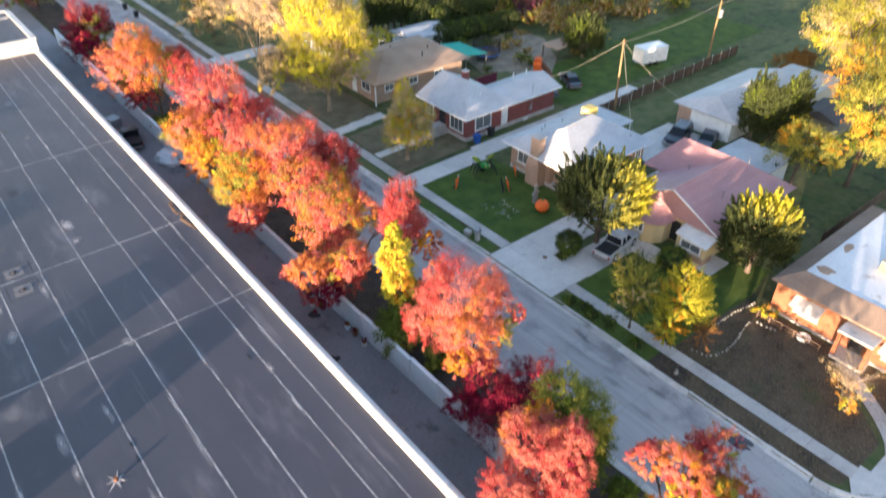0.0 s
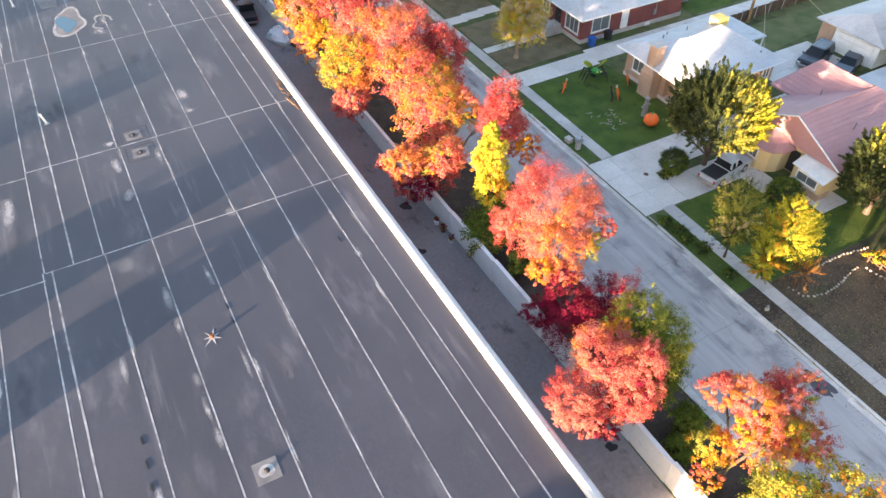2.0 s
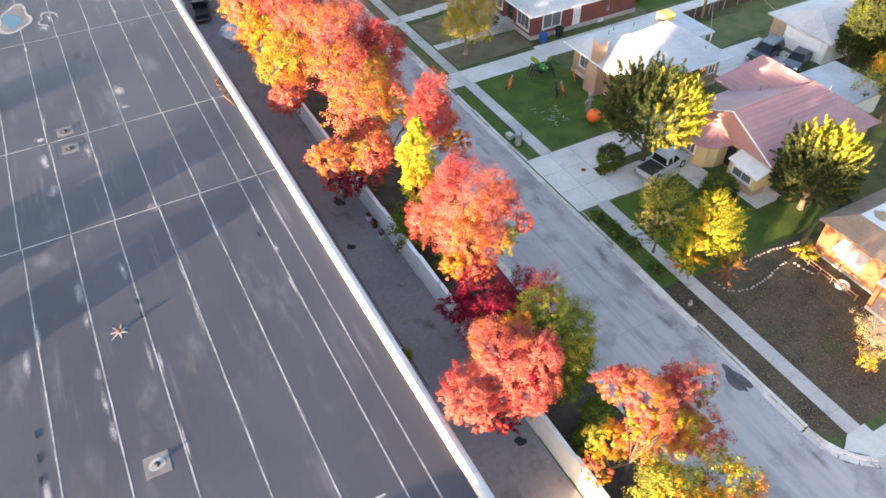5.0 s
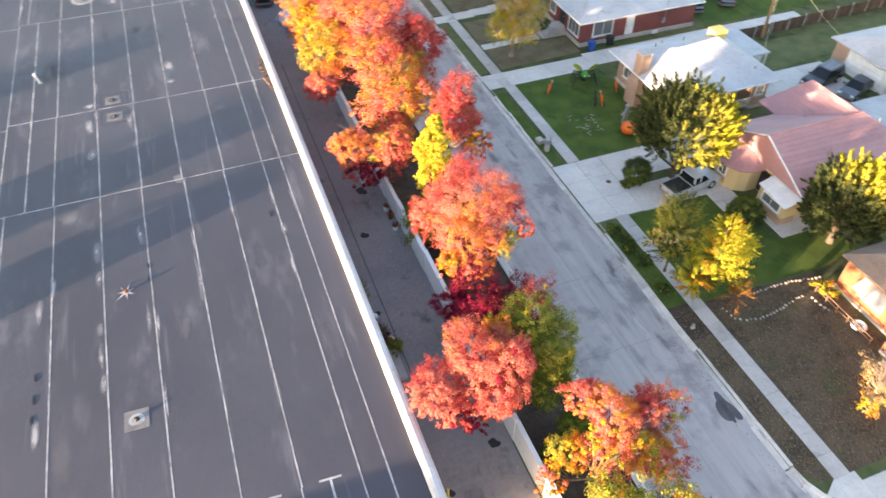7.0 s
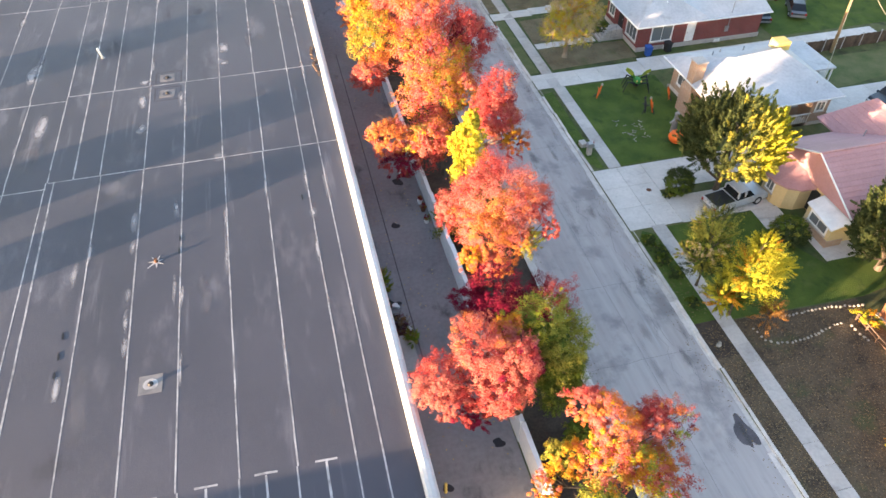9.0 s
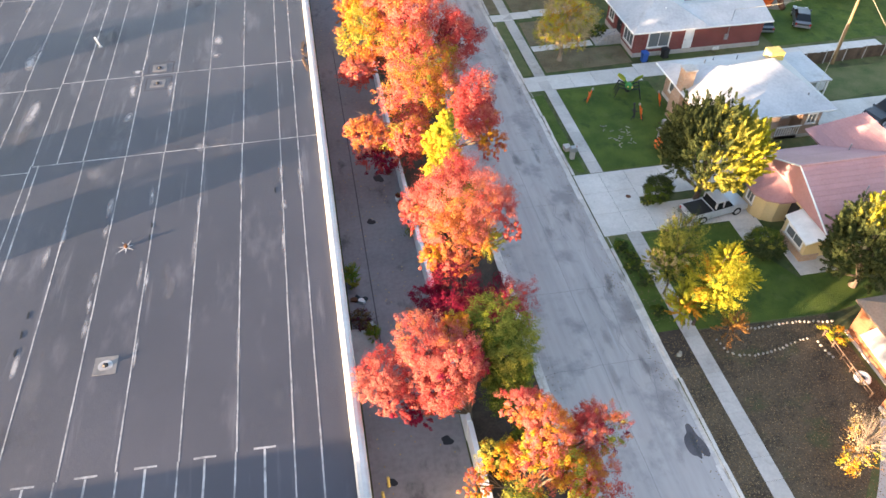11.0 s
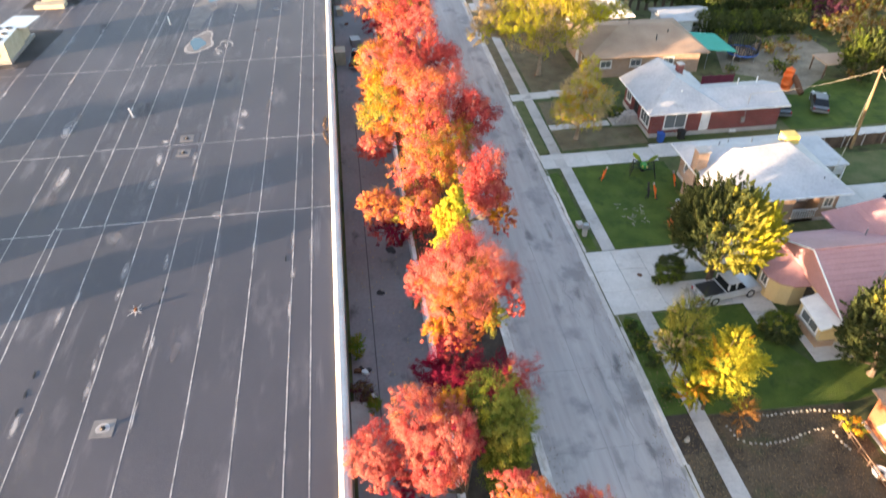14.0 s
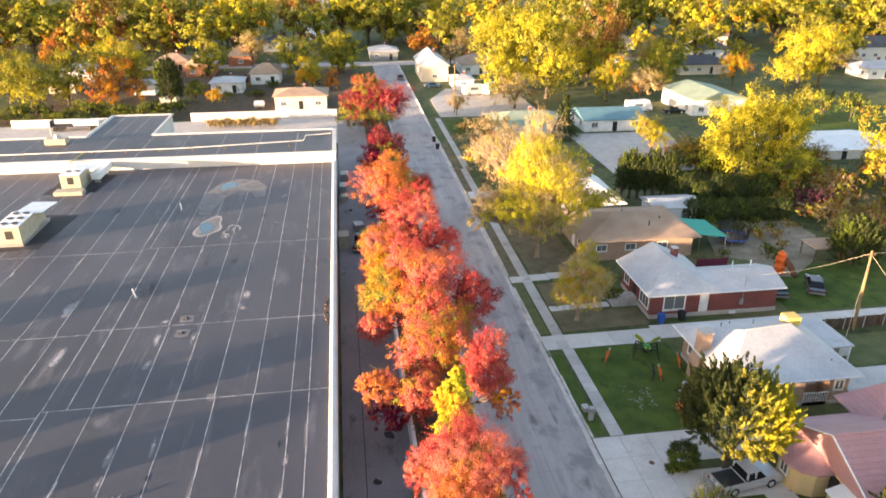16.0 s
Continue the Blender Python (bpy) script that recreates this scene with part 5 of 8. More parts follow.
window(h, "W", 47.1, 60.4, 61.8, 1.2, 2.7, None, 1)
door(h, "S", 54.6, 52.6, 53.6, 0.6, 2.75, WHITE)
door(h, "W", 47.1, 58.3, 59.3, 0.9, 2.9, DARK)
for x in (50.2, 56.2):
    window(h, "S", 54.5, x, x + 0.7, 0.15, 0.45, None, 1)
for k in range(5):
    part("step", Shape().box(44.2 + k * 0.32, 47.1, 57.6 + 0.12 * k, 59.4, 0.1 + 0.17 * k, 0.27 + 0.17 * k), CONCRETE, h)
for k in range(4):
    part("rail_post", Shape().cyl(44.4 + k * 0.55, 57.55, 0.1, 1.1 + k * 0.2, 0.025, 6), GREY_METAL, h)
part("handrail", Shape().tube([(44.3, 57.55, 1.1), (46.2, 57.55, 1.75)], [0.03, 0.03], 6), GREY_METAL, h)
part("meter_box", Shape().box(57.2, 57.6, 54.45, 54.6, 1.2, 1.8), GREY_METAL, h)
part("service_mast", Shape().cyl(57.4, 54.4, 1.8, 4.6, 0.04, 6), GREY_METAL, h)
for x, y, z in ((58.2, 58.6, 4.0), (60.4, 58.6, 4.0), (50.6, 56.2, 4.2)):
    pipe(h, x, y, z - 0.4, z + 0.35, 0.07, WHITE)

# brown roofed house
h = root("house", 0, 0, 0, "long tan brick house with a brown hipped roof", "house")
part("wall", Shape().box(45.2, 59.2, 69.6, 79.6, 0, 2.8), TAN_BRICK, h)
s = Shape()
hip(s, 44.4, 60.0, 68.8, 80.4, 2.95, (50.2, 74.8, 57.2, 74.8, 4.55))
part("roof", s, BROWN_ROOF, h)
for u in (46.4, 50.2, 54.4):
    window(h, "S", 69.6, u, u + 1.5, 1.3, 2.3)
part("carport_post", Shape().box(44.6, 44.75, 69.0, 69.15, 0, 2.85), WHITE, h)
window(h, "W", 45.2, 71, 73, 1.1, 2.3)
door(h, "W", 45.2, 74.2, 75.2, 0.2, 2.25, WHITE)
for x, y in ((54.0, 71.6), (56.0, 73.0), (52.0, 76.0)):
    pipe(h, x, y, 3.6, 4.4, 0.07, DARK)
c = root("canopy", 0, 0, 0, "teal canvas canopy on steel posts", "canopy")
part("cover", Shape().add([(60.2, 70, 2.75), (64.2, 69.8, 2.3), (64.0, 75.8, 2.3), (60.2, 75.9, 2.75), (60.2, 70, 2.68), (64.2, 69.8, 2.23), (64.0, 75.8, 2.23), (60.2, 75.9, 2.68)],
                          [(0, 1, 2, 3), (7, 6, 5, 4), (0, 4, 5, 1), (1, 5, 6, 2), (2, 6, 7, 3), (3, 7, 4, 0)]), TEAL, c)
for x, y in ((60.5, 70.2), (64.0, 70.0), (63.8, 75.6), (60.5, 75.6)):
    part("post", Shape().cyl(x, y, 0.05, 2.3 if x > 62 else 2.66, 0.05, 6), GREY_METAL, c)
t = root("trampoline", 66.7, 72.9, 0.1, "round trampoline with blue rim and black net", "trampoline")
part("mat", Shape().cyl(0, 0, 0.82, 0.86, 1.75, 20), DARK, t)
part("rim", Shape().tube([(1.95 * math.cos(a * math.pi / 10), 1.95 * math.sin(a * math.pi / 10), 0.86) for a in range(21)], [0.10] * 21, 6), BLUE_PLASTIC, t, "blue padded rim")
for k in range(6):
    a = k * math.pi / 3
    part("leg", Shape().cyl(1.9 * math.cos(a), 1.9 * math.sin(a), 0, 0.85, 0.04, 6), GREY_METAL, t)
    part("net_pole", Shape().cyl(1.95 * math.cos(a), 1.95 * math.sin(a), 0.85, 2.5, 0.03, 6), DARK, t)
net = Shape()
for k in range(40):
    a = k * math.pi / 20
    net.cyl(1.95 * math.cos(a), 1.95 * math.sin(a), 0.9, 2.5, 0.06, 4)
for z in (1.2, 1.5, 1.8, 2.1, 2.4):
    net.tube([(1.95 * math.cos(a * math.pi / 10), 1.95 * math.sin(a * math.pi / 10), z) for a in range(21)], [0.012] * 21, 4)
part("net", net, DARK, t)
s = root("shed", 0, 0, 0, "white garden shed with a pale metal roof", "shed")
part("wall", Shape().box(59.4, 65.8, 81.4, 86.0, 0, 2.1), WHITE, s)
r_ = Shape()
hip(r_, 59.0, 66.4, 80.9, 86.4, 2.2, (59.0, 83.6, 66.4, 83.6, 2.9))
part("roof", r_, WHITE_ROOF, s)
door(s, "S", 81.4, 63.6, 64.8, 0.1, 1.95, GREY_METAL)

# bungalow with the pink tile roof
h = root("house", 0, 0, 0, "cream stucco bungalow with a dusty pink metal-tile roof", "house")
part("wall", Shape().box(49.2, 61.4, 24.0, 33.0, 0, 2.75), YELLOW_STUCCO, h)
BAY = [(49.25, 28.1), (48.1, 28.15), (47.3, 28.6), (46.85, 29.4), (46.85, 30.5), (47.3, 31.3), (48.1, 31.75), (49.25, 31.8)]
part("wall", Shape().prism(BAY[::-1], 0, 2.3), YELLOW_STUCCO, h, "rounded cream stucco front bay")
part("gable", Shape().add([(49.2, 24.0, 2.75), (49.2, 33.0, 2.75), (49.2, 28.5, 5.1), (49.5, 24.0, 2.75), (49.5, 33.0, 2.75), (49.5, 28.5, 5.1)], [(0, 2, 1), (3, 4, 5), (0, 3, 5, 2), (1, 2, 5, 4)]), YELLOW_STUCCO, h)
part("gable_vent", Shape().box(49.14, 49.2, 28.1, 28.9, 3.9, 4.4), DARK, h)


def courses(parent, p0, p1, q0, q1, n, mat, thick=0.05):
    """Rows of roof tiles between the eave p0-p1 and the ridge q0-q1, each a lapped strip of its own."""
    p0, p1, q0, q1 = map(Vector, (p0, p1, q0, q1))
    nrm = (p1 - p0).cross(q0 - p0 if (q0 - p0).length > 0.1 else q1 - p0).normalized()
    if nrm.z < 0:
        nrm = -nrm
    for i in range(n):
        a, b = i / n, (i + 1.15) / n
        b = min(b, 1.0)
        lo0, lo1 = p0.lerp(q0, a), p1.lerp(q1, a)
        hi0, hi1 = p0.lerp(q0, b), p1.lerp(q1, b)
        up = nrm * thick
        s = Shape().add([lo0, lo1, hi1, hi0, lo0 + up, lo1 + up, hi1 + up * 0.15, hi0 + up * 0.15],
                        [(0, 3, 2, 1), (4, 5, 6, 7), (0, 1, 5, 4), (1, 2, 6, 5), (2, 3, 7, 6), (3, 0, 4, 7)])
        part("tile_course", s, mat, parent)


s = Shape()
hip(s, 48.9, 62.0, 23.6, 33.4, 2.85, (48.9, 28.5, 58.4, 28.5, 5.25))
roof = part("roof", s, PINK_ROOF, h, "dusty pink metal-tile roof")
courses(roof, (48.8, 23.5, 2.85), (62.0, 23.5, 2.85), (48.8, 28.5, 5.27), (58.4, 28.5, 5.27), 13, PINK_ROOF)
courses(roof, (48.8, 33.5, 2.85), (62.0, 33.5, 2.85), (48.8, 28.5, 5.27), (58.4, 28.5, 5.27), 13, PINK_ROOF)
courses(roof, (54.5, 31.0, 2.95), (54.5, 35.7, 2.95), (57.6, 28.4, 5.62), (57.6, 33.6, 5.62), 10, PINK_ROOF)
courses(roof, (62.1, 23.5, 2.85), (62.1, 33.5, 2.85), (58.4, 28.5, 5.27), (58.4, 28.5, 5.27), 10, PINK_ROOF)
s = Shape()
hip(s, 54.6, 60.6, 31.0, 35.6, 2.9, (57.6, 28.4, 57.6, 33.6, 5.6))
roof2 = part("roof", s, PINK_ROOF, h, "pink cross gable")
part("ridge_cap", Shape().tube([(48.8, 28.5, 5.3), (58.4, 28.5, 5.3)], [0.1, 0.1], 6), PINK_ROOF, roof)
s = Shape()
rim = [(49.35 + 1.2 * (x - 49.25), 30.0 + 1.18 * (y - 30.0)) for x, y in BAY]
s.add([(x, y, 2.4) for x, y in rim] + [(49.4, 29.2, 3.3), (49.4, 30.8, 3.3)] + [(x, y, 2.26) for x, y in rim],
      [(0, 8, 1), (1, 8, 2), (2, 8, 3), (3, 8, 9, 4), (4, 9, 5), (5, 9, 6), (6, 9, 7)] + [(k, k + 1, 11 + k, 10 + k) for k in range(7)] + [tuple(range(17, 9, -1))])
roof3 = part("roof", s, PINK_ROOF, h, "rounded pink roof over the front bay")
part("bargeboard", Shape().tube([(48.78, 23.5, 2.9), (48.78, 28.5, 5.3), (48.78, 33.5, 2.9)], [0.07, 0.07, 0.07], 5), WHITE, h)
window(h, "W", 49.2, 24.6, 26.4, 1.0, 2.2, None, 1)
door(h, "W", 49.2, 27.2, 28.1, 0.2, 2.25, DARK)
window(h, "S", 24.0, 51.0, 52.6, 1.1, 2.2)
window(h, "S", 24.0, 56.0, 57.6, 1.1, 2.2)
window(h, "W", 46.85, 29.45, 30.45, 1.0, 2.1)
part("canopy", Shape().add([(47.5, 23.5, 2.1), (49.3, 23.5, 2.6), (49.3, 26.8, 2.6), (47.8, 26.8, 2.1), (47.5, 23.5, 2.0), (49.3, 23.5, 2.48), (49.3, 26.8, 2.48), (47.8, 26.8, 2.0)],
                           [(0, 1, 2, 3), (7, 6, 5, 4), (0, 4, 5, 1), (1, 5, 6, 2), (2, 6, 7, 3), (3, 7, 4, 0)]), WHITE, h, "white metal window canopy")
part("window_bay", Shape().box(47.85, 49.2, 23.75, 26.6, 0.1, 2.05), YELLOW_STUCCO, h, "boxed cream window bay")
part("window_bay_base", Shape().box(47.8, 49.2, 23.7, 26.65, 0.05, 0.75), TAN_BRICK, h)
window(h, "W", 47.85, 24.1, 26.2, 0.95, 1.9, None, 1)
for x, y, z in ((55.0, 31.0, 4.2), (53.0, 26.0, 4.3), (59.2, 27.4, 4.9)):
    pipe(h, x, y, z - 0.5, z + 0.5, 0.05)
s = root("shed", 0, 0, 0, "white flat-roofed outbuilding behind the pink-roofed house", "shed")
part("wall", Shape().box(62.6, 67.6, 27.2, 32.6, 0, 2.4), WHITE, s)
part("roof", Shape().box(62.3, 67.9, 26.9, 32.9, 2.4, 2.6), WHITE_ROOF, s)

# garage
g = root("garage", 0, 0, 0, "white-roofed garage with a white roller door", "garage")
part("wall", Shape().box(70.4, 84.5, 35.6, 42.6, 0, 2.6), WHITE, g)
part("wall", Shape().box(70.3, 70.42, 40.9, 42.6, 0, 2.6), TAN_BRICK, g)
s = Shape()
hip(s, 69.9, 86.5, 35.0, 43.2, 2.75, (72.5, 39.2, 86.0, 39.2, 4.1))
part("roof", s, WHITE_ROOF, g)
d = part("roller_door", Shape().box(70.3, 70.4, 36.2, 40.7, 0.05, 2.3), WHITE, g)
for k in range(4):
    part("door_panel", Shape().box(70.26, 70.3, 36.25, 40.65, 0.1 + k * 0.55, 0.6 + k * 0.55), WHITE, d)
part("lean_to_roof", Shape().box(84.5, 92, 33.5, 40.5, 2.7, 2.9), WHITE_ROOF, g)
part("lean_to_wall", Shape().box(84.8, 91.8, 33.8, 40.2, 0, 2.7), CREAM, g)
s = root("shed", 0, 0, 0, "grey shed behind the columnar evergreens", "shed")
part("wall", Shape().box(80, 85.5, 28.5, 32.5, 0, 2.3), GREY_METAL, s)
r_ = Shape()
hip(r_, 79.6, 86, 28.1, 32.9, 2.3, (79.6, 30.5, 86, 30.5, 3.2))
part("roof", r_, DARK_ROOF, s)

# orange brick house with the white flat roof
h = root("house", 0, 0, 0, "orange brick house, flat white roof with brown shingle skirt", "house")
part("wall", Shape().box(47.3, 63.5, 2.9, 17.0, 0, 3.05), ORANGE_BRICK, h)
part("foundation", Shape().box(47.2, 63.6, 2.8, 17.1, 0, 0.3), CONCRETE, h)
s = Shape()
x0, x1, y0, y1 = 46.9, 64.0, 2.4, 17.4
i0, i1, j0, j1 = 48.9, 62.4, 4.2, 15.9
o, n_ = [(x0, y0), (x1, y0), (x1, y1), (x0, y1)], [(i0, j0), (i1, j0), (i1, j1), (i0, j1)]
s.add([(a, b, 3.15) for a, b in o] + [(a, b, 3.85) for a, b in n_] + [(a, b, 3.0) for a, b in o],
      [(k, (k + 1) % 4, 4 + (k + 1) % 4, 4 + k) for k in range(4)] + [(k, 8 + k, 8 + (k + 1) % 4, (k + 1) % 4) for k in range(4)] + [(11, 10, 9, 8)])
part("roof_skirt", s, SKIRT_ROOF, h, "brown shingle skirt")
part("roof", Shape().prism([(i0, j0), (i1, j0), (i1, j1), (i0, j1)], 3.5, 3.80), BRIGHT_ROOF, h, "white coated flat roof")
part("roof_patch", Shape().prism(blot(50.2, 15.0, 0.5, 0.7, 71), 3.80, 3.81), BROWN_ROOF, h)
part("roof_patch", Shape().prism(blot(54.6, 15.3, 0.7, 0.35, 72), 3.80, 3.81), BROWN_ROOF, h)
e = part("cooler", Shape().box(53.4, 54.4, 11.4, 12.4, 3.8, 4.6), YELLOW_PAINT, h, "yellow evaporative cooler on the roof")
part("lid", Shape().box(53.35, 54.45, 11.35, 12.45, 4.6, 4.66), BEIGE_METAL, e)
for u in (13.3, 6.6):
    w_ = window(h, "W", 47.3, u, u + 1.9, 1.1, 2.3, None, 1)
    # White awning given concrete grey, shade put into its colour.
    part("awning", Shape().add([(46.3, u - 0.2, 2.1), (47.3, u - 0.2, 2.6), (47.3, u + 2.1, 2.6), (46.3, u + 2.1, 2.1), (46.3, u - 0.2, 2.04), (47.3, u - 0.2, 2.52), (47.3, u + 2.1, 2.52), (46.3, u + 2.1, 2.04)],
                               [(0, 1, 2, 3), (7, 6, 5, 4), (0, 4, 5, 1), (1, 5, 6, 2), (2, 6, 7, 3), (3, 7, 4, 0)]), CONCRETE, h, "pale metal awning greyed for its shade")
part("porch_roof", Shape().box(45.6, 48.4, 8.9, 11.4, 2.6, 2.75), CONCRETE, h)
for y in (9.1, 11.2):
    part("porch_post", Shape().box(45.8, 46.1, y - 0.15, y + 0.15, 0.1, 2.6), ORANGE_BRICK, h)
part("porch_step", Shape().box(45.7, 47.3, 9.0, 11.3, 0.1, 0.35), CONCRETE, h)
door(h, "W", 47.3, 9.8, 10.8, 0.35, 2.4, DARK)
f = root("fence", 0, 0, 0, "low wooden rail along the brick house front", "fence")
for k in range(6):
    part("post", Shape().box(45.55, 45.65, 12.0 + k, 12.1 + k, 0.1, 0.75), FENCE, f)
for z in (0.35, 0.65):
    part("rail", Shape().box(45.57, 45.63, 12.0, 17.1, z, z + 0.08), FENCE, f)
t = root("tyre_planter", 46.0, 13.4, 0.1, "white-painted tyre used as a planter", "planter")
part("tyre", Shape().tube([(0.36 * math.cos(a * math.pi / 8), 0.36 * math.sin(a * math.pi / 8), 0.16) for a in range(17)], [0.17] * 17, 8), WHITE, t)
part("soil", Shape().cyl(0, 0, 0.02, 0.16, 0.28, 12), SOIL, t)

# back fence and poles
f = root("fence", 0, 0, 0, "dark brown board fence with pale posts along the drive", "fence")
x = 59.2
while x < 96:
    for k in range(6):
        part("board", Shape().box(x + 0.08 + k * 0.37, x + 0.08 + k * 0.37 + 0.34, 49.5 + (x - 59) * 0.04, 49.54 + (x - 59) * 0.04, 0.12, 1.45 + random.uniform(-0.05, 0.05)), FENCE, f)
    part("post", Shape().box(x - 0.06, x + 0.06, 49.42 + (x - 59) * 0.04, 49.54 + (x - 59) * 0.04, 0.1, 1.6), CONCRETE, f)
    x += 2.35
f = root("fence", 0, 0, 0, "weathered grey board fence behind the brick house", "fence")
x = 58.6
while x < 80:
    part("board", Shape().box(x, x + 0.56, 18.7, 18.75, 0.1, 1.6), FENCE, f)
    x += 0.6


def pole(x, y, h, lean, label):
    p = root("utility_pole", x, y, 0.05, label, "utility pole")
    part("pole", Shape().tube([(0, 0, -0.2), (lean * 0.5, 0, h * 0.5), (lean, 0, h)], [0.17, 0.14, 0.11], 8), POLE_WOOD, p)
    part("bracket", Shape().box(lean - 0.5, lean + 0.5, -0.05, 0.05, h - 0.5, h - 0.4), POLE_WOOD, p)
    return p


pole(67.2, 49.45, 9.1, -0.25, "leaning wooden utility pole beside the fence")
p = pole(91.5, 52.3, 8.4, 0.1, "wooden utility pole with a grey transformer")
part("transformer", Shape().cyl(0.1, -0.35, 6.2, 7.2, 0.28, 10), GREY_METAL, p)
pole(41.8, 154.2, 11.2, 0.0, "tall wooden utility pole at the side road")
w = root("overhead_wire", 0, 0, 0, "sagging overhead service wires between poles", "wire")
for a, b in (((66.9, 49.4, 8.9), (57.4, 54.4, 4.6)), ((66.9, 49.4, 8.9), (91.6, 52.3, 8.1)), ((66.9, 49.4, 8.8), (70.5, 42.5, 2.9)), ((91.6, 52.3, 8.0), (130, 55, 8.5)), ((66.9, 49.4, 8.7), (58.0, 40.0, 3.7))):
    a, b = Vector(a), Vector(b)
    part("wire", Shape().tube([a.lerp(b, t / 6) - Vector((0, 0, 0.5 * math.sin(math.pi * t / 6))) for t in range(7)], [0.02] * 7, 4), BEIGE_METAL, w)


# ---- vehicles ----
def wheel(parent, x, y, r=0.36, w=0.24):
    n = 14
    t = Shape().tube([(x, y - w / 2, r), (x, y + w / 2, r)], [r, r], n)
    wh = part("wheel", t, RUBBER, parent)
    sg = -1 if y < 0 else 1
    part("rim", Shape().tube([(x, y + sg * w / 2, r), (x, y + sg * (w / 2 + 0.02), r)], [r * 0.62, r * 0.5], 10), SILVER, wh)
    return wh


def vehicle(name, x, y, z, turn, paint, label, category, kind):
    """A road vehicle, its nose along +x before it is turned."""
    c = root(name, x, y, z, label, category, turn)
    if kind == "pickup":
        L, W = 5.2, 1.8
        part("body", Shape().side([(-2.6, 0.42), (-2.6, 0.98), (-0.62, 1.02), (-0.62, 0.42)], -W / 2, W / 2, 0.02)
             .side([(-0.62, 0.42), (-0.62, 1.05), (1.05, 1.08), (2.25, 1.0), (2.58, 0.85), (2.6, 0.42)], -W / 2, W / 2, 0.05), paint, c)
        part("bed", Shape().box(-2.48, -0.72, -W / 2 + 0.12, W / 2 - 0.12, 1.0, 1.035), DARK, c, "black open load bed")
        cb = part("cab", Shape().side([(-0.62, 1.04), (-0.5, 1.66), (0.55, 1.70), (1.15, 1.07)], -W / 2 + 0.05, W / 2 - 0.05, 0.16), CAR_GLASS, c)
        part("cab_roof", Shape().side([(-0.5, 1.655), (-0.48, 1.73), (0.50, 1.745), (0.6, 1.69)], -W / 2 + 0.16, W / 2 - 0.16, 0.03), paint, cb)
        for yy in (-1, 1):
            for xa in (-0.58, 0.1):
                part("pillar", Shape().box(xa, xa + 0.12, yy * (W / 2 - 0.14) - 0.06, yy * (W / 2 - 0.14) + 0.06, 1.05, 1.68), paint, cb)
        ends, wx, r = (-2.6, 2.6), (-1.55, 1.65), 0.38
    elif kind == "suv":
        L, W = 4.8, 1.9
        part("body", Shape().side([(-2.4, 0.4), (-2.4, 1.05), (-2.3, 1.12), (1.0, 1.1), (2.2, 1.0), (2.4, 0.8), (2.4, 0.4)], -W / 2, W / 2, 0.06), paint, c)
        cb = part("cabin", Shape().side([(-2.3, 1.1), (-2.1, 1.72), (0.3, 1.76), (1.05, 1.1)], -W / 2 + 0.06, W / 2 - 0.06, 0.18), CAR_GLASS, c)
        part("cabin_roof", Shape().side([(-2.08, 1.72), (-2.05, 1.79), (0.25, 1.81), (0.35, 1.75)], -W / 2 + 0.2, W / 2 - 0.2, 0.03), GREY_PAINT if paint is BLACK_PAINT else paint, cb)
        for yy in (-0.5, 0.5):
            part("roof_rail", Shape().box(-1.9, 0.0, yy - 0.02, yy + 0.02, 1.8, 1.86), GREY_METAL, cb)
        ends, wx, r = (-2.4, 2.4), (-1.45, 1.5), 0.37
    elif kind == "van":
        L, W = 6.2, 2.2
        part("body", Shape().side([(-3.1, 0.45), (-3.1, 2.7), (2.2, 2.75), (2.9, 1.5), (3.1, 1.2), (3.1, 0.45)], -W / 2, W / 2, 0.08), paint, c)
        part("windscreen", Shape().add([(2.32, -0.9, 2.55), (2.32, 0.9, 2.55), (2.87, 0.95, 1.6), (2.87, -0.95, 1.6)], [(0, 1, 2, 3)]), GLASS, c)
        for yy in (-1, 1):
            part("side_window", Shape().box(-1.5, 0.6, yy * (W / 2 - 0.03) - 0.03, yy * (W / 2 - 0.03) + 0.03, 1.5, 2.1), GLASS, c)
        ends, wx, r = (-3.1, 3.1), (-1.9, 2.0), 0.4
    else:
        L, W = 4.6, 1.75
        part("body", Shape().side([(-2.3, 0.35), (-2.3, 0.85), (-1.4, 0.92), (1.0, 0.9), (2.15, 0.8), (2.3, 0.6), (2.3, 0.35)], -W / 2, W / 2, 0.06), paint, c)
        cb = part("cabin", Shape().side([(-1.75, 0.9), (-1.0, 1.38), (0.25, 1.41), (1.05, 0.89)], -W / 2 + 0.06, W / 2 - 0.06, 0.2), CAR_GLASS, c)
        part("cabin_roof", Shape().side([(-1.0, 1.38), (-0.95, 1.44), (0.2, 1.455), (0.3, 1.4)], -W / 2 + 0.22, W / 2 - 0.22, 0.03), paint, cb)
        ends, wx, r = (-2.3, 2.3), (-1.35, 1.4), 0.32
    for xa in wx:
        for yy in (-1, 1):
            wheel(c, xa, yy * (W / 2 - 0.1), r)
    part("bumper", Shape().box(ends[0] - 0.1, ends[0] + 0.05, -W / 2 + 0.05, W / 2 - 0.05, 0.42, 0.62), GREY_METAL, c)
    part("bumper", Shape().box(ends[1] - 0.05, ends[1] + 0.08, -W / 2 + 0.05, W / 2 - 0.05, 0.38, 0.58), GREY_METAL, c)
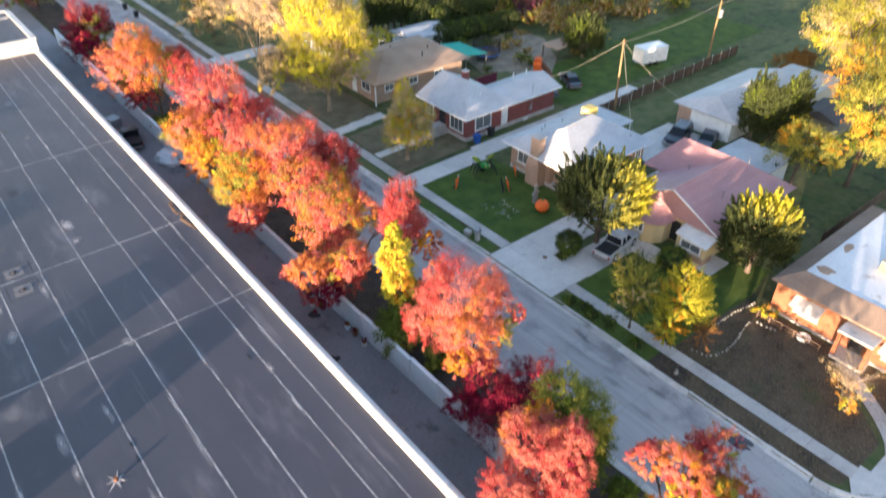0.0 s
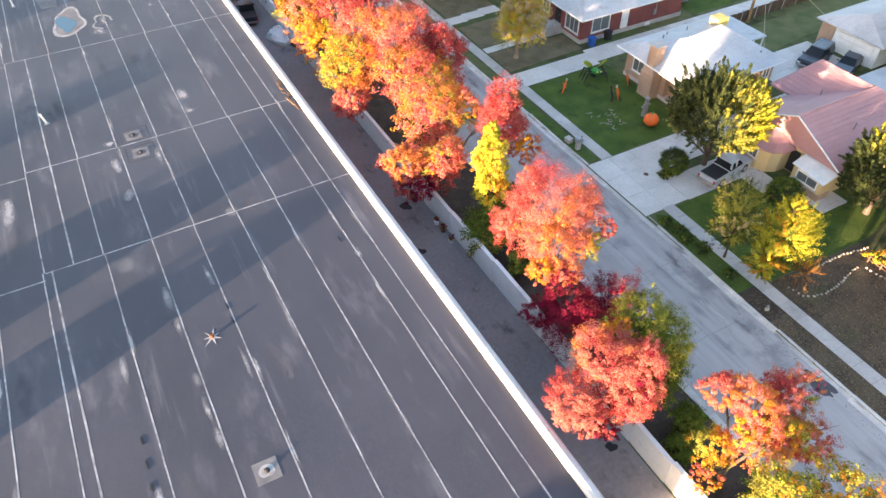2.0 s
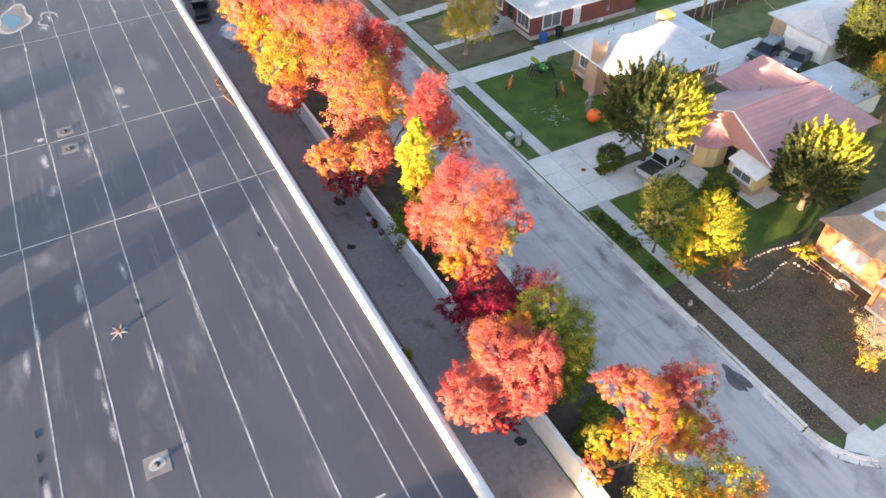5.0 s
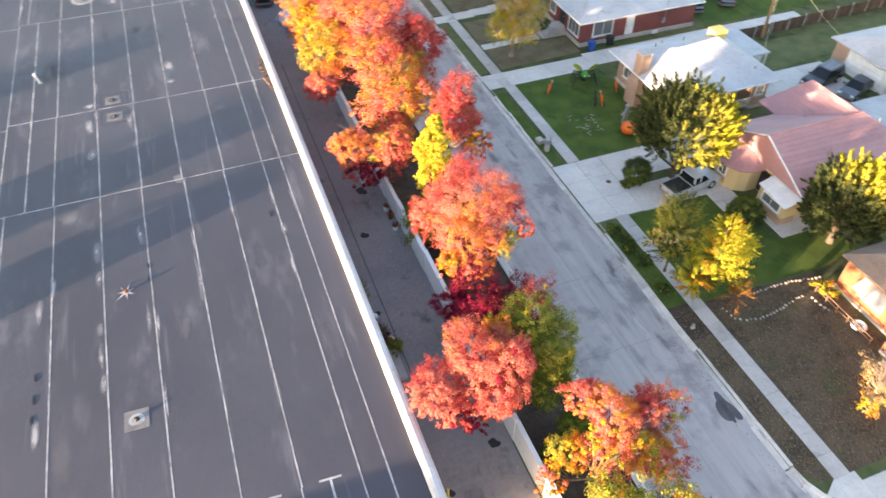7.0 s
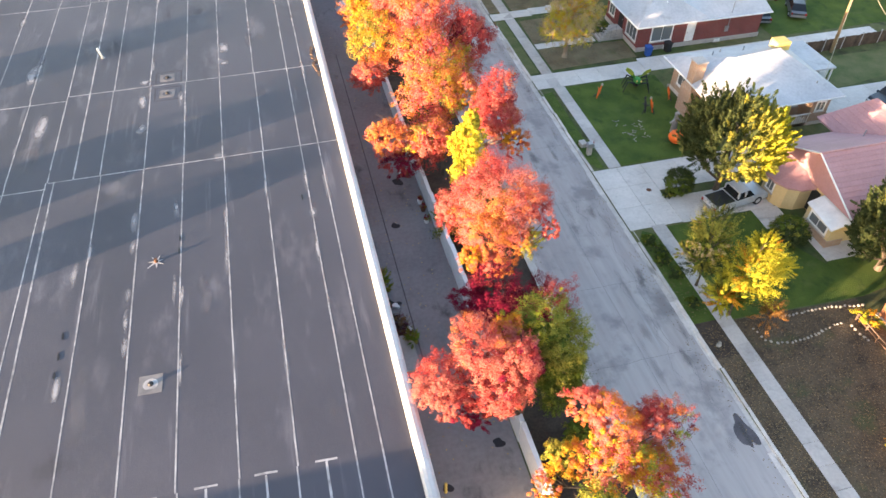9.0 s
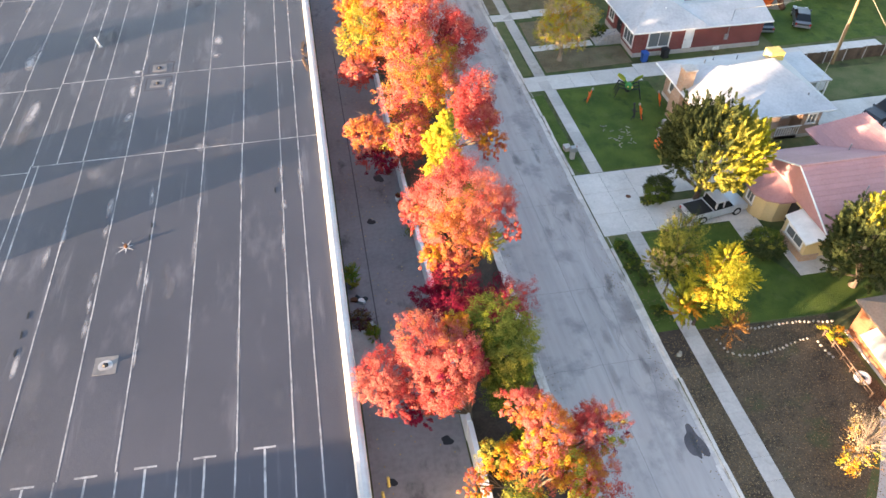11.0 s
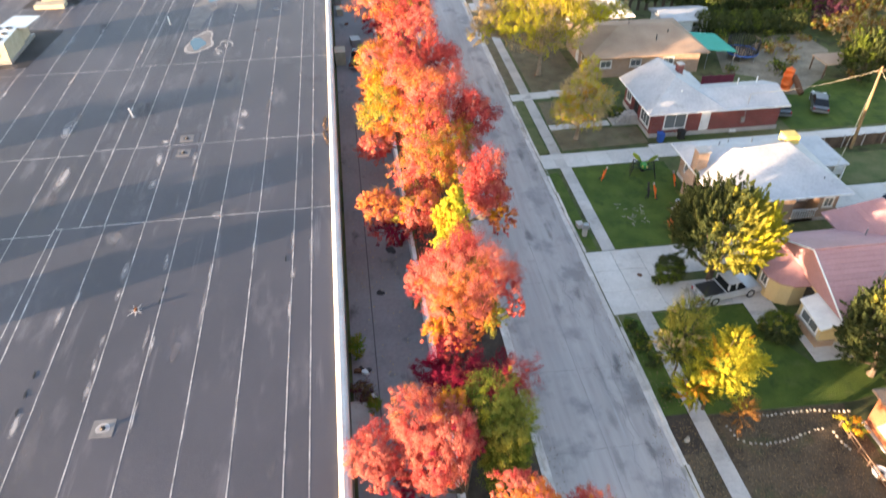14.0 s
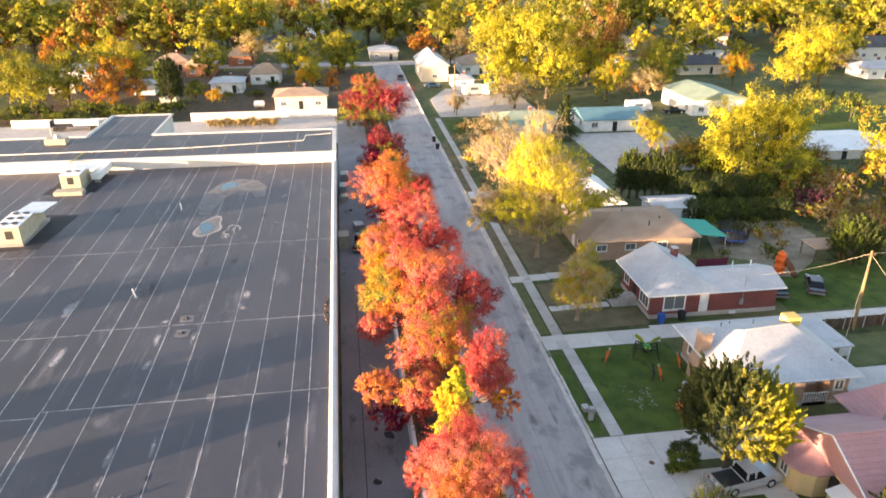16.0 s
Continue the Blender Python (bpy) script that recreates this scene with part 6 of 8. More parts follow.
    for yy in (-1, 1):
        part("tail_light", Shape().box(ends[0] - 0.03, ends[0] + 0.03, yy * (W / 2 - 0.14) - 0.09, yy * (W / 2 - 0.14) + 0.09, 0.65, 0.88), L_RED_PLASTIC, c)
        part("headlight", Shape().box(ends[1] - 0.12, ends[1] + 0.02, yy * (W / 2 - 0.25) - 0.17, yy * (W / 2 - 0.25) + 0.17, 0.62, 0.78), WHITE, c)
        part("wing_mirror", Shape().box(0.85, 1.0, yy * (W / 2 + 0.06) - 0.09, yy * (W / 2 + 0.06) + 0.09, 0.98 if kind != "van" else 1.6, 1.14 if kind != "van" else 1.85), paint, c)
    return c


L_RED_PLASTIC = plain("red_lens", (0.30, 0.01, 0.01), 0.3)
vehicle("pickup_truck", 43.95, 30.05, 0.13, 9, SILVER, "silver extended-cab pickup with a black load bed", "pickup truck", "pickup")
vehicle("suv", 66.3, 39.5, 0.13, 195, BLACK_PAINT, "black suv parked before the garage", "car", "suv")
vehicle("car", 68.2, 36.9, 0.13, 200, GREY_PAINT, "dark grey car parked beside the suv", "car", "sedan")
vehicle("car", 69.0, 58.6, 0.12, 62, GREY_PAINT, "grey saloon parked on the grass", "car", "sedan")
vehicle("car", 64.0, 58.6, 0.12, 75, BLACK_PAINT, "black car parked behind the brick house", "car", "sedan")
vehicle("pickup_truck", 17.4, 78.6, 0.0, 80, BLACK_PAINT, "dark pickup parked in the alley", "pickup truck", "pickup")
vehicle("car", 32.9, 200, 0.0, 90, GREY_PAINT, "dark car on the far street", "car", "sedan")
vehicle("car", 40.8, 186.5, 0.0, 10, BLUE_PAINT, "blue car parked on a lawn", "car", "sedan")
vehicle("motorhome", 54.6, 176, 0.02, 60, WHITE, "white motorhome parked beside a house", "motorhome", "van")
vehicle("van", 50.3, 174.5, 0.02, 15, WHITE, "white van parked on gravel", "van", "van")
vehicle("van", 85.5, 150, 0.0, 5, WHITE, "white work van by the shop", "van", "van")
vehicle("pickup_truck", 93.0, 147, 0.0, 0, BLACK_PAINT, "dark pickup by the white shop", "pickup truck", "pickup")
t = root("trailer", -40.5, 149.2, 0, "black flatbed trailer with a white load behind the building", "trailer")
part("deck", Shape().box(-5.2, 5.2, -1.2, 1.2, 0.9, 1.15), DARK, t)
part("load", Shape().box(-0.5, 4.6, -1.1, 1.1, 1.15, 2.0), WHITE, t, "white wrapped load")
part("headboard", Shape().box(-5.2, -5.0, -1.2, 1.2, 1.15, 2.2), DARK, t)
for xa in (-4.2, -3.2, 3.2):
    for yy in (-1.05, 1.05):
        part("wheel", Shape().tube([(xa, yy - 0.15, 0.48), (xa, yy + 0.15, 0.48)], [0.48, 0.48], 12), RUBBER, t)

# ---- roof fittings of the large building ----
def rooftop_unit(x0, x1, y0, y1, h, label, fans=6):
    u = root("rooftop_unit", 0, 0, RZ, label, "rooftop unit", group="rooftop units")
    part("plinth", Shape().box(x0 - 0.1, x1 + 0.1, y0 - 0.1, y1 + 0.1, 0, 0.35), GREY_METAL, u)
    part("cabinet", Shape().box(x0, x1, y0, y0 + (y1 - y0) * 0.62, 0.35, h), BEIGE_METAL, u)
    part("cabinet_cap", Shape().box(x0 - 0.06, x1 + 0.06, y0 - 0.06, y0 + (y1 - y0) * 0.62 + 0.06, h, h + 0.06), WHITE, u)
    part("duct", Shape().box(x0 + 0.3, x1 - 0.3, y0 + (y1 - y0) * 0.62, y1, 0.35, h * 0.72), BEIGE_METAL, u)
    part("hood", Shape().add([(x0, y0 + (y1 - y0) * 0.66, h * 0.95), (x1, y0 + (y1 - y0) * 0.66, h * 0.95), (x1 + 0.3, y1, h * 0.8), (x0 + 0.3, y1, h * 0.8), (x0, y0 + (y1 - y0) * 0.66, h * 0.92), (x1, y0 + (y1 - y0) * 0.66, h * 0.92), (x1 + 0.3, y1, h * 0.76), (x0 + 0.3, y1, h * 0.76)],
                             [(0, 1, 2, 3), (7, 6, 5, 4), (0, 4, 5, 1), (1, 5, 6, 2), (2, 6, 7, 3), (3, 7, 4, 0)]), WHITE, u)
    part("cover_plate", Shape().add([(x0 + 0.4, y0 + (y1 - y0) * 0.55, h + 0.12), (x1 + 0.9, y0 + (y1 - y0) * 0.55, h + 0.02), (x1 + 1.3, y1 + 0.4, h - 0.1), (x0 + 0.9, y1 + 0.4, h + 0.02),
                                     (x0 + 0.4, y0 + (y1 - y0) * 0.55, h + 0.06), (x1 + 0.9, y0 + (y1 - y0) * 0.55, h - 0.04), (x1 + 1.3, y1 + 0.4, h - 0.16), (x0 + 0.9, y1 + 0.4, h - 0.04)],
                                    [(0, 1, 2, 3), (7, 6, 5, 4), (0, 4, 5, 1), (1, 5, 6, 2), (2, 6, 7, 3), (3, 7, 4, 0)]), WHITE, u, "broad white sheet-metal cover")
    part("coated_apron", Shape().prism([(x0 - 2.2, y0 - 1.6), (x1 + 2.0, y0 - 1.2), (x1 + 3.0, y1 + 1.6), (x0 - 1.4, y1 + 2.4)], 0.002, 0.0085), BLACK_COAT, u, "fresh black coating round the unit")
    for k in range(fans):
        fx = x0 + (x1 - x0) * (0.28 + 0.44 * (k % 2))
        fy = y0 + (y1 - y0) * 0.62 * (k // 2 + 0.5) / (fans / 2)
        fan = part("fan", Shape().cyl(fx, fy, h + 0.06, h + 0.16, 0.42, 14), GREY_METAL, u)
        part("fan_blades", Shape().cyl(fx, fy, h + 0.16, h + 0.17, 0.36, 12), DARK, fan)
    part("service_panel", Shape().box(x0 + 0.9, x0 + 1.7, y0 - 0.03, y0, 0.9, 1.9), DARK, u, "open dark service hatch")
    return u


rooftop_unit(-23.3, -20.8, 71.6, 79.6, 2.4, "large beige rooftop air-handling unit with fans")
rooftop_unit(-23.2, -20.6, 91.2, 96.2, 2.2, "beige rooftop unit with a white hood", 2)
u = root("duct_platform", 0, 0, RZ, "low beige duct base beside the rooftop unit", "duct")
part("base", Shape().box(-23.6, -19.9, 89.0, 90.6, 0, 0.5), BEIGE_METAL, u)
part("duct", Shape().box(-20.1, -18.9, 94.0, 99.8, 0.6, 1.5), WHITE, u, "white insulated duct")
for y in (94.6, 98.6):
    part("support", Shape().box(-19.9, -19.1, y - 0.1, y + 0.1, 0, 0.6), GREY_METAL, u)
rooftop_unit(-29.5, -26.5, 29.0, 34.5, 3.2, "large beige rooftop air-handling unit with fans")
rooftop_unit(-27.0, -24.5, 22.2, 26.0, 3.0, "beige rooftop air-handling unit with fans")
rooftop_unit(-39.0, -36.2, 44.5, 49.5, 3.4, "large beige rooftop air-handling unit with fans")
for i, (x, y, tilt) in enumerate(((-4.95, 56.9, 0.2), (-5.35, 81.2, 0.05))):
    p = root("vent_pipe", x, y, RZ, "white plastic vent pipe standing in the roof", "vent pipe", group="vent pipes")
    part("pipe", Shape().tube([(0, 0, 0), (-tilt, 0, 0.95)], [0.09, 0.09], 8), WHITE, p)
    part("collar", Shape().cyl(0, 0, 0, 0.08, 0.2, 10, 0.12), SEAM, p)
for i, (x, y, w) in enumerate(((0.82, 19.35, 0.62), (0.78, 51.9, 0.60), (0.84, 49.3, 0.60))):
    d = root("roof_drain", x, y, RZ, "square pale roof drain patch with a dark strainer", "roof drain", random.uniform(-4, 4), group="roof drains")
    part("patch", Shape().prism([(-w, -w), (w, -w), (w, w), (-w, w)], 0.0, 0.012), SEDIMENT, d)
    part("sump", Shape().prism(blot(0, 0, w * 0.62, w * 0.62, 80 + i, 14, 0.15), 0.012, 0.018), MEMBRANE if i else SEAM, d)
    part("strainer", Shape().ball(0, 0, 0.02, 0.17, 0.17, 0.16, 8, 5), DARK, d)
for i, (x, y) in enumerate(((0.9, 51.9), (0.9, 49.3))):
    f = Shape()
    for x0, x1, y0, y1 in ((-1.1, 1.1, -1.05, -0.93), (-1.1, 1.1, 0.93, 1.05), (-1.1, -0.98, -0.93, 0.93), (0.98, 1.1, -0.93, 0.93)):
        f.box(x + x0, x + x1, y + y0, y + y1, RZ - 0.01, RZ + 0.005)
    part("patch_border", f, MEMBRANE_LAP, bld)
st = root("roof_boot", 0.75, 28.92, RZ, "ragged pale flashing boot around a stub pipe", "roof boot")
star = []
for k in range(7):
    a = k * 2 * math.pi / 7 + 0.3
    far = 0.5 + 0.35 * ((k * 37) % 10) / 10
    star += [(0.16 * math.cos(a - 0.45), 0.16 * math.sin(a - 0.45)), (far * math.cos(a), far * math.sin(a))]
s = Shape().prism(star, 0.006, 0.014)
part("flashing", s, SEAM, st)
part("stub", Shape().cyl(0, 0, 0, 0.25, 0.12, 8), RUST, st)
# dried puddles and stains
pd = root("roof_puddle", 0, 0, RZ, "shallow puddle ringed by pale dried sediment on the roof", "puddle")
part("sediment", Shape().prism([(-2.9, 79.2), (-1.5, 79), (-1.2, 82), (-0.3, 86.0), (1.3, 88.2), (2.8, 87.2), (3.5, 84.8), (4.8, 85.2), (4.7, 89.2), (3.2, 92.4), (0.4, 93.5), (-2.0, 91.6), (-3.2, 88), (-3.5, 83.6)], 0.004, 0.010), SEDIMENT, pd)
part("water", Shape().prism(blot(-0.7, 90.4, 1.0, 1.6, 91, 22, 0.4), 0.010, 0.014), WATER, pd)
pd = root("roof_puddle", 0, 0, RZ, "small puddle ringed by pale dried sediment on the roof", "puddle")
part("sediment", Shape().prism(blot(-0.9, 74.8, 1.5, 2.9, 93, 26, 0.35), 0.004, 0.010), SEDIMENT, pd)
part("water", Shape().prism(blot(-1.2, 74.6, 0.9, 1.7, 94, 20, 0.3), 0.010, 0.014), WATER, pd)
def salt_ring(cx, cy, rx, ry, seed, w, gap=0):
    """An uneven pale rim left where a puddle dried."""
    o_, i_ = blot(cx, cy, rx, ry, seed, 28, 0.3), blot(cx, cy, rx - w, ry - w * 1.6, seed, 28, 0.3)
    rim = Shape()
    rim.add([(*q, 0.012) for q in o_] + [(*q, 0.012) for q in i_], [(k, (k + 1) % 28, 28 + (k + 1) % 28, 28 + k) for k in range(28 - gap)])
    return rim


part("salt_rim", salt_ring(-0.9, 74.8, 1.6, 3.0, 93, 0.28), SALT, pd, "pale dried rim")
part("salt_rim", salt_ring(2.1, 73.2, 1.1, 1.6, 95, 0.22, 8), SALT, pd, "pale dried rim")
DISC = {k: Shape().add([(1.6 * math.cos(a * math.pi / 8), 1.6 * math.sin(a * math.pi / 8), 0) for a in range(16)], [tuple(range(16))]).mesh("deposit", m) for k, m in (("chalk", CHALK), ("cloud", CLOUD), ("soot", SOOT))}
level = [0]
laid = []


def deposit(kind, x, y, rx, ry, label):
    """A soft-edged film on the roof membrane."""
    if sum(abs(x - a) < 1.6 * (rx + c) and abs(y - b) < 1.6 * (ry + d) for a, b, c, d in laid) > 2:
        return
    laid.append((x, y, rx, ry))
    level[0] += 1
    ob = part("stain", DISC[kind], None, bld, label)
    ob.location, ob.scale = (x, y, RZ + 0.0075 + 0.00006 * level[0]), (rx, ry, 1)


for x, y, rx, ry in ((1.4, 71.4, 0.6, 0.9), (2.1, 73.4, 0.3, 1.2), (-0.85, 33.2, 0.35, 1.2), (-0.75, 30.6, 0.26, 1.0), (-0.8, 26.4, 0.2, 0.7), (-0.75, 22.3, 0.25, 0.9), (-2.4, 37.2, 0.8, 1.0), (-0.9, 44.5, 0.5, 0.9), (-1.1, 48.4, 0.3, 1.4), (-1.0, 51.6, 0.6, 0.4),
                     (2.0, 48.2, 0.3, 1.3), (1.9, 34.0, 0.25, 1.2), (4.9, 39.2, 0.6, 0.6), (-8.6, 46.5, 0.5, 2.4), (-10.6, 55.0, 0.5, 2.0), (5.6, 56.0, 0.6, 1.0), (5.6, 53.3, 0.5, 0.5), (7.0, 75.0, 0.5, 0.5), (7.5, 85.0, 0.6, 0.8), (-4.2, 29.0, 0.25, 1.2), (-4.1, 20.0, 0.25, 1.3), (-10.4, 30.5, 0.3, 2.0), (-0.8, 24.2, 0.22, 0.9), (1.9, 26.0, 0.2, 1.4)):
    deposit("chalk", x, y, rx * 1.25, ry * 1.25, "chalky deposit on the membrane")
rr = random.Random(515)
for k in range(70):
    x = rr.choice(SEAMS[:12])
    deposit("chalk", x + rr.uniform(-0.1, 0.1), rr.uniform(10, 98), rr.uniform(0.12, 0.3), rr.uniform(0.6, 2.6), "chalky deposit on the membrane")
for k in range(60):
    deposit("cloud", rr.uniform(-24, 13), rr.uniform(12, 96), rr.uniform(0.5, 1.8), rr.uniform(1.2, 3.4), "faint dust film on the membrane")
for k in range(26):
    deposit("soot", rr.uniform(-20, 12.5), rr.uniform(12, 90), rr.uniform(0.6, 1.8), rr.uniform(1.0, 3.2), "dark damp film on the membrane")
for x, y in ((3.6, 26.4), (3.9, 24.6), (3.2, 22.6), (0.2, 23.6), (0.0, 26.0)):
    deposit("cloud", x, y, 0.5, 1.6, "faint dust film on the membrane")
for i, (x, y) in enumerate(((-4.25, 22.5), (-4.3, 21.2), (-4.2, 24.0), (2.15, 29.6), (2.18, 30.8), (10.4, 33))):
    part("repair_patch", Shape().prism(blot(x, y, 0.07, 0.3, 130 + i, 12, 0.3), RZ + 0.004, RZ + 0.022), DARK, bld, "black repair patch")
db = root("roof_debris", 13.45, 51.8, RZ, "dark brown debris and broken flashing along the roof edge", "debris")
for k in range(7):
    part("scrap", Shape().prism(blot(random.uniform(-0.15, 0.12), -2.3 + k * 0.72, 0.14, 0.42, 140 + k, 10, 0.4), 0.0, random.uniform(0.05, 0.16)), FENCE, db)
gp = root("gas_pipe", 0, 0, 0, "pale gas pipe with a yellow riser across the upper roof", "pipe")
part("pipe", Shape().tube([(-40, 104.6, 7.05), (-9, 105.0, 7.05), (9.2, 107.2, 7.05), (9.4, 110.5, 7.05), (13.6, 111.2, 7.05)], [0.07] * 5, 7), WHITE, gp)
part("riser", Shape().tube([(-24.2, 104.6, 7.05), (-24.4, 98.6, 7.05), (-24.4, 98.6, RZ + 0.4), (-22.5, 95.5, RZ + 0.4)], [0.08] * 4, 7), YELLOW_PAINT, gp)
for x in range(-38, 9, 5):
    part("block", Shape().box(x - 0.15, x + 0.15, 104.4, 105.0, 6.84, 6.96), POLE_WOOD, gp)
u = root("rooftop_fan", -30.4, 111.3, 6.84, "low beige exhaust fan on the upper roof", "rooftop fan")
part("housing", Shape().box(-1.6, 1.6, -0.9, 0.9, 0, 0.9), BEIGE_METAL, u)
part("cowl", Shape().cyl(0.2, 0, 0.9, 1.5, 0.6, 12, 0.4), GREY_METAL, u)
part("post", Shape().box(-33.2, -33.0, 116.5, 116.7, 0, 9.2), CONCRETE, tagged(root("pylon", 0, 0, 0, "pale square post rising behind the roof edge", "post"), ""))

# ---- alley clutter ----
def crate(x, y, sx, sy, sz, mat, label, category, turn=0, z=-0.01):
    c = root(category.replace(" ", "_"), x, y, z, label, category, turn)
    part("body", Shape().box(-sx / 2, sx / 2, -sy / 2, sy / 2, 0, sz), mat, c)
    part("lid", Shape().box(-sx / 2 - 0.03, sx / 2 + 0.03, -sy / 2 - 0.03, sy / 2 + 0.03, sz, sz + 0.06), mat, c)
    return c


crate(15.1, 79.0, 1.3, 2.0, 1.7, BEIGE_METAL, "pale boxy machine cabinet against the building", "machine cabinet")
crate(15.4, 96.5, 0.9, 1.6, 0.9, BEIGE_METAL, "low pale utility box by the wall", "utility box")
crate(15.2, 101.0, 1.0, 2.4, 1.2, GREY_METAL, "grey dumpster-like bin by the wall", "bin")
crate(15.5, 107.0, 1.2, 2.2, 1.3, GREY_METAL, "grey metal bin by the wall", "bin")
crate(17.2, 84.5, 1.2, 1.6, 0.9, GREY_METAL, "grey metal crate in the alley", "crate", 10)
crate(15.1, 21.85, 1.55, 3.0, 0.22, CONCRETE, "flat concrete pad against the building", "concrete pad")
hp = root("brush_heap", 15.2, 24.4, -0.01, "heap of dark brown brush and twigs by the wall", "heap")
part("brush", foliage("brush", [(0, 0, 0.3, 0.75, 0.45, 900, (2, 1)), (0.2, -0.9, 0.25, 0.6, 0.35, 600, (1, 1))], 0.12, [LITTER, L_PLUM], 331, 0.3), None, hp)
tw = Shape()
rt = random.Random(332)
for k in range(30):
    a = rt.uniform(0, 6.3)
    x, y = rt.uniform(-0.4, 0.5), rt.uniform(-1.1, 0.4)
    tw.tube([(x, y, 0.05), (x + 0.7 * math.cos(a), y + 0.7 * math.sin(a), rt.uniform(0.3, 0.9))], [0.025, 0.01], 4)
part("twigs", tw, BARK, hp)
bg = root("rubbish_bag", 15.75, 23.6, -0.01, "crumpled white plastic rubbish bag on the asphalt", "rubbish")
part("bag", Shape().ball(0, 0, 0.2, 0.36, 0.28, 0.24, 12, 8, 0.18), WHITE, bg)
part("knot", Shape().tube([(0.1, 0, 0.4), (0.14, 0.03, 0.55)], [0.08, 0.03], 6), WHITE, bg)
tp = root("tarpaulin_heap", 18.9, 72.0, -0.01, "heap covered by a crumpled white tarpaulin", "heap")
hs = Shape()
rr = random.Random(5)
LEVELS = [(1.0, 0.0), (0.95, 0.35), (0.7, 0.75), (0.4, 0.85), (0.12, 1.0)]
rings = [[(1.3 * q * c[0] + rr.uniform(-0.1, 0.1), 1.9 * q * c[1] + rr.uniform(-0.1, 0.1), w + rr.uniform(-0.12, 0.12) * (w > 0)) for c in blot(0, 0, 1, 1, 6, 16)] for q, w in LEVELS]
hs.add([p for ring in rings for p in ring], [(r * 16 + k, r * 16 + (k + 1) % 16, r * 16 + 16 + (k + 1) % 16, r * 16 + 16 + k) for r in range(4) for k in range(16)] + [tuple(64 + k for k in range(16))])
part("tarpaulin", hs, WHITE, tp)
for i, (x, y) in enumerate(((14.9, 26.2), (15.4, 26.0), (19.7, 69.4), (19.9, 70.4), (16.2, 92.0))):
    rr = random.Random(200 + i)
    c = root("rubbish", x, y, -0.01, "small pile of pale and dark rubbish on the asphalt", "rubbish", rr.uniform(0, 90), group="alley rubbish")
    part("scrap", Shape().prism(blot(0, 0, 0.25, 0.2, 210 + i, 9, 0.5), 0, 0.2), WHITE if i % 2 else RUST, c)
    part("scrap", Shape().prism(blot(0.25, 0.15, 0.18, 0.22, 220 + i, 8, 0.5), 0, 0.14), DARK, c)
for i, (x, y) in enumerate(((19.5, 34.0), (19.55, 35.4), (19.5, 36.4), (19.2, 40.0), (18.8, 40.6))):
    c = root("flower_pot", x, y, -0.01, "potted plant with dry stems by the wall", "plant pot", group="pots by the alley wall")
    part("pot", Shape().cyl(0, 0, 0, 0.32, 0.17, 10, 0.22), RUST if i % 2 else WHITE, c)
    part("plant", foliage("plant", [(0, 0, 0.5, 0.25, 0.25, 120, (1, 1))], 0.16, [L_BROWN, L_CRIMSON], 230 + i), None, c)
for i, (x, y) in enumerate(((15.4, 12.0), (15.0, 11.2))):
    c = root("bollard", x, y, -0.01, "pale yellow steel bollard in the alley", "bollard", group="bollards")
    part("post", Shape().cyl(0, 0, 0, 1.0, 0.09, 10), YELLOW_PAINT, c)
    part("cap", Shape().ball(0, 0, 1.0, 0.09, 0.09, 0.06, 8, 4), YELLOW_PAINT, c)
lt = Shape()
rr = np.random.default_rng(8)
for x, y in zip(rr.uniform(14.8, 20.0, 260), rr.uniform(5, 70, 260)):
    a = rr.uniform(0, 3)
    lt.add([(x + 0.07 * math.cos(a), y + 0.07 * math.sin(a), 0.0), (x - 0.05 * math.sin(a), y + 0.05 * math.cos(a), 0.012), (x - 0.07 * math.cos(a), y - 0.07 * math.sin(a), 0.0), (x + 0.05 * math.sin(a), y - 0.05 * math.cos(a), 0.004)], [(0, 1, 2, 3)])
tagged(part("fallen_leaves", lt, L_TAN), "dry fallen leaves scattered over the alley", "leaf litter", "", "stuff")

# ---- garden things ----
lt = Shape()
for (x0, x1, y0, y1), n in (((37.8, 46.8, 5.5, 18.8), 4600), ((34.8, 36.3, 6, 19), 900), ((37.3, 46.5, 53.3, 57.4), 700), ((37.3, 44.0, 66, 90), 2600), ((34.8, 36, 66, 120), 900), ((37.2, 44.5, 59, 64.5), 600), ((34.8, 36.2, 20, 28), 150), ((33.4, 34.1, 6, 60), 350), ((26.1, 27, 6, 80), 500)):
    z = 0.0 if x1 < 34.2 else 0.118
    for x, y in zip(rr.uniform(x0, x1, n), rr.uniform(y0, y1, n)):
        a = rr.uniform(0, 3)
        lt.add([(x + 0.05 * math.cos(a), y + 0.05 * math.sin(a), z + 0.01), (x - 0.033 * math.sin(a), y + 0.033 * math.cos(a), z + 0.02), (x - 0.05 * math.cos(a), y - 0.05 * math.sin(a), z + 0.01), (x + 0.033 * math.sin(a), y - 0.033 * math.cos(a), z + 0.005)], [(0, 1, 2, 3)], int(rr.integers(0, 2)))
tagged(part("fallen_leaves", lt, [LITTER, LITTER_PALE]), "tan fallen leaves strewn over lawns and gutters", "leaf litter", "", "stuff")
bd = root("stone_border", 0, 0, 0.1, "curving border of pale stones round a bed", "stone border")
ROCKS = [(38.3, 18.0), (38.6, 17.0), (39.2, 16.6), (40.2, 16.35), (41.4, 16.45), (42.7, 16.7), (43.8, 17.0), (44.7, 17.0)]
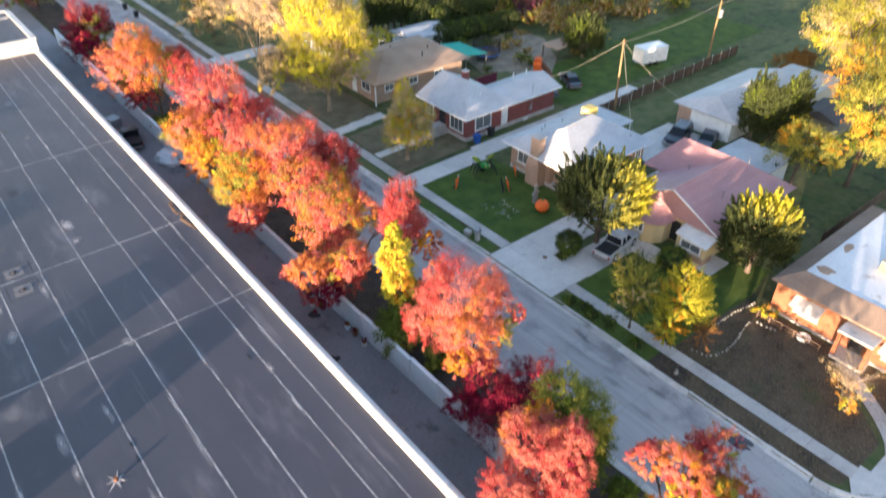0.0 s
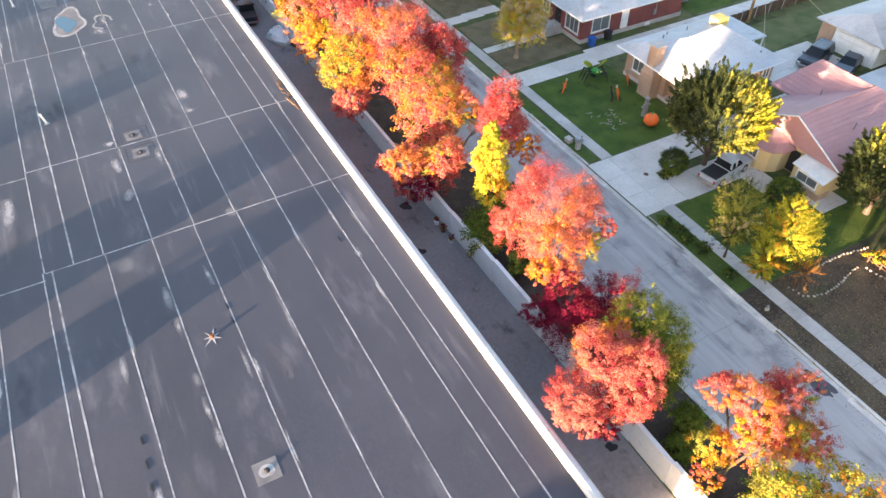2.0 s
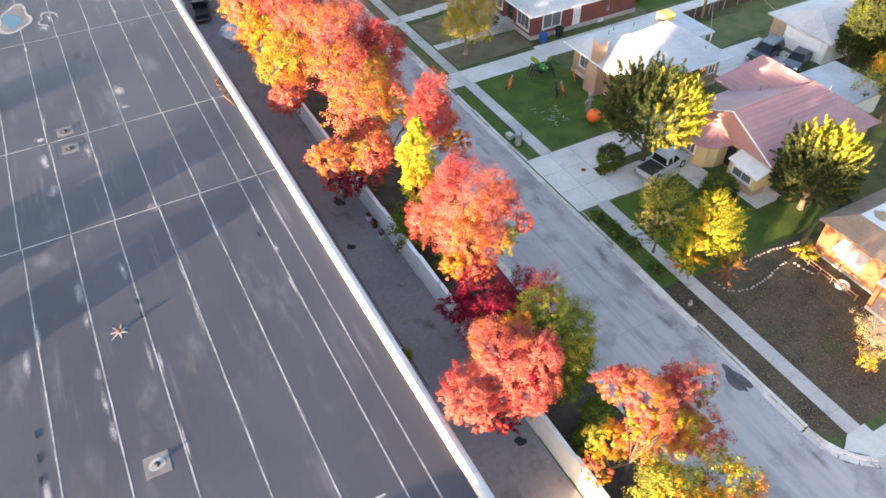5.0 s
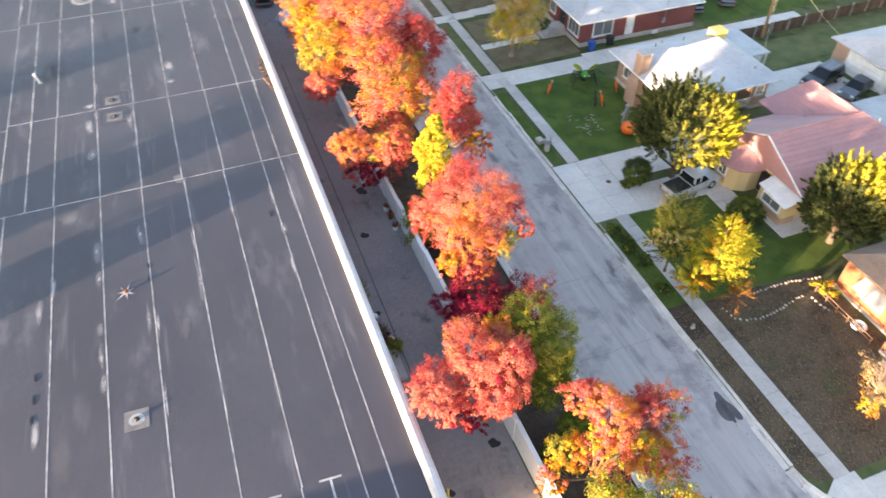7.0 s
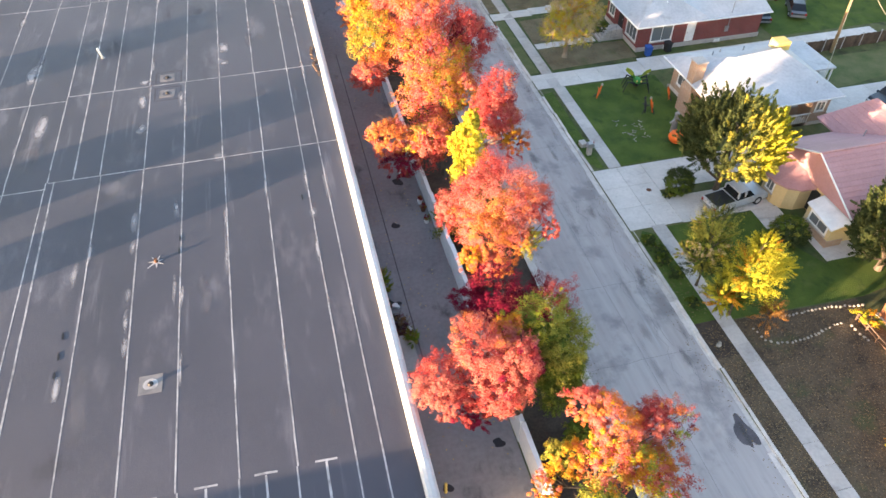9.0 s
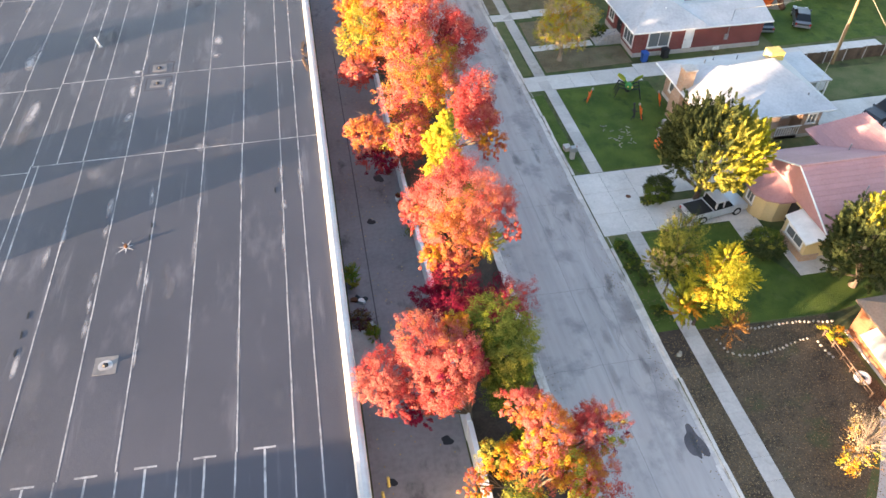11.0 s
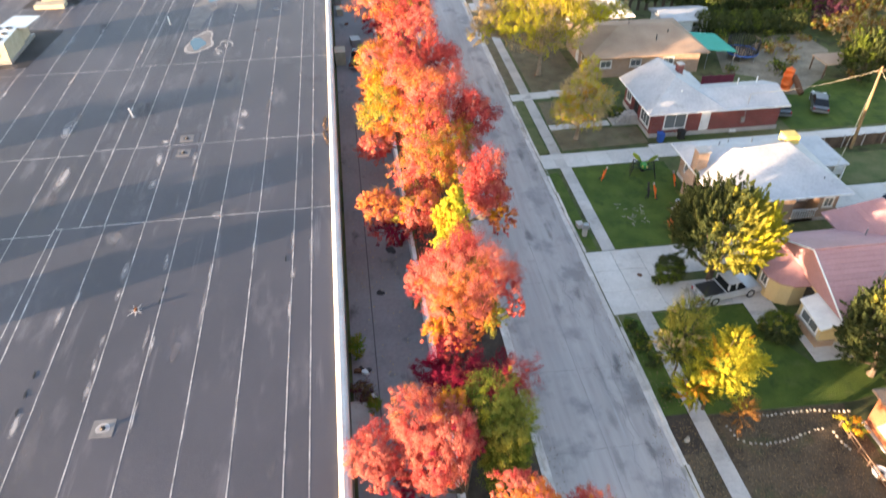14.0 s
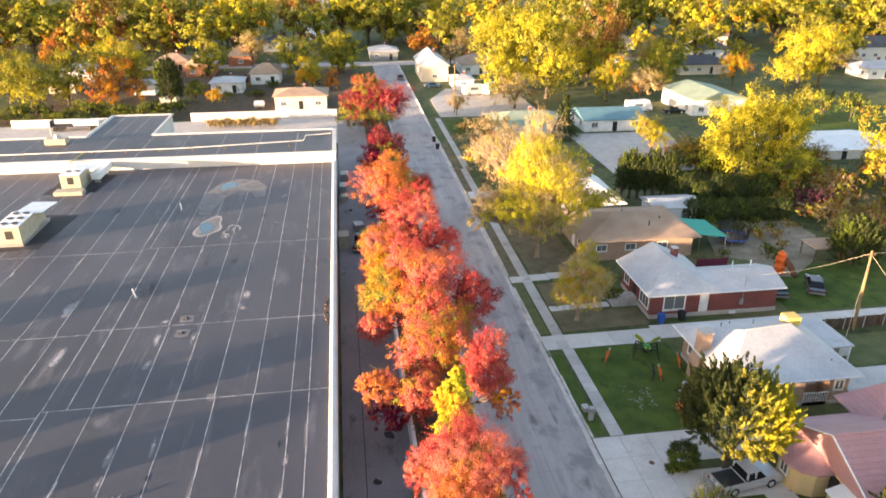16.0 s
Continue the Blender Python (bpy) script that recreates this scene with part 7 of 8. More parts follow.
for (xa, ya), (xb, yb) in list(zip(ROCKS, ROCKS[1:])) + [((40.8, 18.5), (44.4, 18.45)), ((44.4, 18.45), (47.2, 18.0)), ((44.9, 16.6), (45.2, 14.9))]:
    n = max(2, int(math.hypot(xb - xa, yb - ya) / 0.3))
    for k in range(n):
        t = k / n
        ob = part("stone", Shape().ball(0, 0, 0.08, random.uniform(0.08, 0.14), random.uniform(0.07, 0.11), random.uniform(0.06, 0.10), 7, 5, 0.1), STONE, bd)
        ob.location = (xa + (xb - xa) * t + random.uniform(-0.05, 0.05), ya + (yb - ya) * t + random.uniform(-0.05, 0.05), 0)
        ob.rotation_euler.z = random.uniform(0, 3)
rk = root("garden_ornament", 35.3, 17.3, 0.116, "small pale stone ornament on the bare verge", "ornament")
part("base", Shape().ball(0, 0, 0.15, 0.2, 0.16, 0.16, 8, 6), STONE, rk)
part("top", Shape().ball(0.02, 0.02, 0.38, 0.12, 0.11, 0.13, 8, 6), STONE, rk)
mb = root("mailbox", 35.25, 39.0, 0.11, "grey mailbox on a concrete post by the kerb", "mailbox")
part("post", Shape().box(-0.18, 0.18, -0.18, 0.18, 0, 0.8), CONCRETE, mb)
part("box", Shape().side([(-0.3, 0.8), (-0.3, 1.1), (-0.18, 1.22), (0.18, 1.22), (0.3, 1.1), (0.3, 0.8)], -0.22, 0.22), GREY_METAL, mb)
part("flag", Shape().box(0.3, 0.33, -0.02, 0.12, 1.0, 1.25), L_RED_PLASTIC, mb)
crate(35.2, 40.3, 0.5, 0.6, 0.35, CONCRETE, "low concrete utility box on the verge", "utility box", 5, 0.11)
b = root("wheelie_bin", 48.0, 53.6, 0.12, "blue wheeled rubbish bin beside the red house", "wheelie bin")
part("body", Shape().add([(-0.24, -0.28, 0), (0.24, -0.28, 0), (0.24, 0.28, 0), (-0.24, 0.28, 0), (-0.3, -0.36, 0.95), (0.3, -0.36, 0.95), (0.3, 0.36, 0.95), (-0.3, 0.36, 0.95)], [(3, 2, 1, 0), (4, 5, 6, 7), (0, 1, 5, 4), (1, 2, 6, 5), (2, 3, 7, 6), (3, 0, 4, 7)]), BLUE_PLASTIC, b)
part("lid", Shape().box(-0.33, 0.33, -0.39, 0.4, 0.95, 1.03), BLUE_PLASTIC, b)
for y in (-0.25, 0.25):
    part("wheel", Shape().tube([(0.28, y - 0.04, 0.12), (0.28, y + 0.04, 0.12)], [0.12, 0.12], 10), RUBBER, b)
b2 = copy_thing(b, pose(50.4, 53.9, 0.12, 0, 0, 8))
tagged(b2, "dark wheeled rubbish bin beside the white door", "wheelie bin")
for o in b2.children:
    if o.name.split(".")[0] in ("body", "lid"):
        o.data = o.data.copy()
        o.data.materials[0] = DARK
for i, (x, y) in enumerate(((33.7, 129.5), (33.7, 124.0))):
    o = copy_thing(b2, pose(x, y, 0.0, 0, 0, 90))
    tagged(o, "dark wheeled rubbish bin standing at the kerb", "wheelie bin")
pk = root("inflatable_pumpkin", 43.4, 38.75, 0.11, "big orange inflatable pumpkin on the lawn", "lawn decoration")
part("pumpkin", Shape().ball(0, 0, 0.62, 0.72, 0.72, 0.62, 20, 9, 0.07), ORANGE_CLOTH, pk, smooth=True)
part("stalk", Shape().tube([(0, 0, 1.2), (0.05, 0, 1.45)], [0.1, 0.06], 6), GREEN_CLOTH, pk)
dm = Shape().tube([(0, 0, 0), (0, 0, 0.9), (0, 0, 1.6)], [0.3, 0.24, 0.2], 8).ball(0, 0, 1.85, 0.24, 0.24, 0.27, 8, 6).tube([(-0.5, 0, 1.0), (0, 0, 1.4), (0.5, 0, 1.1)], [0.1, 0.13, 0.1], 6)
o = part("lawn_figure", dm, GREY_METAL)
o.location = (44.0, 40.3, 0.11)
tagged(o, "plain grey standing lawn decoration behind a pumpkin", "lawn decoration")
gh = root("lawn_insect", 43.9, 47.9, 0.11, "giant black and green winged insect lawn decoration", "lawn decoration", -20)
part("body", Shape().tube([(0, 0.8, 0.5), (0, 0.4, 0.75), (0, -0.2, 1.0), (0, -0.7, 1.2)], [0.1, 0.34, 0.36, 0.2], 10), GREEN_CLOTH, gh)
part("head", Shape().ball(0, -0.95, 1.35, 0.27, 0.26, 0.25, 10, 7), GREEN_CLOTH, gh)
part("belly", Shape().ball(0, 0.45, 0.45, 0.36, 0.75, 0.28, 10, 7), DARK, gh, "black underside")
for sx in (-1, 1):
    part("eye", Shape().ball(sx * 0.2, -1.12, 1.45, 0.09, 0.09, 0.1, 7, 5), YELLOW_PAINT, gh)
    for k in range(3):
        part("leg", Shape().tube([(sx * 0.25, -0.5 + 0.5 * k, 0.85), (sx * 0.95, -0.7 + 0.65 * k, 1.1), (sx * 1.25, -0.8 + 0.75 * k, 0)], [0.09, 0.08, 0.04], 6), DARK, gh)
    for z0, m_, reach in ((1.15, LIME_CLOTH, 1.15), (0.95, GREEN_CLOTH, 0.8)):
        rim = [(sx * 0.15, 0.1, z0), (sx * reach * 0.6, 0.0, z0 + 0.85), (sx * reach, 0.15, z0 + 1.0), (sx * reach * 1.05, 0.35, z0 + 0.6), (sx * reach * 0.7, 0.45, z0 + 0.15)]
        part("wing", Shape().add(rim + [(x, y + 0.05, z) for x, y, z in rim], [(0, 1, 2, 3, 4), (9, 8, 7, 6, 5)] + [(k, 5 + k, 5 + (k + 1) % 5, (k + 1) % 5) for k in range(5)]), m_, gh)
for i, (x, y, l, m, tx, tu) in enumerate(((39.5, 47.2, 1.3, ORANGE_CLOTH, "orange stick-like lawn decoration", 0), (43.6, 43.6, 1.5, ORANGE_CLOTH, "orange leaning lawn decoration", 150), (42.9, 43.7, 1.3, DARK, "dark spiky lawn decoration on grass", 80), (46.2, 45.3, 1.5, ORANGE_CLOTH, "orange leaning lawn decoration", 160))):
    d = root("lawn_decoration", x, y, 0.11, tx + " planted in the grass" if i < 2 else tx, "lawn decoration", tu, group="lawn decorations")
    part("stake", Shape().tube([(0, 0, 0), (0.08, 0, l * 0.3), (0.2, 0.04, l * 0.6), (0.4, 0.1, l)], [0.05, 0.09, 0.13, 0.05], 8), m, d)
    part("head", Shape().ball(0.42, 0.1, l + 0.08, 0.12, 0.12, 0.15, 8, 6), STONE if m is ORANGE_CLOTH else m, d)
    part("arm", Shape().tube([(0.1, -0.35, l * 0.6), (0.14, 0, l * 0.58), (0.2, 0.35, l * 0.75)], [0.035, 0.07, 0.035], 6), m, d)
    part("leg", Shape().tube([(0.06, 0, l * 0.35), (-0.1, 0.25, 0.2), (-0.2, 0.3, 0)], [0.06, 0.05, 0.03], 6), DARK, d)
for k in range(22):
    rr2 = random.Random(400 + k)
    d = part("bone_prop", Shape().tube([(-0.14, 0, 0.03), (0.14, 0, 0.03)], [0.03, 0.03], 5).ball(-0.15, 0, 0.04, 0.05, 0.07, 0.04, 6, 4).ball(0.15, 0, 0.04, 0.05, 0.07, 0.04, 6, 4), STONE)
    d.matrix_basis = pose(rr2.uniform(39.4, 42.0), rr2.uniform(39.8, 43.2), 0.115, 0, 0, rr2.uniform(0, 180))
    tagged(d, "pale plastic bone prop lying on the lawn", "lawn decoration", "bone props")
wb = root("storage_trailer", 83.6, 56.8, 0.1, "white box trailer on the back lawn", "trailer", -12)
part("box", Shape().box(-2.2, 2.2, -1.1, 1.1, 0.5, 2.6), WHITE, wb)
for x in (-0.8, 0.4):
    for y in (-1.0, 1.0):
        part("wheel", Shape().tube([(x, y - 0.1, 0.35), (x, y + 0.1, 0.35)], [0.35, 0.35], 12), RUBBER, wb)
part("drawbar", Shape().box(2.2, 3.4, -0.06, 0.06, 0.5, 0.62), GREY_METAL, wb)
sg = root("garden_shelter", 75.4, 66.8, 0, "low brown wooden shelter roof in a yard", "shelter")
part("roof", Shape().box(-2, 2, -1.6, 1.6, 1.9, 2.05), BROWN_ROOF, sg)
for x in (-1.8, 1.8):
    for y in (-1.4, 1.4):
        part("post", Shape().box(x - 0.07, x + 0.07, y - 0.07, y + 0.07, 0, 1.9), FENCE, sg)

# back yard of the red house
sheet("bare_yard", [(66.2, 62.4), (68.4, 61.8), (74.5, 66.2), (79.4, 73.5), (79, 79), (74, 79.2), (68.6, 75.5), (64.4, 75.2), (62.4, 69.0), (65.6, 67.2)], DIRT, "pale trodden dirt and gravel yard", 0.115)
sl = root("play_slide", 67.6, 63.4, 0.1, "tall orange-red plastic play slide in the yard", "slide")
part("tower", Shape().tube([(0, 0, 0), (0.05, 0, 0.8), (0.0, 0.05, 1.8), (0, 0, 2.5), (0, 0, 2.8)], [0.62, 0.7, 0.68, 0.55, 0.2], 12), ORANGE_CLOTH, sl)
part("chute", Shape().tube([(0.3, -0.3, 1.9), (0.7, -0.9, 1.2), (0.9, -1.5, 0.45), (1.0, -1.9, 0.25)], [0.34, 0.36, 0.36, 0.3], 10), RUST, sl, "dark rust-brown chute")
mf = root("board_fence", 0, 0, 0, "low maroon board fence behind the red brick wing", "fence")
for k in range(10):
    part("board", Shape().box(57.9 + 0.4 * k, 58.27 + 0.4 * k, 65.42, 65.46, 0.1, 1.45 + 0.02 * (k % 3)), MAROON, mf)
for x in (57.9, 59.9, 61.9):
    part("post", Shape().box(x - 0.05, x + 0.05, 65.46, 65.56, 0.05, 1.5), MAROON, mf)

# dark stains along the gutter and in the traffic lane
GUTTER = Shape().add([(1.6 * math.cos(a * math.pi / 8), 1.6 * math.sin(a * math.pi / 8), 0) for a in range(16)], [tuple(range(16))]).mesh("gutter_stain", TAR)
rr = random.Random(88)
marks = []
for k in range(160):
    y = rr.uniform(15, 44) if k % 3 else rr.uniform(5, 75)
    lane = k % 4 == 0
    x = rr.uniform(30.4, 32.2) if lane else rr.uniform(32.3, 33.75)
    a, b = (rr.uniform(0.2, 0.5), rr.uniform(1.4, 3.6)) if lane else (rr.uniform(0.25, 0.6), rr.uniform(1.0, 3.0))
    if len(marks) > 26 or sum(abs(x - q[0]) < 1.6 * (a + q[2]) and abs(y - q[1]) < 1.6 * (b + q[3]) for q in marks) > 1:
        continue
    marks.append((x, y, a, b))
    ob = part("stain", GUTTER, None, road, "dark tyre-worn stain in the lane" if lane else "dark damp stain along the gutter")
    ob.location, ob.scale = (x, y, 0.009 + 0.0002 * len(marks)), (a, b, 1)


# ---- the neighbourhood beyond ----
def plain_house(x0, x1, y0, y1, eave, top, wall_mat, roof_mat, label, along="x", gable=False, chim=True):
    h = root("house", 0, 0, -0.06, label, "house", group="houses beyond the street")
    part("wall", Shape().box(x0, x1, y0, y1, 0, eave), wall_mat, h)
    s = Shape()
    o = 0.5
    xm, ym = (x0 + x1) / 2, (y0 + y1) / 2
    k = 0 if gable else min(x1 - x0, y1 - y0) * 0.45
    rd = (x0 - o + k, ym, x1 + o - k, ym, top) if along == "x" else (xm, y0 - o + k, xm, y1 + o - k, top)
    hip(s, x0 - o, x1 + o, y0 - o, y1 + o, eave + 0.12, rd)
    part("roof", s, roof_mat, h)
    if gable and along == "y":
        part("gable", Shape().add([(x0, y0 + 0.02, eave), (x1, y0 + 0.02, eave), (xm, y0 + 0.02, top - 0.25), (x0, y0 + 0.3, eave), (x1, y0 + 0.3, eave), (xm, y0 + 0.3, top - 0.25)], [(0, 1, 2), (5, 4, 3), (0, 2, 5, 3), (1, 4, 5, 2)]), wall_mat, h)
    if gable and along == "x":
        for a in (x0 + 0.02, x1 - 0.27):
            part("gable", Shape().add([(a, y0, eave), (a, y1, eave), (a, ym, top - 0.2), (a + 0.25, y0, eave), (a + 0.25, y1, eave), (a + 0.25, ym, top - 0.2)], [(2, 1, 0), (3, 4, 5), (3, 5, 2, 0), (2, 5, 4, 1)]), wall_mat, h)
    n = max(1, int((x1 - x0) / 4))
    for i in range(n):
        u = x0 + (x1 - x0) * (i + 0.5) / n
        if i == n // 2 and n > 1:
            door(h, "S", y0, u - 0.5, u + 0.5, 0.2, 2.2, DARK)
        else:
            window(h, "S", y0, u - 0.8, u + 0.8, 1.0, 2.2)
        if eave > 4.5:
            window(h, "S", y0, u - 0.7, u + 0.7, eave - 1.7, eave - 0.5)
    m = max(1, int((y1 - y0) / 5))
    for i in range(m):
        u = y0 + (y1 - y0) * (i + 0.5) / m
        window(h, "W", x0, u - 0.7, u + 0.7, 1.0, 2.2)
    if chim:
        chimney(h, xm + 0.8, ym + 0.6, 0.6, 0.6, eave, top + 0.6, RED_BRICK)
    return h


for a in ((25.7, 35.2, 236, 246, 3.0, 4.6, GREY_METAL, WHITE_ROOF, "small grey house with a white roof at the street's end"),
          (52, 64, 205, 216, 3.2, 5.6, WHITE, BROWN_ROOF, "white house with a brown roof among trees"),
          (46, 51.5, 182, 190, 2.6, 3.6, WHITE, WHITE_ROOF, "small white garage with a pale roof"),
          (66.2, 79.6, 132.4, 142.5, 2.6, 4.3, WHITE, BLUE_ROOF, "white cottage with a teal blue metal roof", "x", True, False),
          (46.8, 62.0, 130.6, 141, 2.6, 4.4, WHITE, GREEN_ROOF, "white house with a faded green roof"),
          (-0.2, 12.0, 162.5, 172, 3.3, 4.6, CREAM, BROWN_ROOF, "cream building with a low brown roof behind the wall"),
          (-9.5, -1.5, 197, 206, 3.0, 5.4, WHITE, BROWN_ROOF, "white cottage with a red-brown roof"),
          (-18.5, -10.5, 185, 193, 2.8, 4.0, WHITE, WHITE_ROOF, "small white house with a pale roof"),
          (-41, -31, 222, 232, 3.0, 5.0, TAN_BRICK, BROWN_ROOF, "tan brick house with a brown roof"),
          (-29.0, -25.0, 173, 177, 2.2, 3.2, CREAM, DARK_ROOF, "small weathered shed beside a conifer"),
          (-84, -68, 205, 218, 3.0, 5.2, CREAM, DARK_ROOF, "cream house with a blue-grey roof"),
          (-64, -52, 207, 222, 3.0, 4.4, WHITE, WHITE_ROOF, "white house with a pale roof"),
          (-61, -54.5, 191, 197, 2.4, 3.6, CREAM, DARK_ROOF, "small dark-roofed house by trees"),
          (-38.5, -33.0, 186, 191, 2.6, 3.8, WHITE, WHITE_ROOF, "white shed with a pale roof"),
          (192, 210, 216, 228, 4.2, 7.2, WHITE, DARK_ROOF, "white house with a black roof"),
          (150, 166, 256, 268, 4.0, 8.0, CREAM, BROWN_ROOF, "large cream house with a brown roof"),
          (204, 222, 262, 274, 3.2, 5.6, WHITE, GREEN_ROOF, "pale house with a grey-green roof"),
          (118, 134, 196, 206, 3.0, 5.2, CREAM, DARK_ROOF, "cream house with a dark roof"),
          (96, 108, 217, 228, 3.0, 5.0, TAN_BRICK, DARK_ROOF, "tan house with a dark roof"),
          (138, 150, 225, 236, 3.2, 6.0, WHITE, DARK_ROOF, "white house with a dark roof"),
          (112, 126, 250, 262, 3.2, 5.6, CREAM, BROWN_ROOF, "cream house with a brown roof among trees"),
          (-70, -58, 262, 274, 3.2, 5.6, CREAM, BROWN_ROOF, "cream house with a brown roof among trees"),
          (-12, -2, 262, 272, 3.2, 5.6, WHITE, DARK_ROOF, "white house with a dark roof among trees"),
          (170, 182, 182, 192, 3.0, 4.8, WHITE, WHITE_ROOF, "white house with a pale roof")):
    plain_house(*a)
plain_house(38.6, 46.4, 195, 213, 4.4, 7.4, CREAM, WHITE_ROOF, "cream two-storey house with a pale gable roof", "y", True)
plain_house(-30, -22, 212, 222, 3.2, 6.4, ORANGE_BRICK, BROWN_ROOF, "orange brick cottage with a steep gable", "y", True)
plain_house(-20, -12.5, 230, 240, 3.2, 6.4, ORANGE_BRICK, DARK_ROOF, "brick cottage with a steep gable", "y", True)
plain_house(95.8, 109, 143.5, 160, 3.8, 5.4, WHITE, GREEN_ROOF, "white workshop with a grey-green gable roof", "y", True, False)
plain_house(97, 118, 106.5, 119.5, 1.9, 3.0, WHITE, SUNLIT_WHITE_ROOF, "long low white-roofed shed", "x", True, False)
plain_house(-110, -96, 180, 192, 3.2, 5.6, WHITE, DARK_ROOF, "white house with a dark roof among trees")
h = root("house", 0, 0, 0.1, "cream house with a bright white roof behind the yellow tree", "house")
part("wall", Shape().box(45.6, 54.6, 82.4, 93.4, 0, 2.8), CREAM, h)
s = Shape()
hip(s, 45.0, 55.2, 81.6, 94.0, 2.9, (50.1, 85.8, 50.1, 92.0, 5.9))
part("roof", s, SUNLIT_WHITE_ROOF, h)
chimney(h, 51.6, 88.4, 0.6, 0.6, 4.0, 6.2, RED_BRICK)
for u in (84.2, 88.6):
    window(h, "W", 45.6, u, u + 1.6, 1.0, 2.2)
window(h, "S", 82.4, 51.5, 53.1, 1.0, 2.2)
slabs("driveway", "pale concrete driveway under bare trees", 34.9, 45, 94.5, 97.8, 3, 1)
pw = root("perimeter_wall", 0, 0, 0, "long white wall behind the loading yard", "wall", kind="structure")
for k in range(10):
    part("panel", Shape().box(-55 + 3 * k, -52.03 + 3 * k, 152.2, 152.5, -0.05, 1.7), WHITE_WALL, pw)
for k in range(12):
    part("panel", Shape().box(-18 + 2.7 * k, -15.33 + 2.7 * k, 153.6, 153.9, -0.05, 1.9), WHITE_WALL, pw)
setting("loading_yard", Shape().box(-60, 14.4, 131.5, 153.6, -0.06, 0.004), CONCRETE, "pale concrete loading yard", "yard")
far_road = setting("far_road", Shape().prism([(1, 290), (9, 290), (11, 620), (-1, 620)], -0.1, 0.0), CONCRETE, "pale distant street", "road")

# trees beyond
PROTO = {}


def proto(key, mats, weights, r, h, n, size, seed, shape="round", label="", up=0.0, spread=0.27):
    rg = random.Random(seed)
    if shape == "cone":
        bl = [(0, 0, h * (0.12 + 0.15 * k), r * (1 - 0.16 * k), h * 0.13, n // 6, weights) for k in range(6)]
    elif shape == "column":
        bl = [(0, 0, h * 0.5, r, h * 0.5, n, weights)]
    else:
        bl = []
        for k in range(8):
            a = k * 2.4
            d = r * (0.1 + 0.5 * (k / 7)) * rg.uniform(0.8, 1.2)
            bl.append((d * math.cos(a), d * math.sin(a), h * rg.uniform(0.34, 0.84) - 0.12 * d, r * rg.uniform(0.54, 0.74), h * rg.uniform(0.24, 0.35), n // 8, weights))
    PROTO[key] = (limbs(bl, 0.02 * h + 0.05, h * 0.2, seed, 0 if h < 5 else 1).mesh("trunk", BARK), foliage("crown", bl, size, mats, seed, spread, up, per=40 if spread > 0.1 else 10), r, h, label)


Y, G, O, N, B, T, K = L_YELLOW, L_GOLD, L_OLIVE, L_GREEN, L_BROWN, L_TAN, L_DARK
for far in (0, 1):
    n, z, e = (7000, 0.28, "") if not far else (2800, 0.5, "_far")
    proto("yellow" + e, [Y, G, O], (5, 1, 3), 5, 11, n, z, 501 + 40 * far, label="tall bright yellow autumn tree")
    proto("yellow2" + e, [Y, O, N], (3, 6, 1), 5, 11, n, z, 502 + 40 * far, label="broad yellow-green autumn shade tree")
    proto("olive" + e, [O, N, Y], (6, 3, 2), 5, 11, n, z, 503 + 40 * far, label="broad olive green tree turning yellow")
    proto("orange" + e, [B, L_ORANGE, G], (5, 3, 3), 5, 9, n, z, 504 + 40 * far, label="round orange-brown autumn shade tree")
    proto("gold" + e, [G, Y, L_ORANGE], (5, 4, 1), 5, 9, n, z, 505 + 40 * far, label="round golden autumn shade tree")
    proto("tan" + e, [T, O, B], (6, 1, 1), 5, 9, int(n * 0.7), z * 0.85, 506 + 40 * far, label="half-bare pale tan leafed tree")
    proto("brown" + e, [B, O, T], (5, 4, 1), 5, 11, n, z, 507 + 40 * far, label="tall brown and olive autumn tree")
proto("yellow_large", [L_LEMON, Y, O], (3, 4, 3), 5, 11, 17000, 0.23, 590, label="tall broad bright yellow autumn tree")
proto("conifer", [K, N], (6, 1), 4, 11, 6000, 0.42, 508, "cone", label="dark green conical conifer tree", up=1.0)
proto("bush", [N, O, K], (4, 2, 3), 3, 4, 1300, 0.3, 510, label="rounded dark green leafy bush")
proto("crimson", [L_PLUM], (1,), 3, 4, 1250, 0.34, 511, label="rounded dark crimson bush")
proto("drybush", [T, O, B], (3, 2, 3), 3, 3, 1100, 0.3, 512, label="straggly dry tan bush")
proto("hedge", [K, N], (6, 1), 3, 4, 4200, 0.24, 513, "column", label="dense dark green hedge bush", spread=0.09)
COUNT = [0]
LOW_ONES = ("bush", "drybush", "crimson", "hedge")


def plant(key, x, y, h, r, group="trees beyond"):
    tr, cr, r0, h0, label = PROTO[key]
    COUNT[0] += 1
    t = root("bush" if key in LOW_ONES else "tree", 0, 0, 0, label, "bush" if key in LOW_ONES else "tree", group=group)
    t.matrix_basis = pose(x, y, -0.05, 0, 0, (COUNT[0] * 67) % 360) @ Matrix.Diagonal((r / r0, r / r0, h / h0, 1))
    part("trunk", tr, None, t)
    part("crown", cr, None, t)


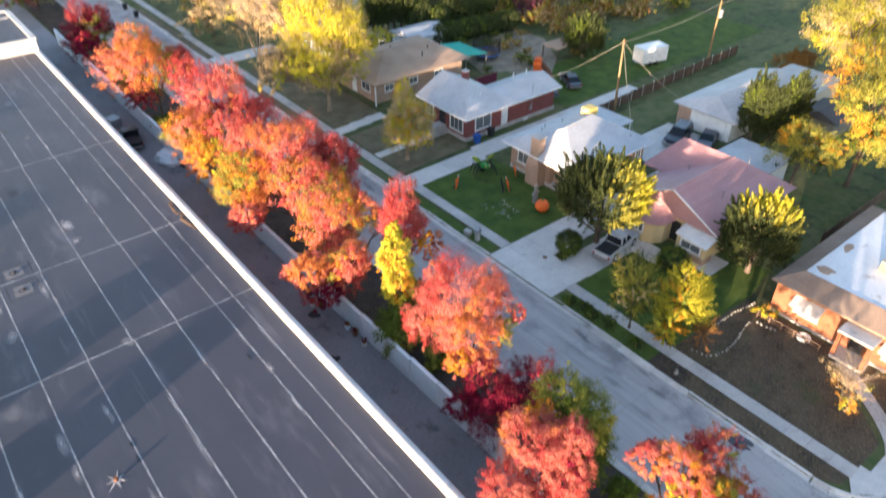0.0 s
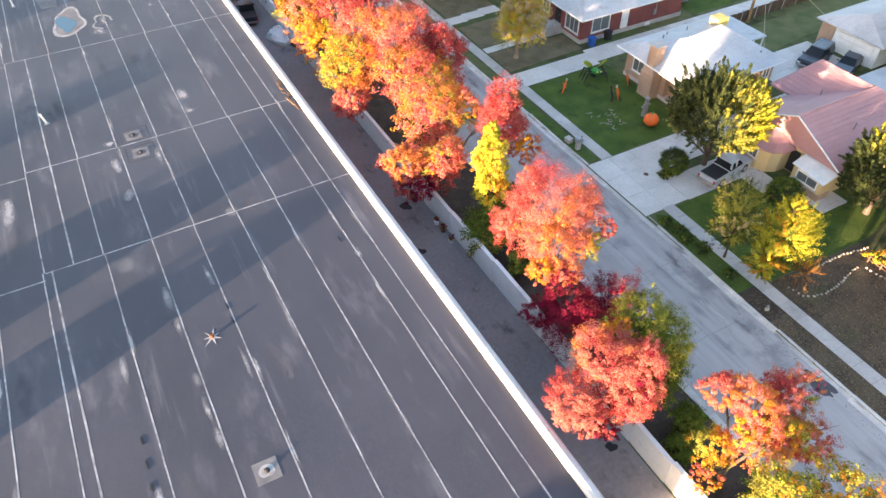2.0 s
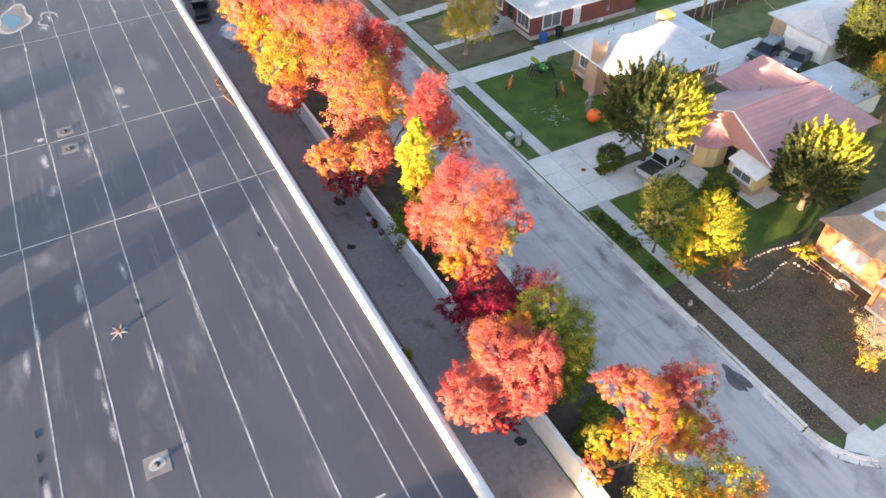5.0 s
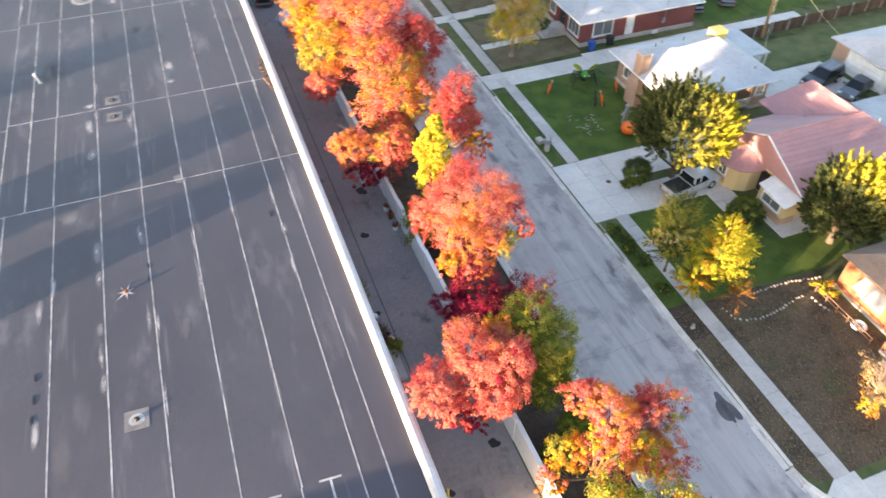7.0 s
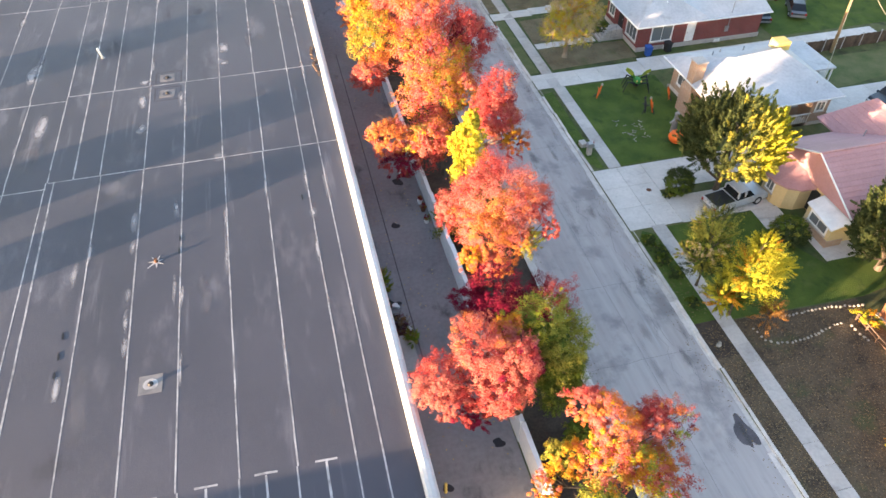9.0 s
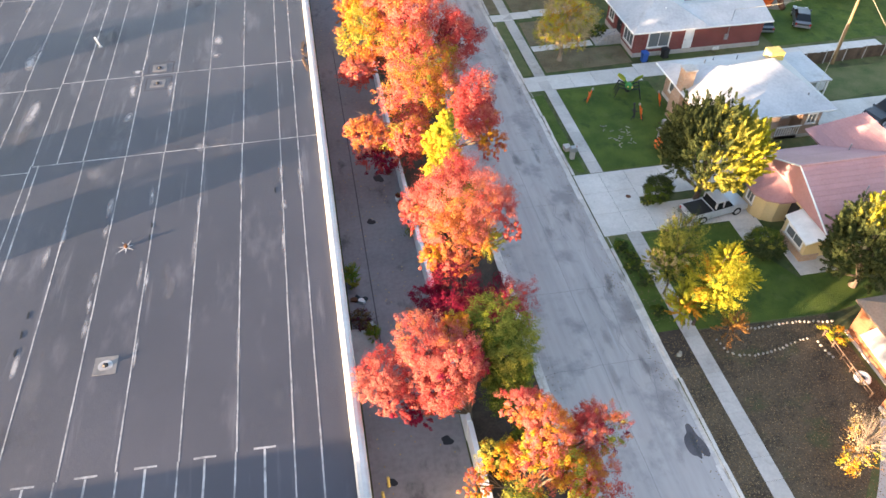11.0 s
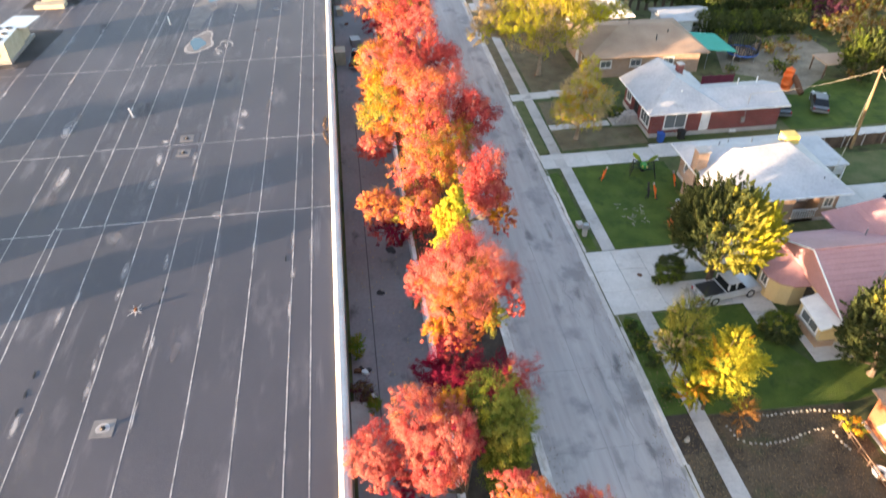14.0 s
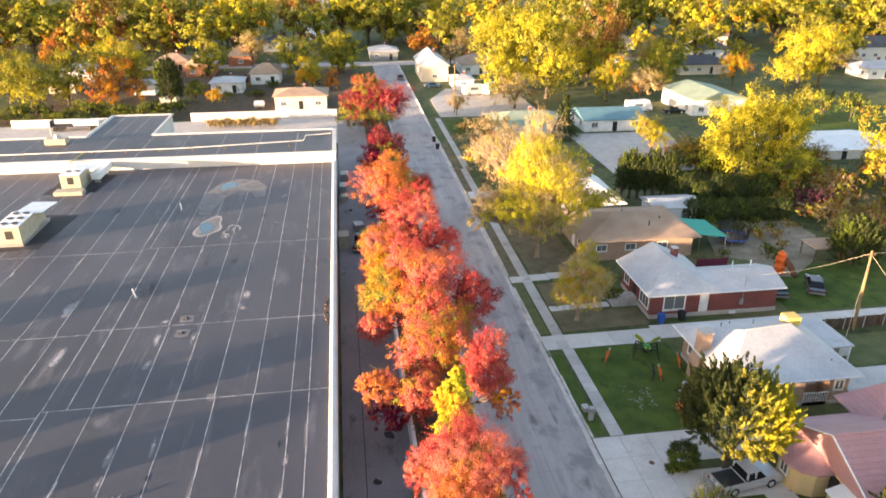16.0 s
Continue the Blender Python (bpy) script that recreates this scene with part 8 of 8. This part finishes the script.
for key, x, y, h, r in (("yellow2", -58, 172, 14, 7.5), ("orange", -40, 174, 11, 7), ("yellow2", -46, 192, 14, 7), ("olive", -20.5, 174, 5.5, 3), ("gold", -14.5, 168, 4.5, 2),
                        ("orange", -74, 232, 10, 4.5), ("yellow", -26, 272, 11, 7), ("tan", -12, 226, 12, 5.5), ("olive", 3, 204, 13, 7.5), ("yellow2", 15, 213, 14, 7), ("gold", 6, 186, 5.5, 3), ("orange", 13, 186, 6, 2.2),
                        ("yellow", 27, 288, 14, 6), ("yellow", 34, 284, 12, 4.5), ("yellow2", 44, 290, 16, 7), ("yellow", 57, 286, 17, 7.5), ("orange", 46, 252, 9, 6.5), ("tan", 58, 236, 11, 5), ("tan", 66, 240, 12, 5)):
    plant(key, x, y, h, r)
for key, x, y, h, r in (("yellow_large", 57, 170, 20, 9), ("yellow_large", 68, 168, 22, 10), ("brown", 92, 196, 22, 10), ("brown", 82, 192, 18, 8), ("yellow", 82, 162, 11, 5.5), ("tan", 90, 160, 9, 6.5), ("yellow2", 101, 176, 14, 7), ("gold", 125, 178, 8.5, 4.5),
                        ("yellow_large", 138, 168, 18, 8.5), ("yellow", 147, 172, 16, 8), ("yellow2", -66, 180, 15, 8), ("yellow2", -51, 176, 15, 7.5), ("yellow", -37, 184, 15, 6.5), ("tan", 172, 198, 9, 6), ("yellow_large", 79.5, 97, 15, 7), ("yellow_large", 87, 95.5, 14, 6.5), ("olive", 83, 90, 7, 4.5), ("yellow", 74, 116, 7, 4.5), ("gold", 77, 104, 4.5, 3), ("bush", 124, 137, 7, 3.6), ("bush", 129, 134, 7, 3.4),
                        ("yellow", 101, 88, 13, 6), ("yellow", 110, 92, 12, 6), ("tan", 57, 157, 8.5, 6.5), ("conifer", 60, 127, 9.5, 3.2), ("crimson", 84.5, 82.5, 3.4, 3.2), ("bush", 82, 66, 4, 2.6), ("tan", 42, 118, 9, 5.5), ("tan", 39.5, 106, 7, 4.5),
                        ("tan", 45, 110, 8, 5), ("bush", 40.5, 135, 2.4, 2.2), ("tan", 42, 152, 6, 3)):
    plant(key, x, y, h, r)
plume_tree(-26, 172, 5.8, 3.1, 5.9, 420, [L_DARK, L_GREEN], (9, 1), (-1, 0, 0.4), "tall dark green conical spruce tree", 581, 1.5, 0.55, 45)
setting("back_yards", Shape().prism([(-62, 155), (19, 155), (19, 221), (-62, 221)], -0.2, -0.02), DRY_LAWN, "brown leaf-strewn back yards behind the wall", "ground")
ry = random.Random(909)
for k in range(16):
    plant(ry.choice(("bush", "drybush", "bush", "crimson")), ry.uniform(-24, -2), ry.uniform(176, 200), ry.uniform(1.2, 3.2), ry.uniform(0.9, 2.0), "yard shrubs behind the wall")
tk = root("propane_tank", -4.2, 165.5, 0, "white horizontal propane tank on a stand", "tank")
part("shell", Shape().tube([(-1.3, 0, 1.1), (-1.15, 0, 1.1), (-0.9, 0, 1.1), (0.9, 0, 1.1), (1.15, 0, 1.1), (1.3, 0, 1.1)], [0.2, 0.6, 0.8, 0.8, 0.6, 0.2], 14), WHITE, tk)
for x in (-0.8, 0.8):
    part("leg", Shape().box(x - 0.12, x + 0.12, -0.5, 0.5, -0.05, 0.5), GREY_METAL, tk)
for k in range(7):
    high = 7.4 + 0.6 * math.sin(k * 2.1)
    # Sunlit tops put into the leaf colour by the lighter green.
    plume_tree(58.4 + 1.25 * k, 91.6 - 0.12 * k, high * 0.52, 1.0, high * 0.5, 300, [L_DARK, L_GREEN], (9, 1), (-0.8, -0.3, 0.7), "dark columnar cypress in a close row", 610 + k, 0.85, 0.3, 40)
for k in range(7):
    plant("hedge", 65.4 + 2.1 * k, 81.6 - 0.25 * k, 3.4, 2.0, "clipped hedge")
for k in range(14):
    plant("drybush", -12.8 + 1.05 * k, 147.3 + 0.3 * math.sin(k * 1.9), 2.1, 1.3, "dry hedge in the yard")
plume_tree(77.8, 64.3, 3.0, 2.9, 3.1, 420, [L_DARK, L_GREEN], (9, 1), (-1, -0.3, 0.6), "broad dark evergreen beside the garden shelter", 620, 1.2, 0.4, 50)
for k in range(9):
    plant("hedge", 66.4 + 1.8 * k, 89.4 + 1.1 * math.sin(k * 2.3), 3.6 + 0.7 * math.sin(k * 1.7), 2.3, "dark undergrowth below the yellow trees")
rb = random.Random(771)
for k in range(34):
    plant(rb.choice(("drybush", "drybush", "bush", "drybush")), rb.uniform(79, 104), rb.uniform(70, 95), rb.uniform(1.2, 3.0), rb.uniform(1.6, 3.2), "rough brush behind the garden")
rg = random.Random(77)
for k in range(46):
    plant(rg.choice(("drybush", "drybush", "bush", "bush")), rg.uniform(81, 130), rg.uniform(69, 104), rg.uniform(1.6, 4.2), rg.uniform(1.8, 3.6), "scrub behind the yards")
for k in range(26):
    plant(rg.choice(("bush", "bush", "olive")), -60 + 1.5 * k + rg.uniform(-0.5, 0.5), rg.uniform(155, 162), rg.uniform(2, 4.5), rg.uniform(1.8, 3), "bushes behind the wall")
for k in range(12):
    plant(rg.choice(("hedge", "hedge", "bush", "brown")), rg.uniform(72, 98), rg.uniform(100, 108), rg.uniform(3, 6), rg.uniform(2.2, 3.6), "thicket behind the yards")
for k in range(14):
    plant(rg.choice(("drybush", "bush", "bush")), rg.uniform(63, 78), rg.uniform(64, 80), rg.uniform(0.9, 2.0), rg.uniform(0.8, 1.6), "garden bushes")
HOUSES = [(30, 241), (58, 210), (73, 137), (54, 135), (42, 204), (-26, 217), (-16, 235), (102, 151), (6, 167), (-5, 201), (-14, 189), (-36, 227), (-76, 211), (-58, 214), (200, 222), (158, 262), (213, 268), (126, 201), (102, 222), (144, 230), (119, 256), (-64, 268), (-7, 267), (176, 187), (-103, 186), (-58, 194), (54, 176), (88, 150)]
kinds = ("yellow", "yellow2", "yellow2", "olive", "olive", "olive", "yellow2", "yellow", "brown", "tan", "yellow2")
placed = []
tries = 0
while len(placed) < 120 and tries < 12000:
    tries += 1
    y = 176 + 124 * rg.random()
    x = rg.uniform(-0.52 * y, 0.92 * y + 25)
    if 20 < x < 41 and y < 232 or 222 < y < 238 or -3 < x < 12 and y > 285 or 36 < x < 66 and y < 196 or 104 < x < 190 and y < 178:
        continue
    if -60 < x < 14 and y < 184 or any(abs(x - a) < 11 and -16 < y - b < 8 for a, b in HOUSES):
        continue
    if any((x - a) ** 2 + (y - b) ** 2 < (4.6 + 0.010 * y) ** 2 for a, b in placed):
        continue
    placed.append((x, y))
    h = rg.uniform(14, 22) if y > 235 else rg.uniform(7, 13)
    plant(rg.choice(kinds) + ("_far" if y > 200 else ""), x, y, h, h * rg.uniform(0.48, 0.66))
for k in range(50):
    x, y = rg.uniform(-120, 200), rg.uniform(178, 300)
    if any(abs(x - a) < 9 and -9 < y - b < 9 for a, b in HOUSES) or 20 < x < 41 or 222 < y < 238:
        continue
    plant(rg.choice(("bush", "drybush", "bush", "crimson")), x, y, rg.uniform(1.5, 3.5), rg.uniform(1.5, 3), "scrub beyond")

# woods farther off, past counting
blobs = []
tries = 0
spots = []
while len(spots) < 380 and tries < 15000:
    tries += 1
    y = 300 + 420 * rg.random() ** 1.1
    x = rg.uniform(-0.5 * y, 0.92 * y + 25)
    if -2 < x < 12 or any((x - a) ** 2 + (y - b) ** 2 < 81 for a, b in spots):
        continue
    spots.append((x, y))
    h = rg.uniform(11, 19)
    wt = rg.choice(((4, 1, 4, 0, 0, 0), (2, 0, 6, 1, 0, 0), (1, 0, 6, 3, 0, 0), (1, 0, 4, 4, 0, 1), (4, 1, 3, 0, 1, 0), (0, 0, 5, 1, 2, 1)))
    for k in range(3):
        blobs.append((x + rg.uniform(-2.5, 2.5), y + rg.uniform(-2.5, 2.5), h * (0.3 + 0.22 * k), h * rg.uniform(0.28, 0.42) * (1 - 0.16 * k), h * 0.24, 150, wt))
wd = root("far_woods", 0, 0, 0, "distant woods in yellow, olive and green", "woods", kind="stuff")
part("crowns", foliage("far_woods", blobs, 0.85, [Y, G, O, N, B, K], 900, 0.34, per=26), None, wd)
st = Shape()
for x, y in spots:
    st.tube([(x, y, -0.1), (x, y, 6)], [0.35, 0.2], 4)
part("trunks", st, BARK, wd)
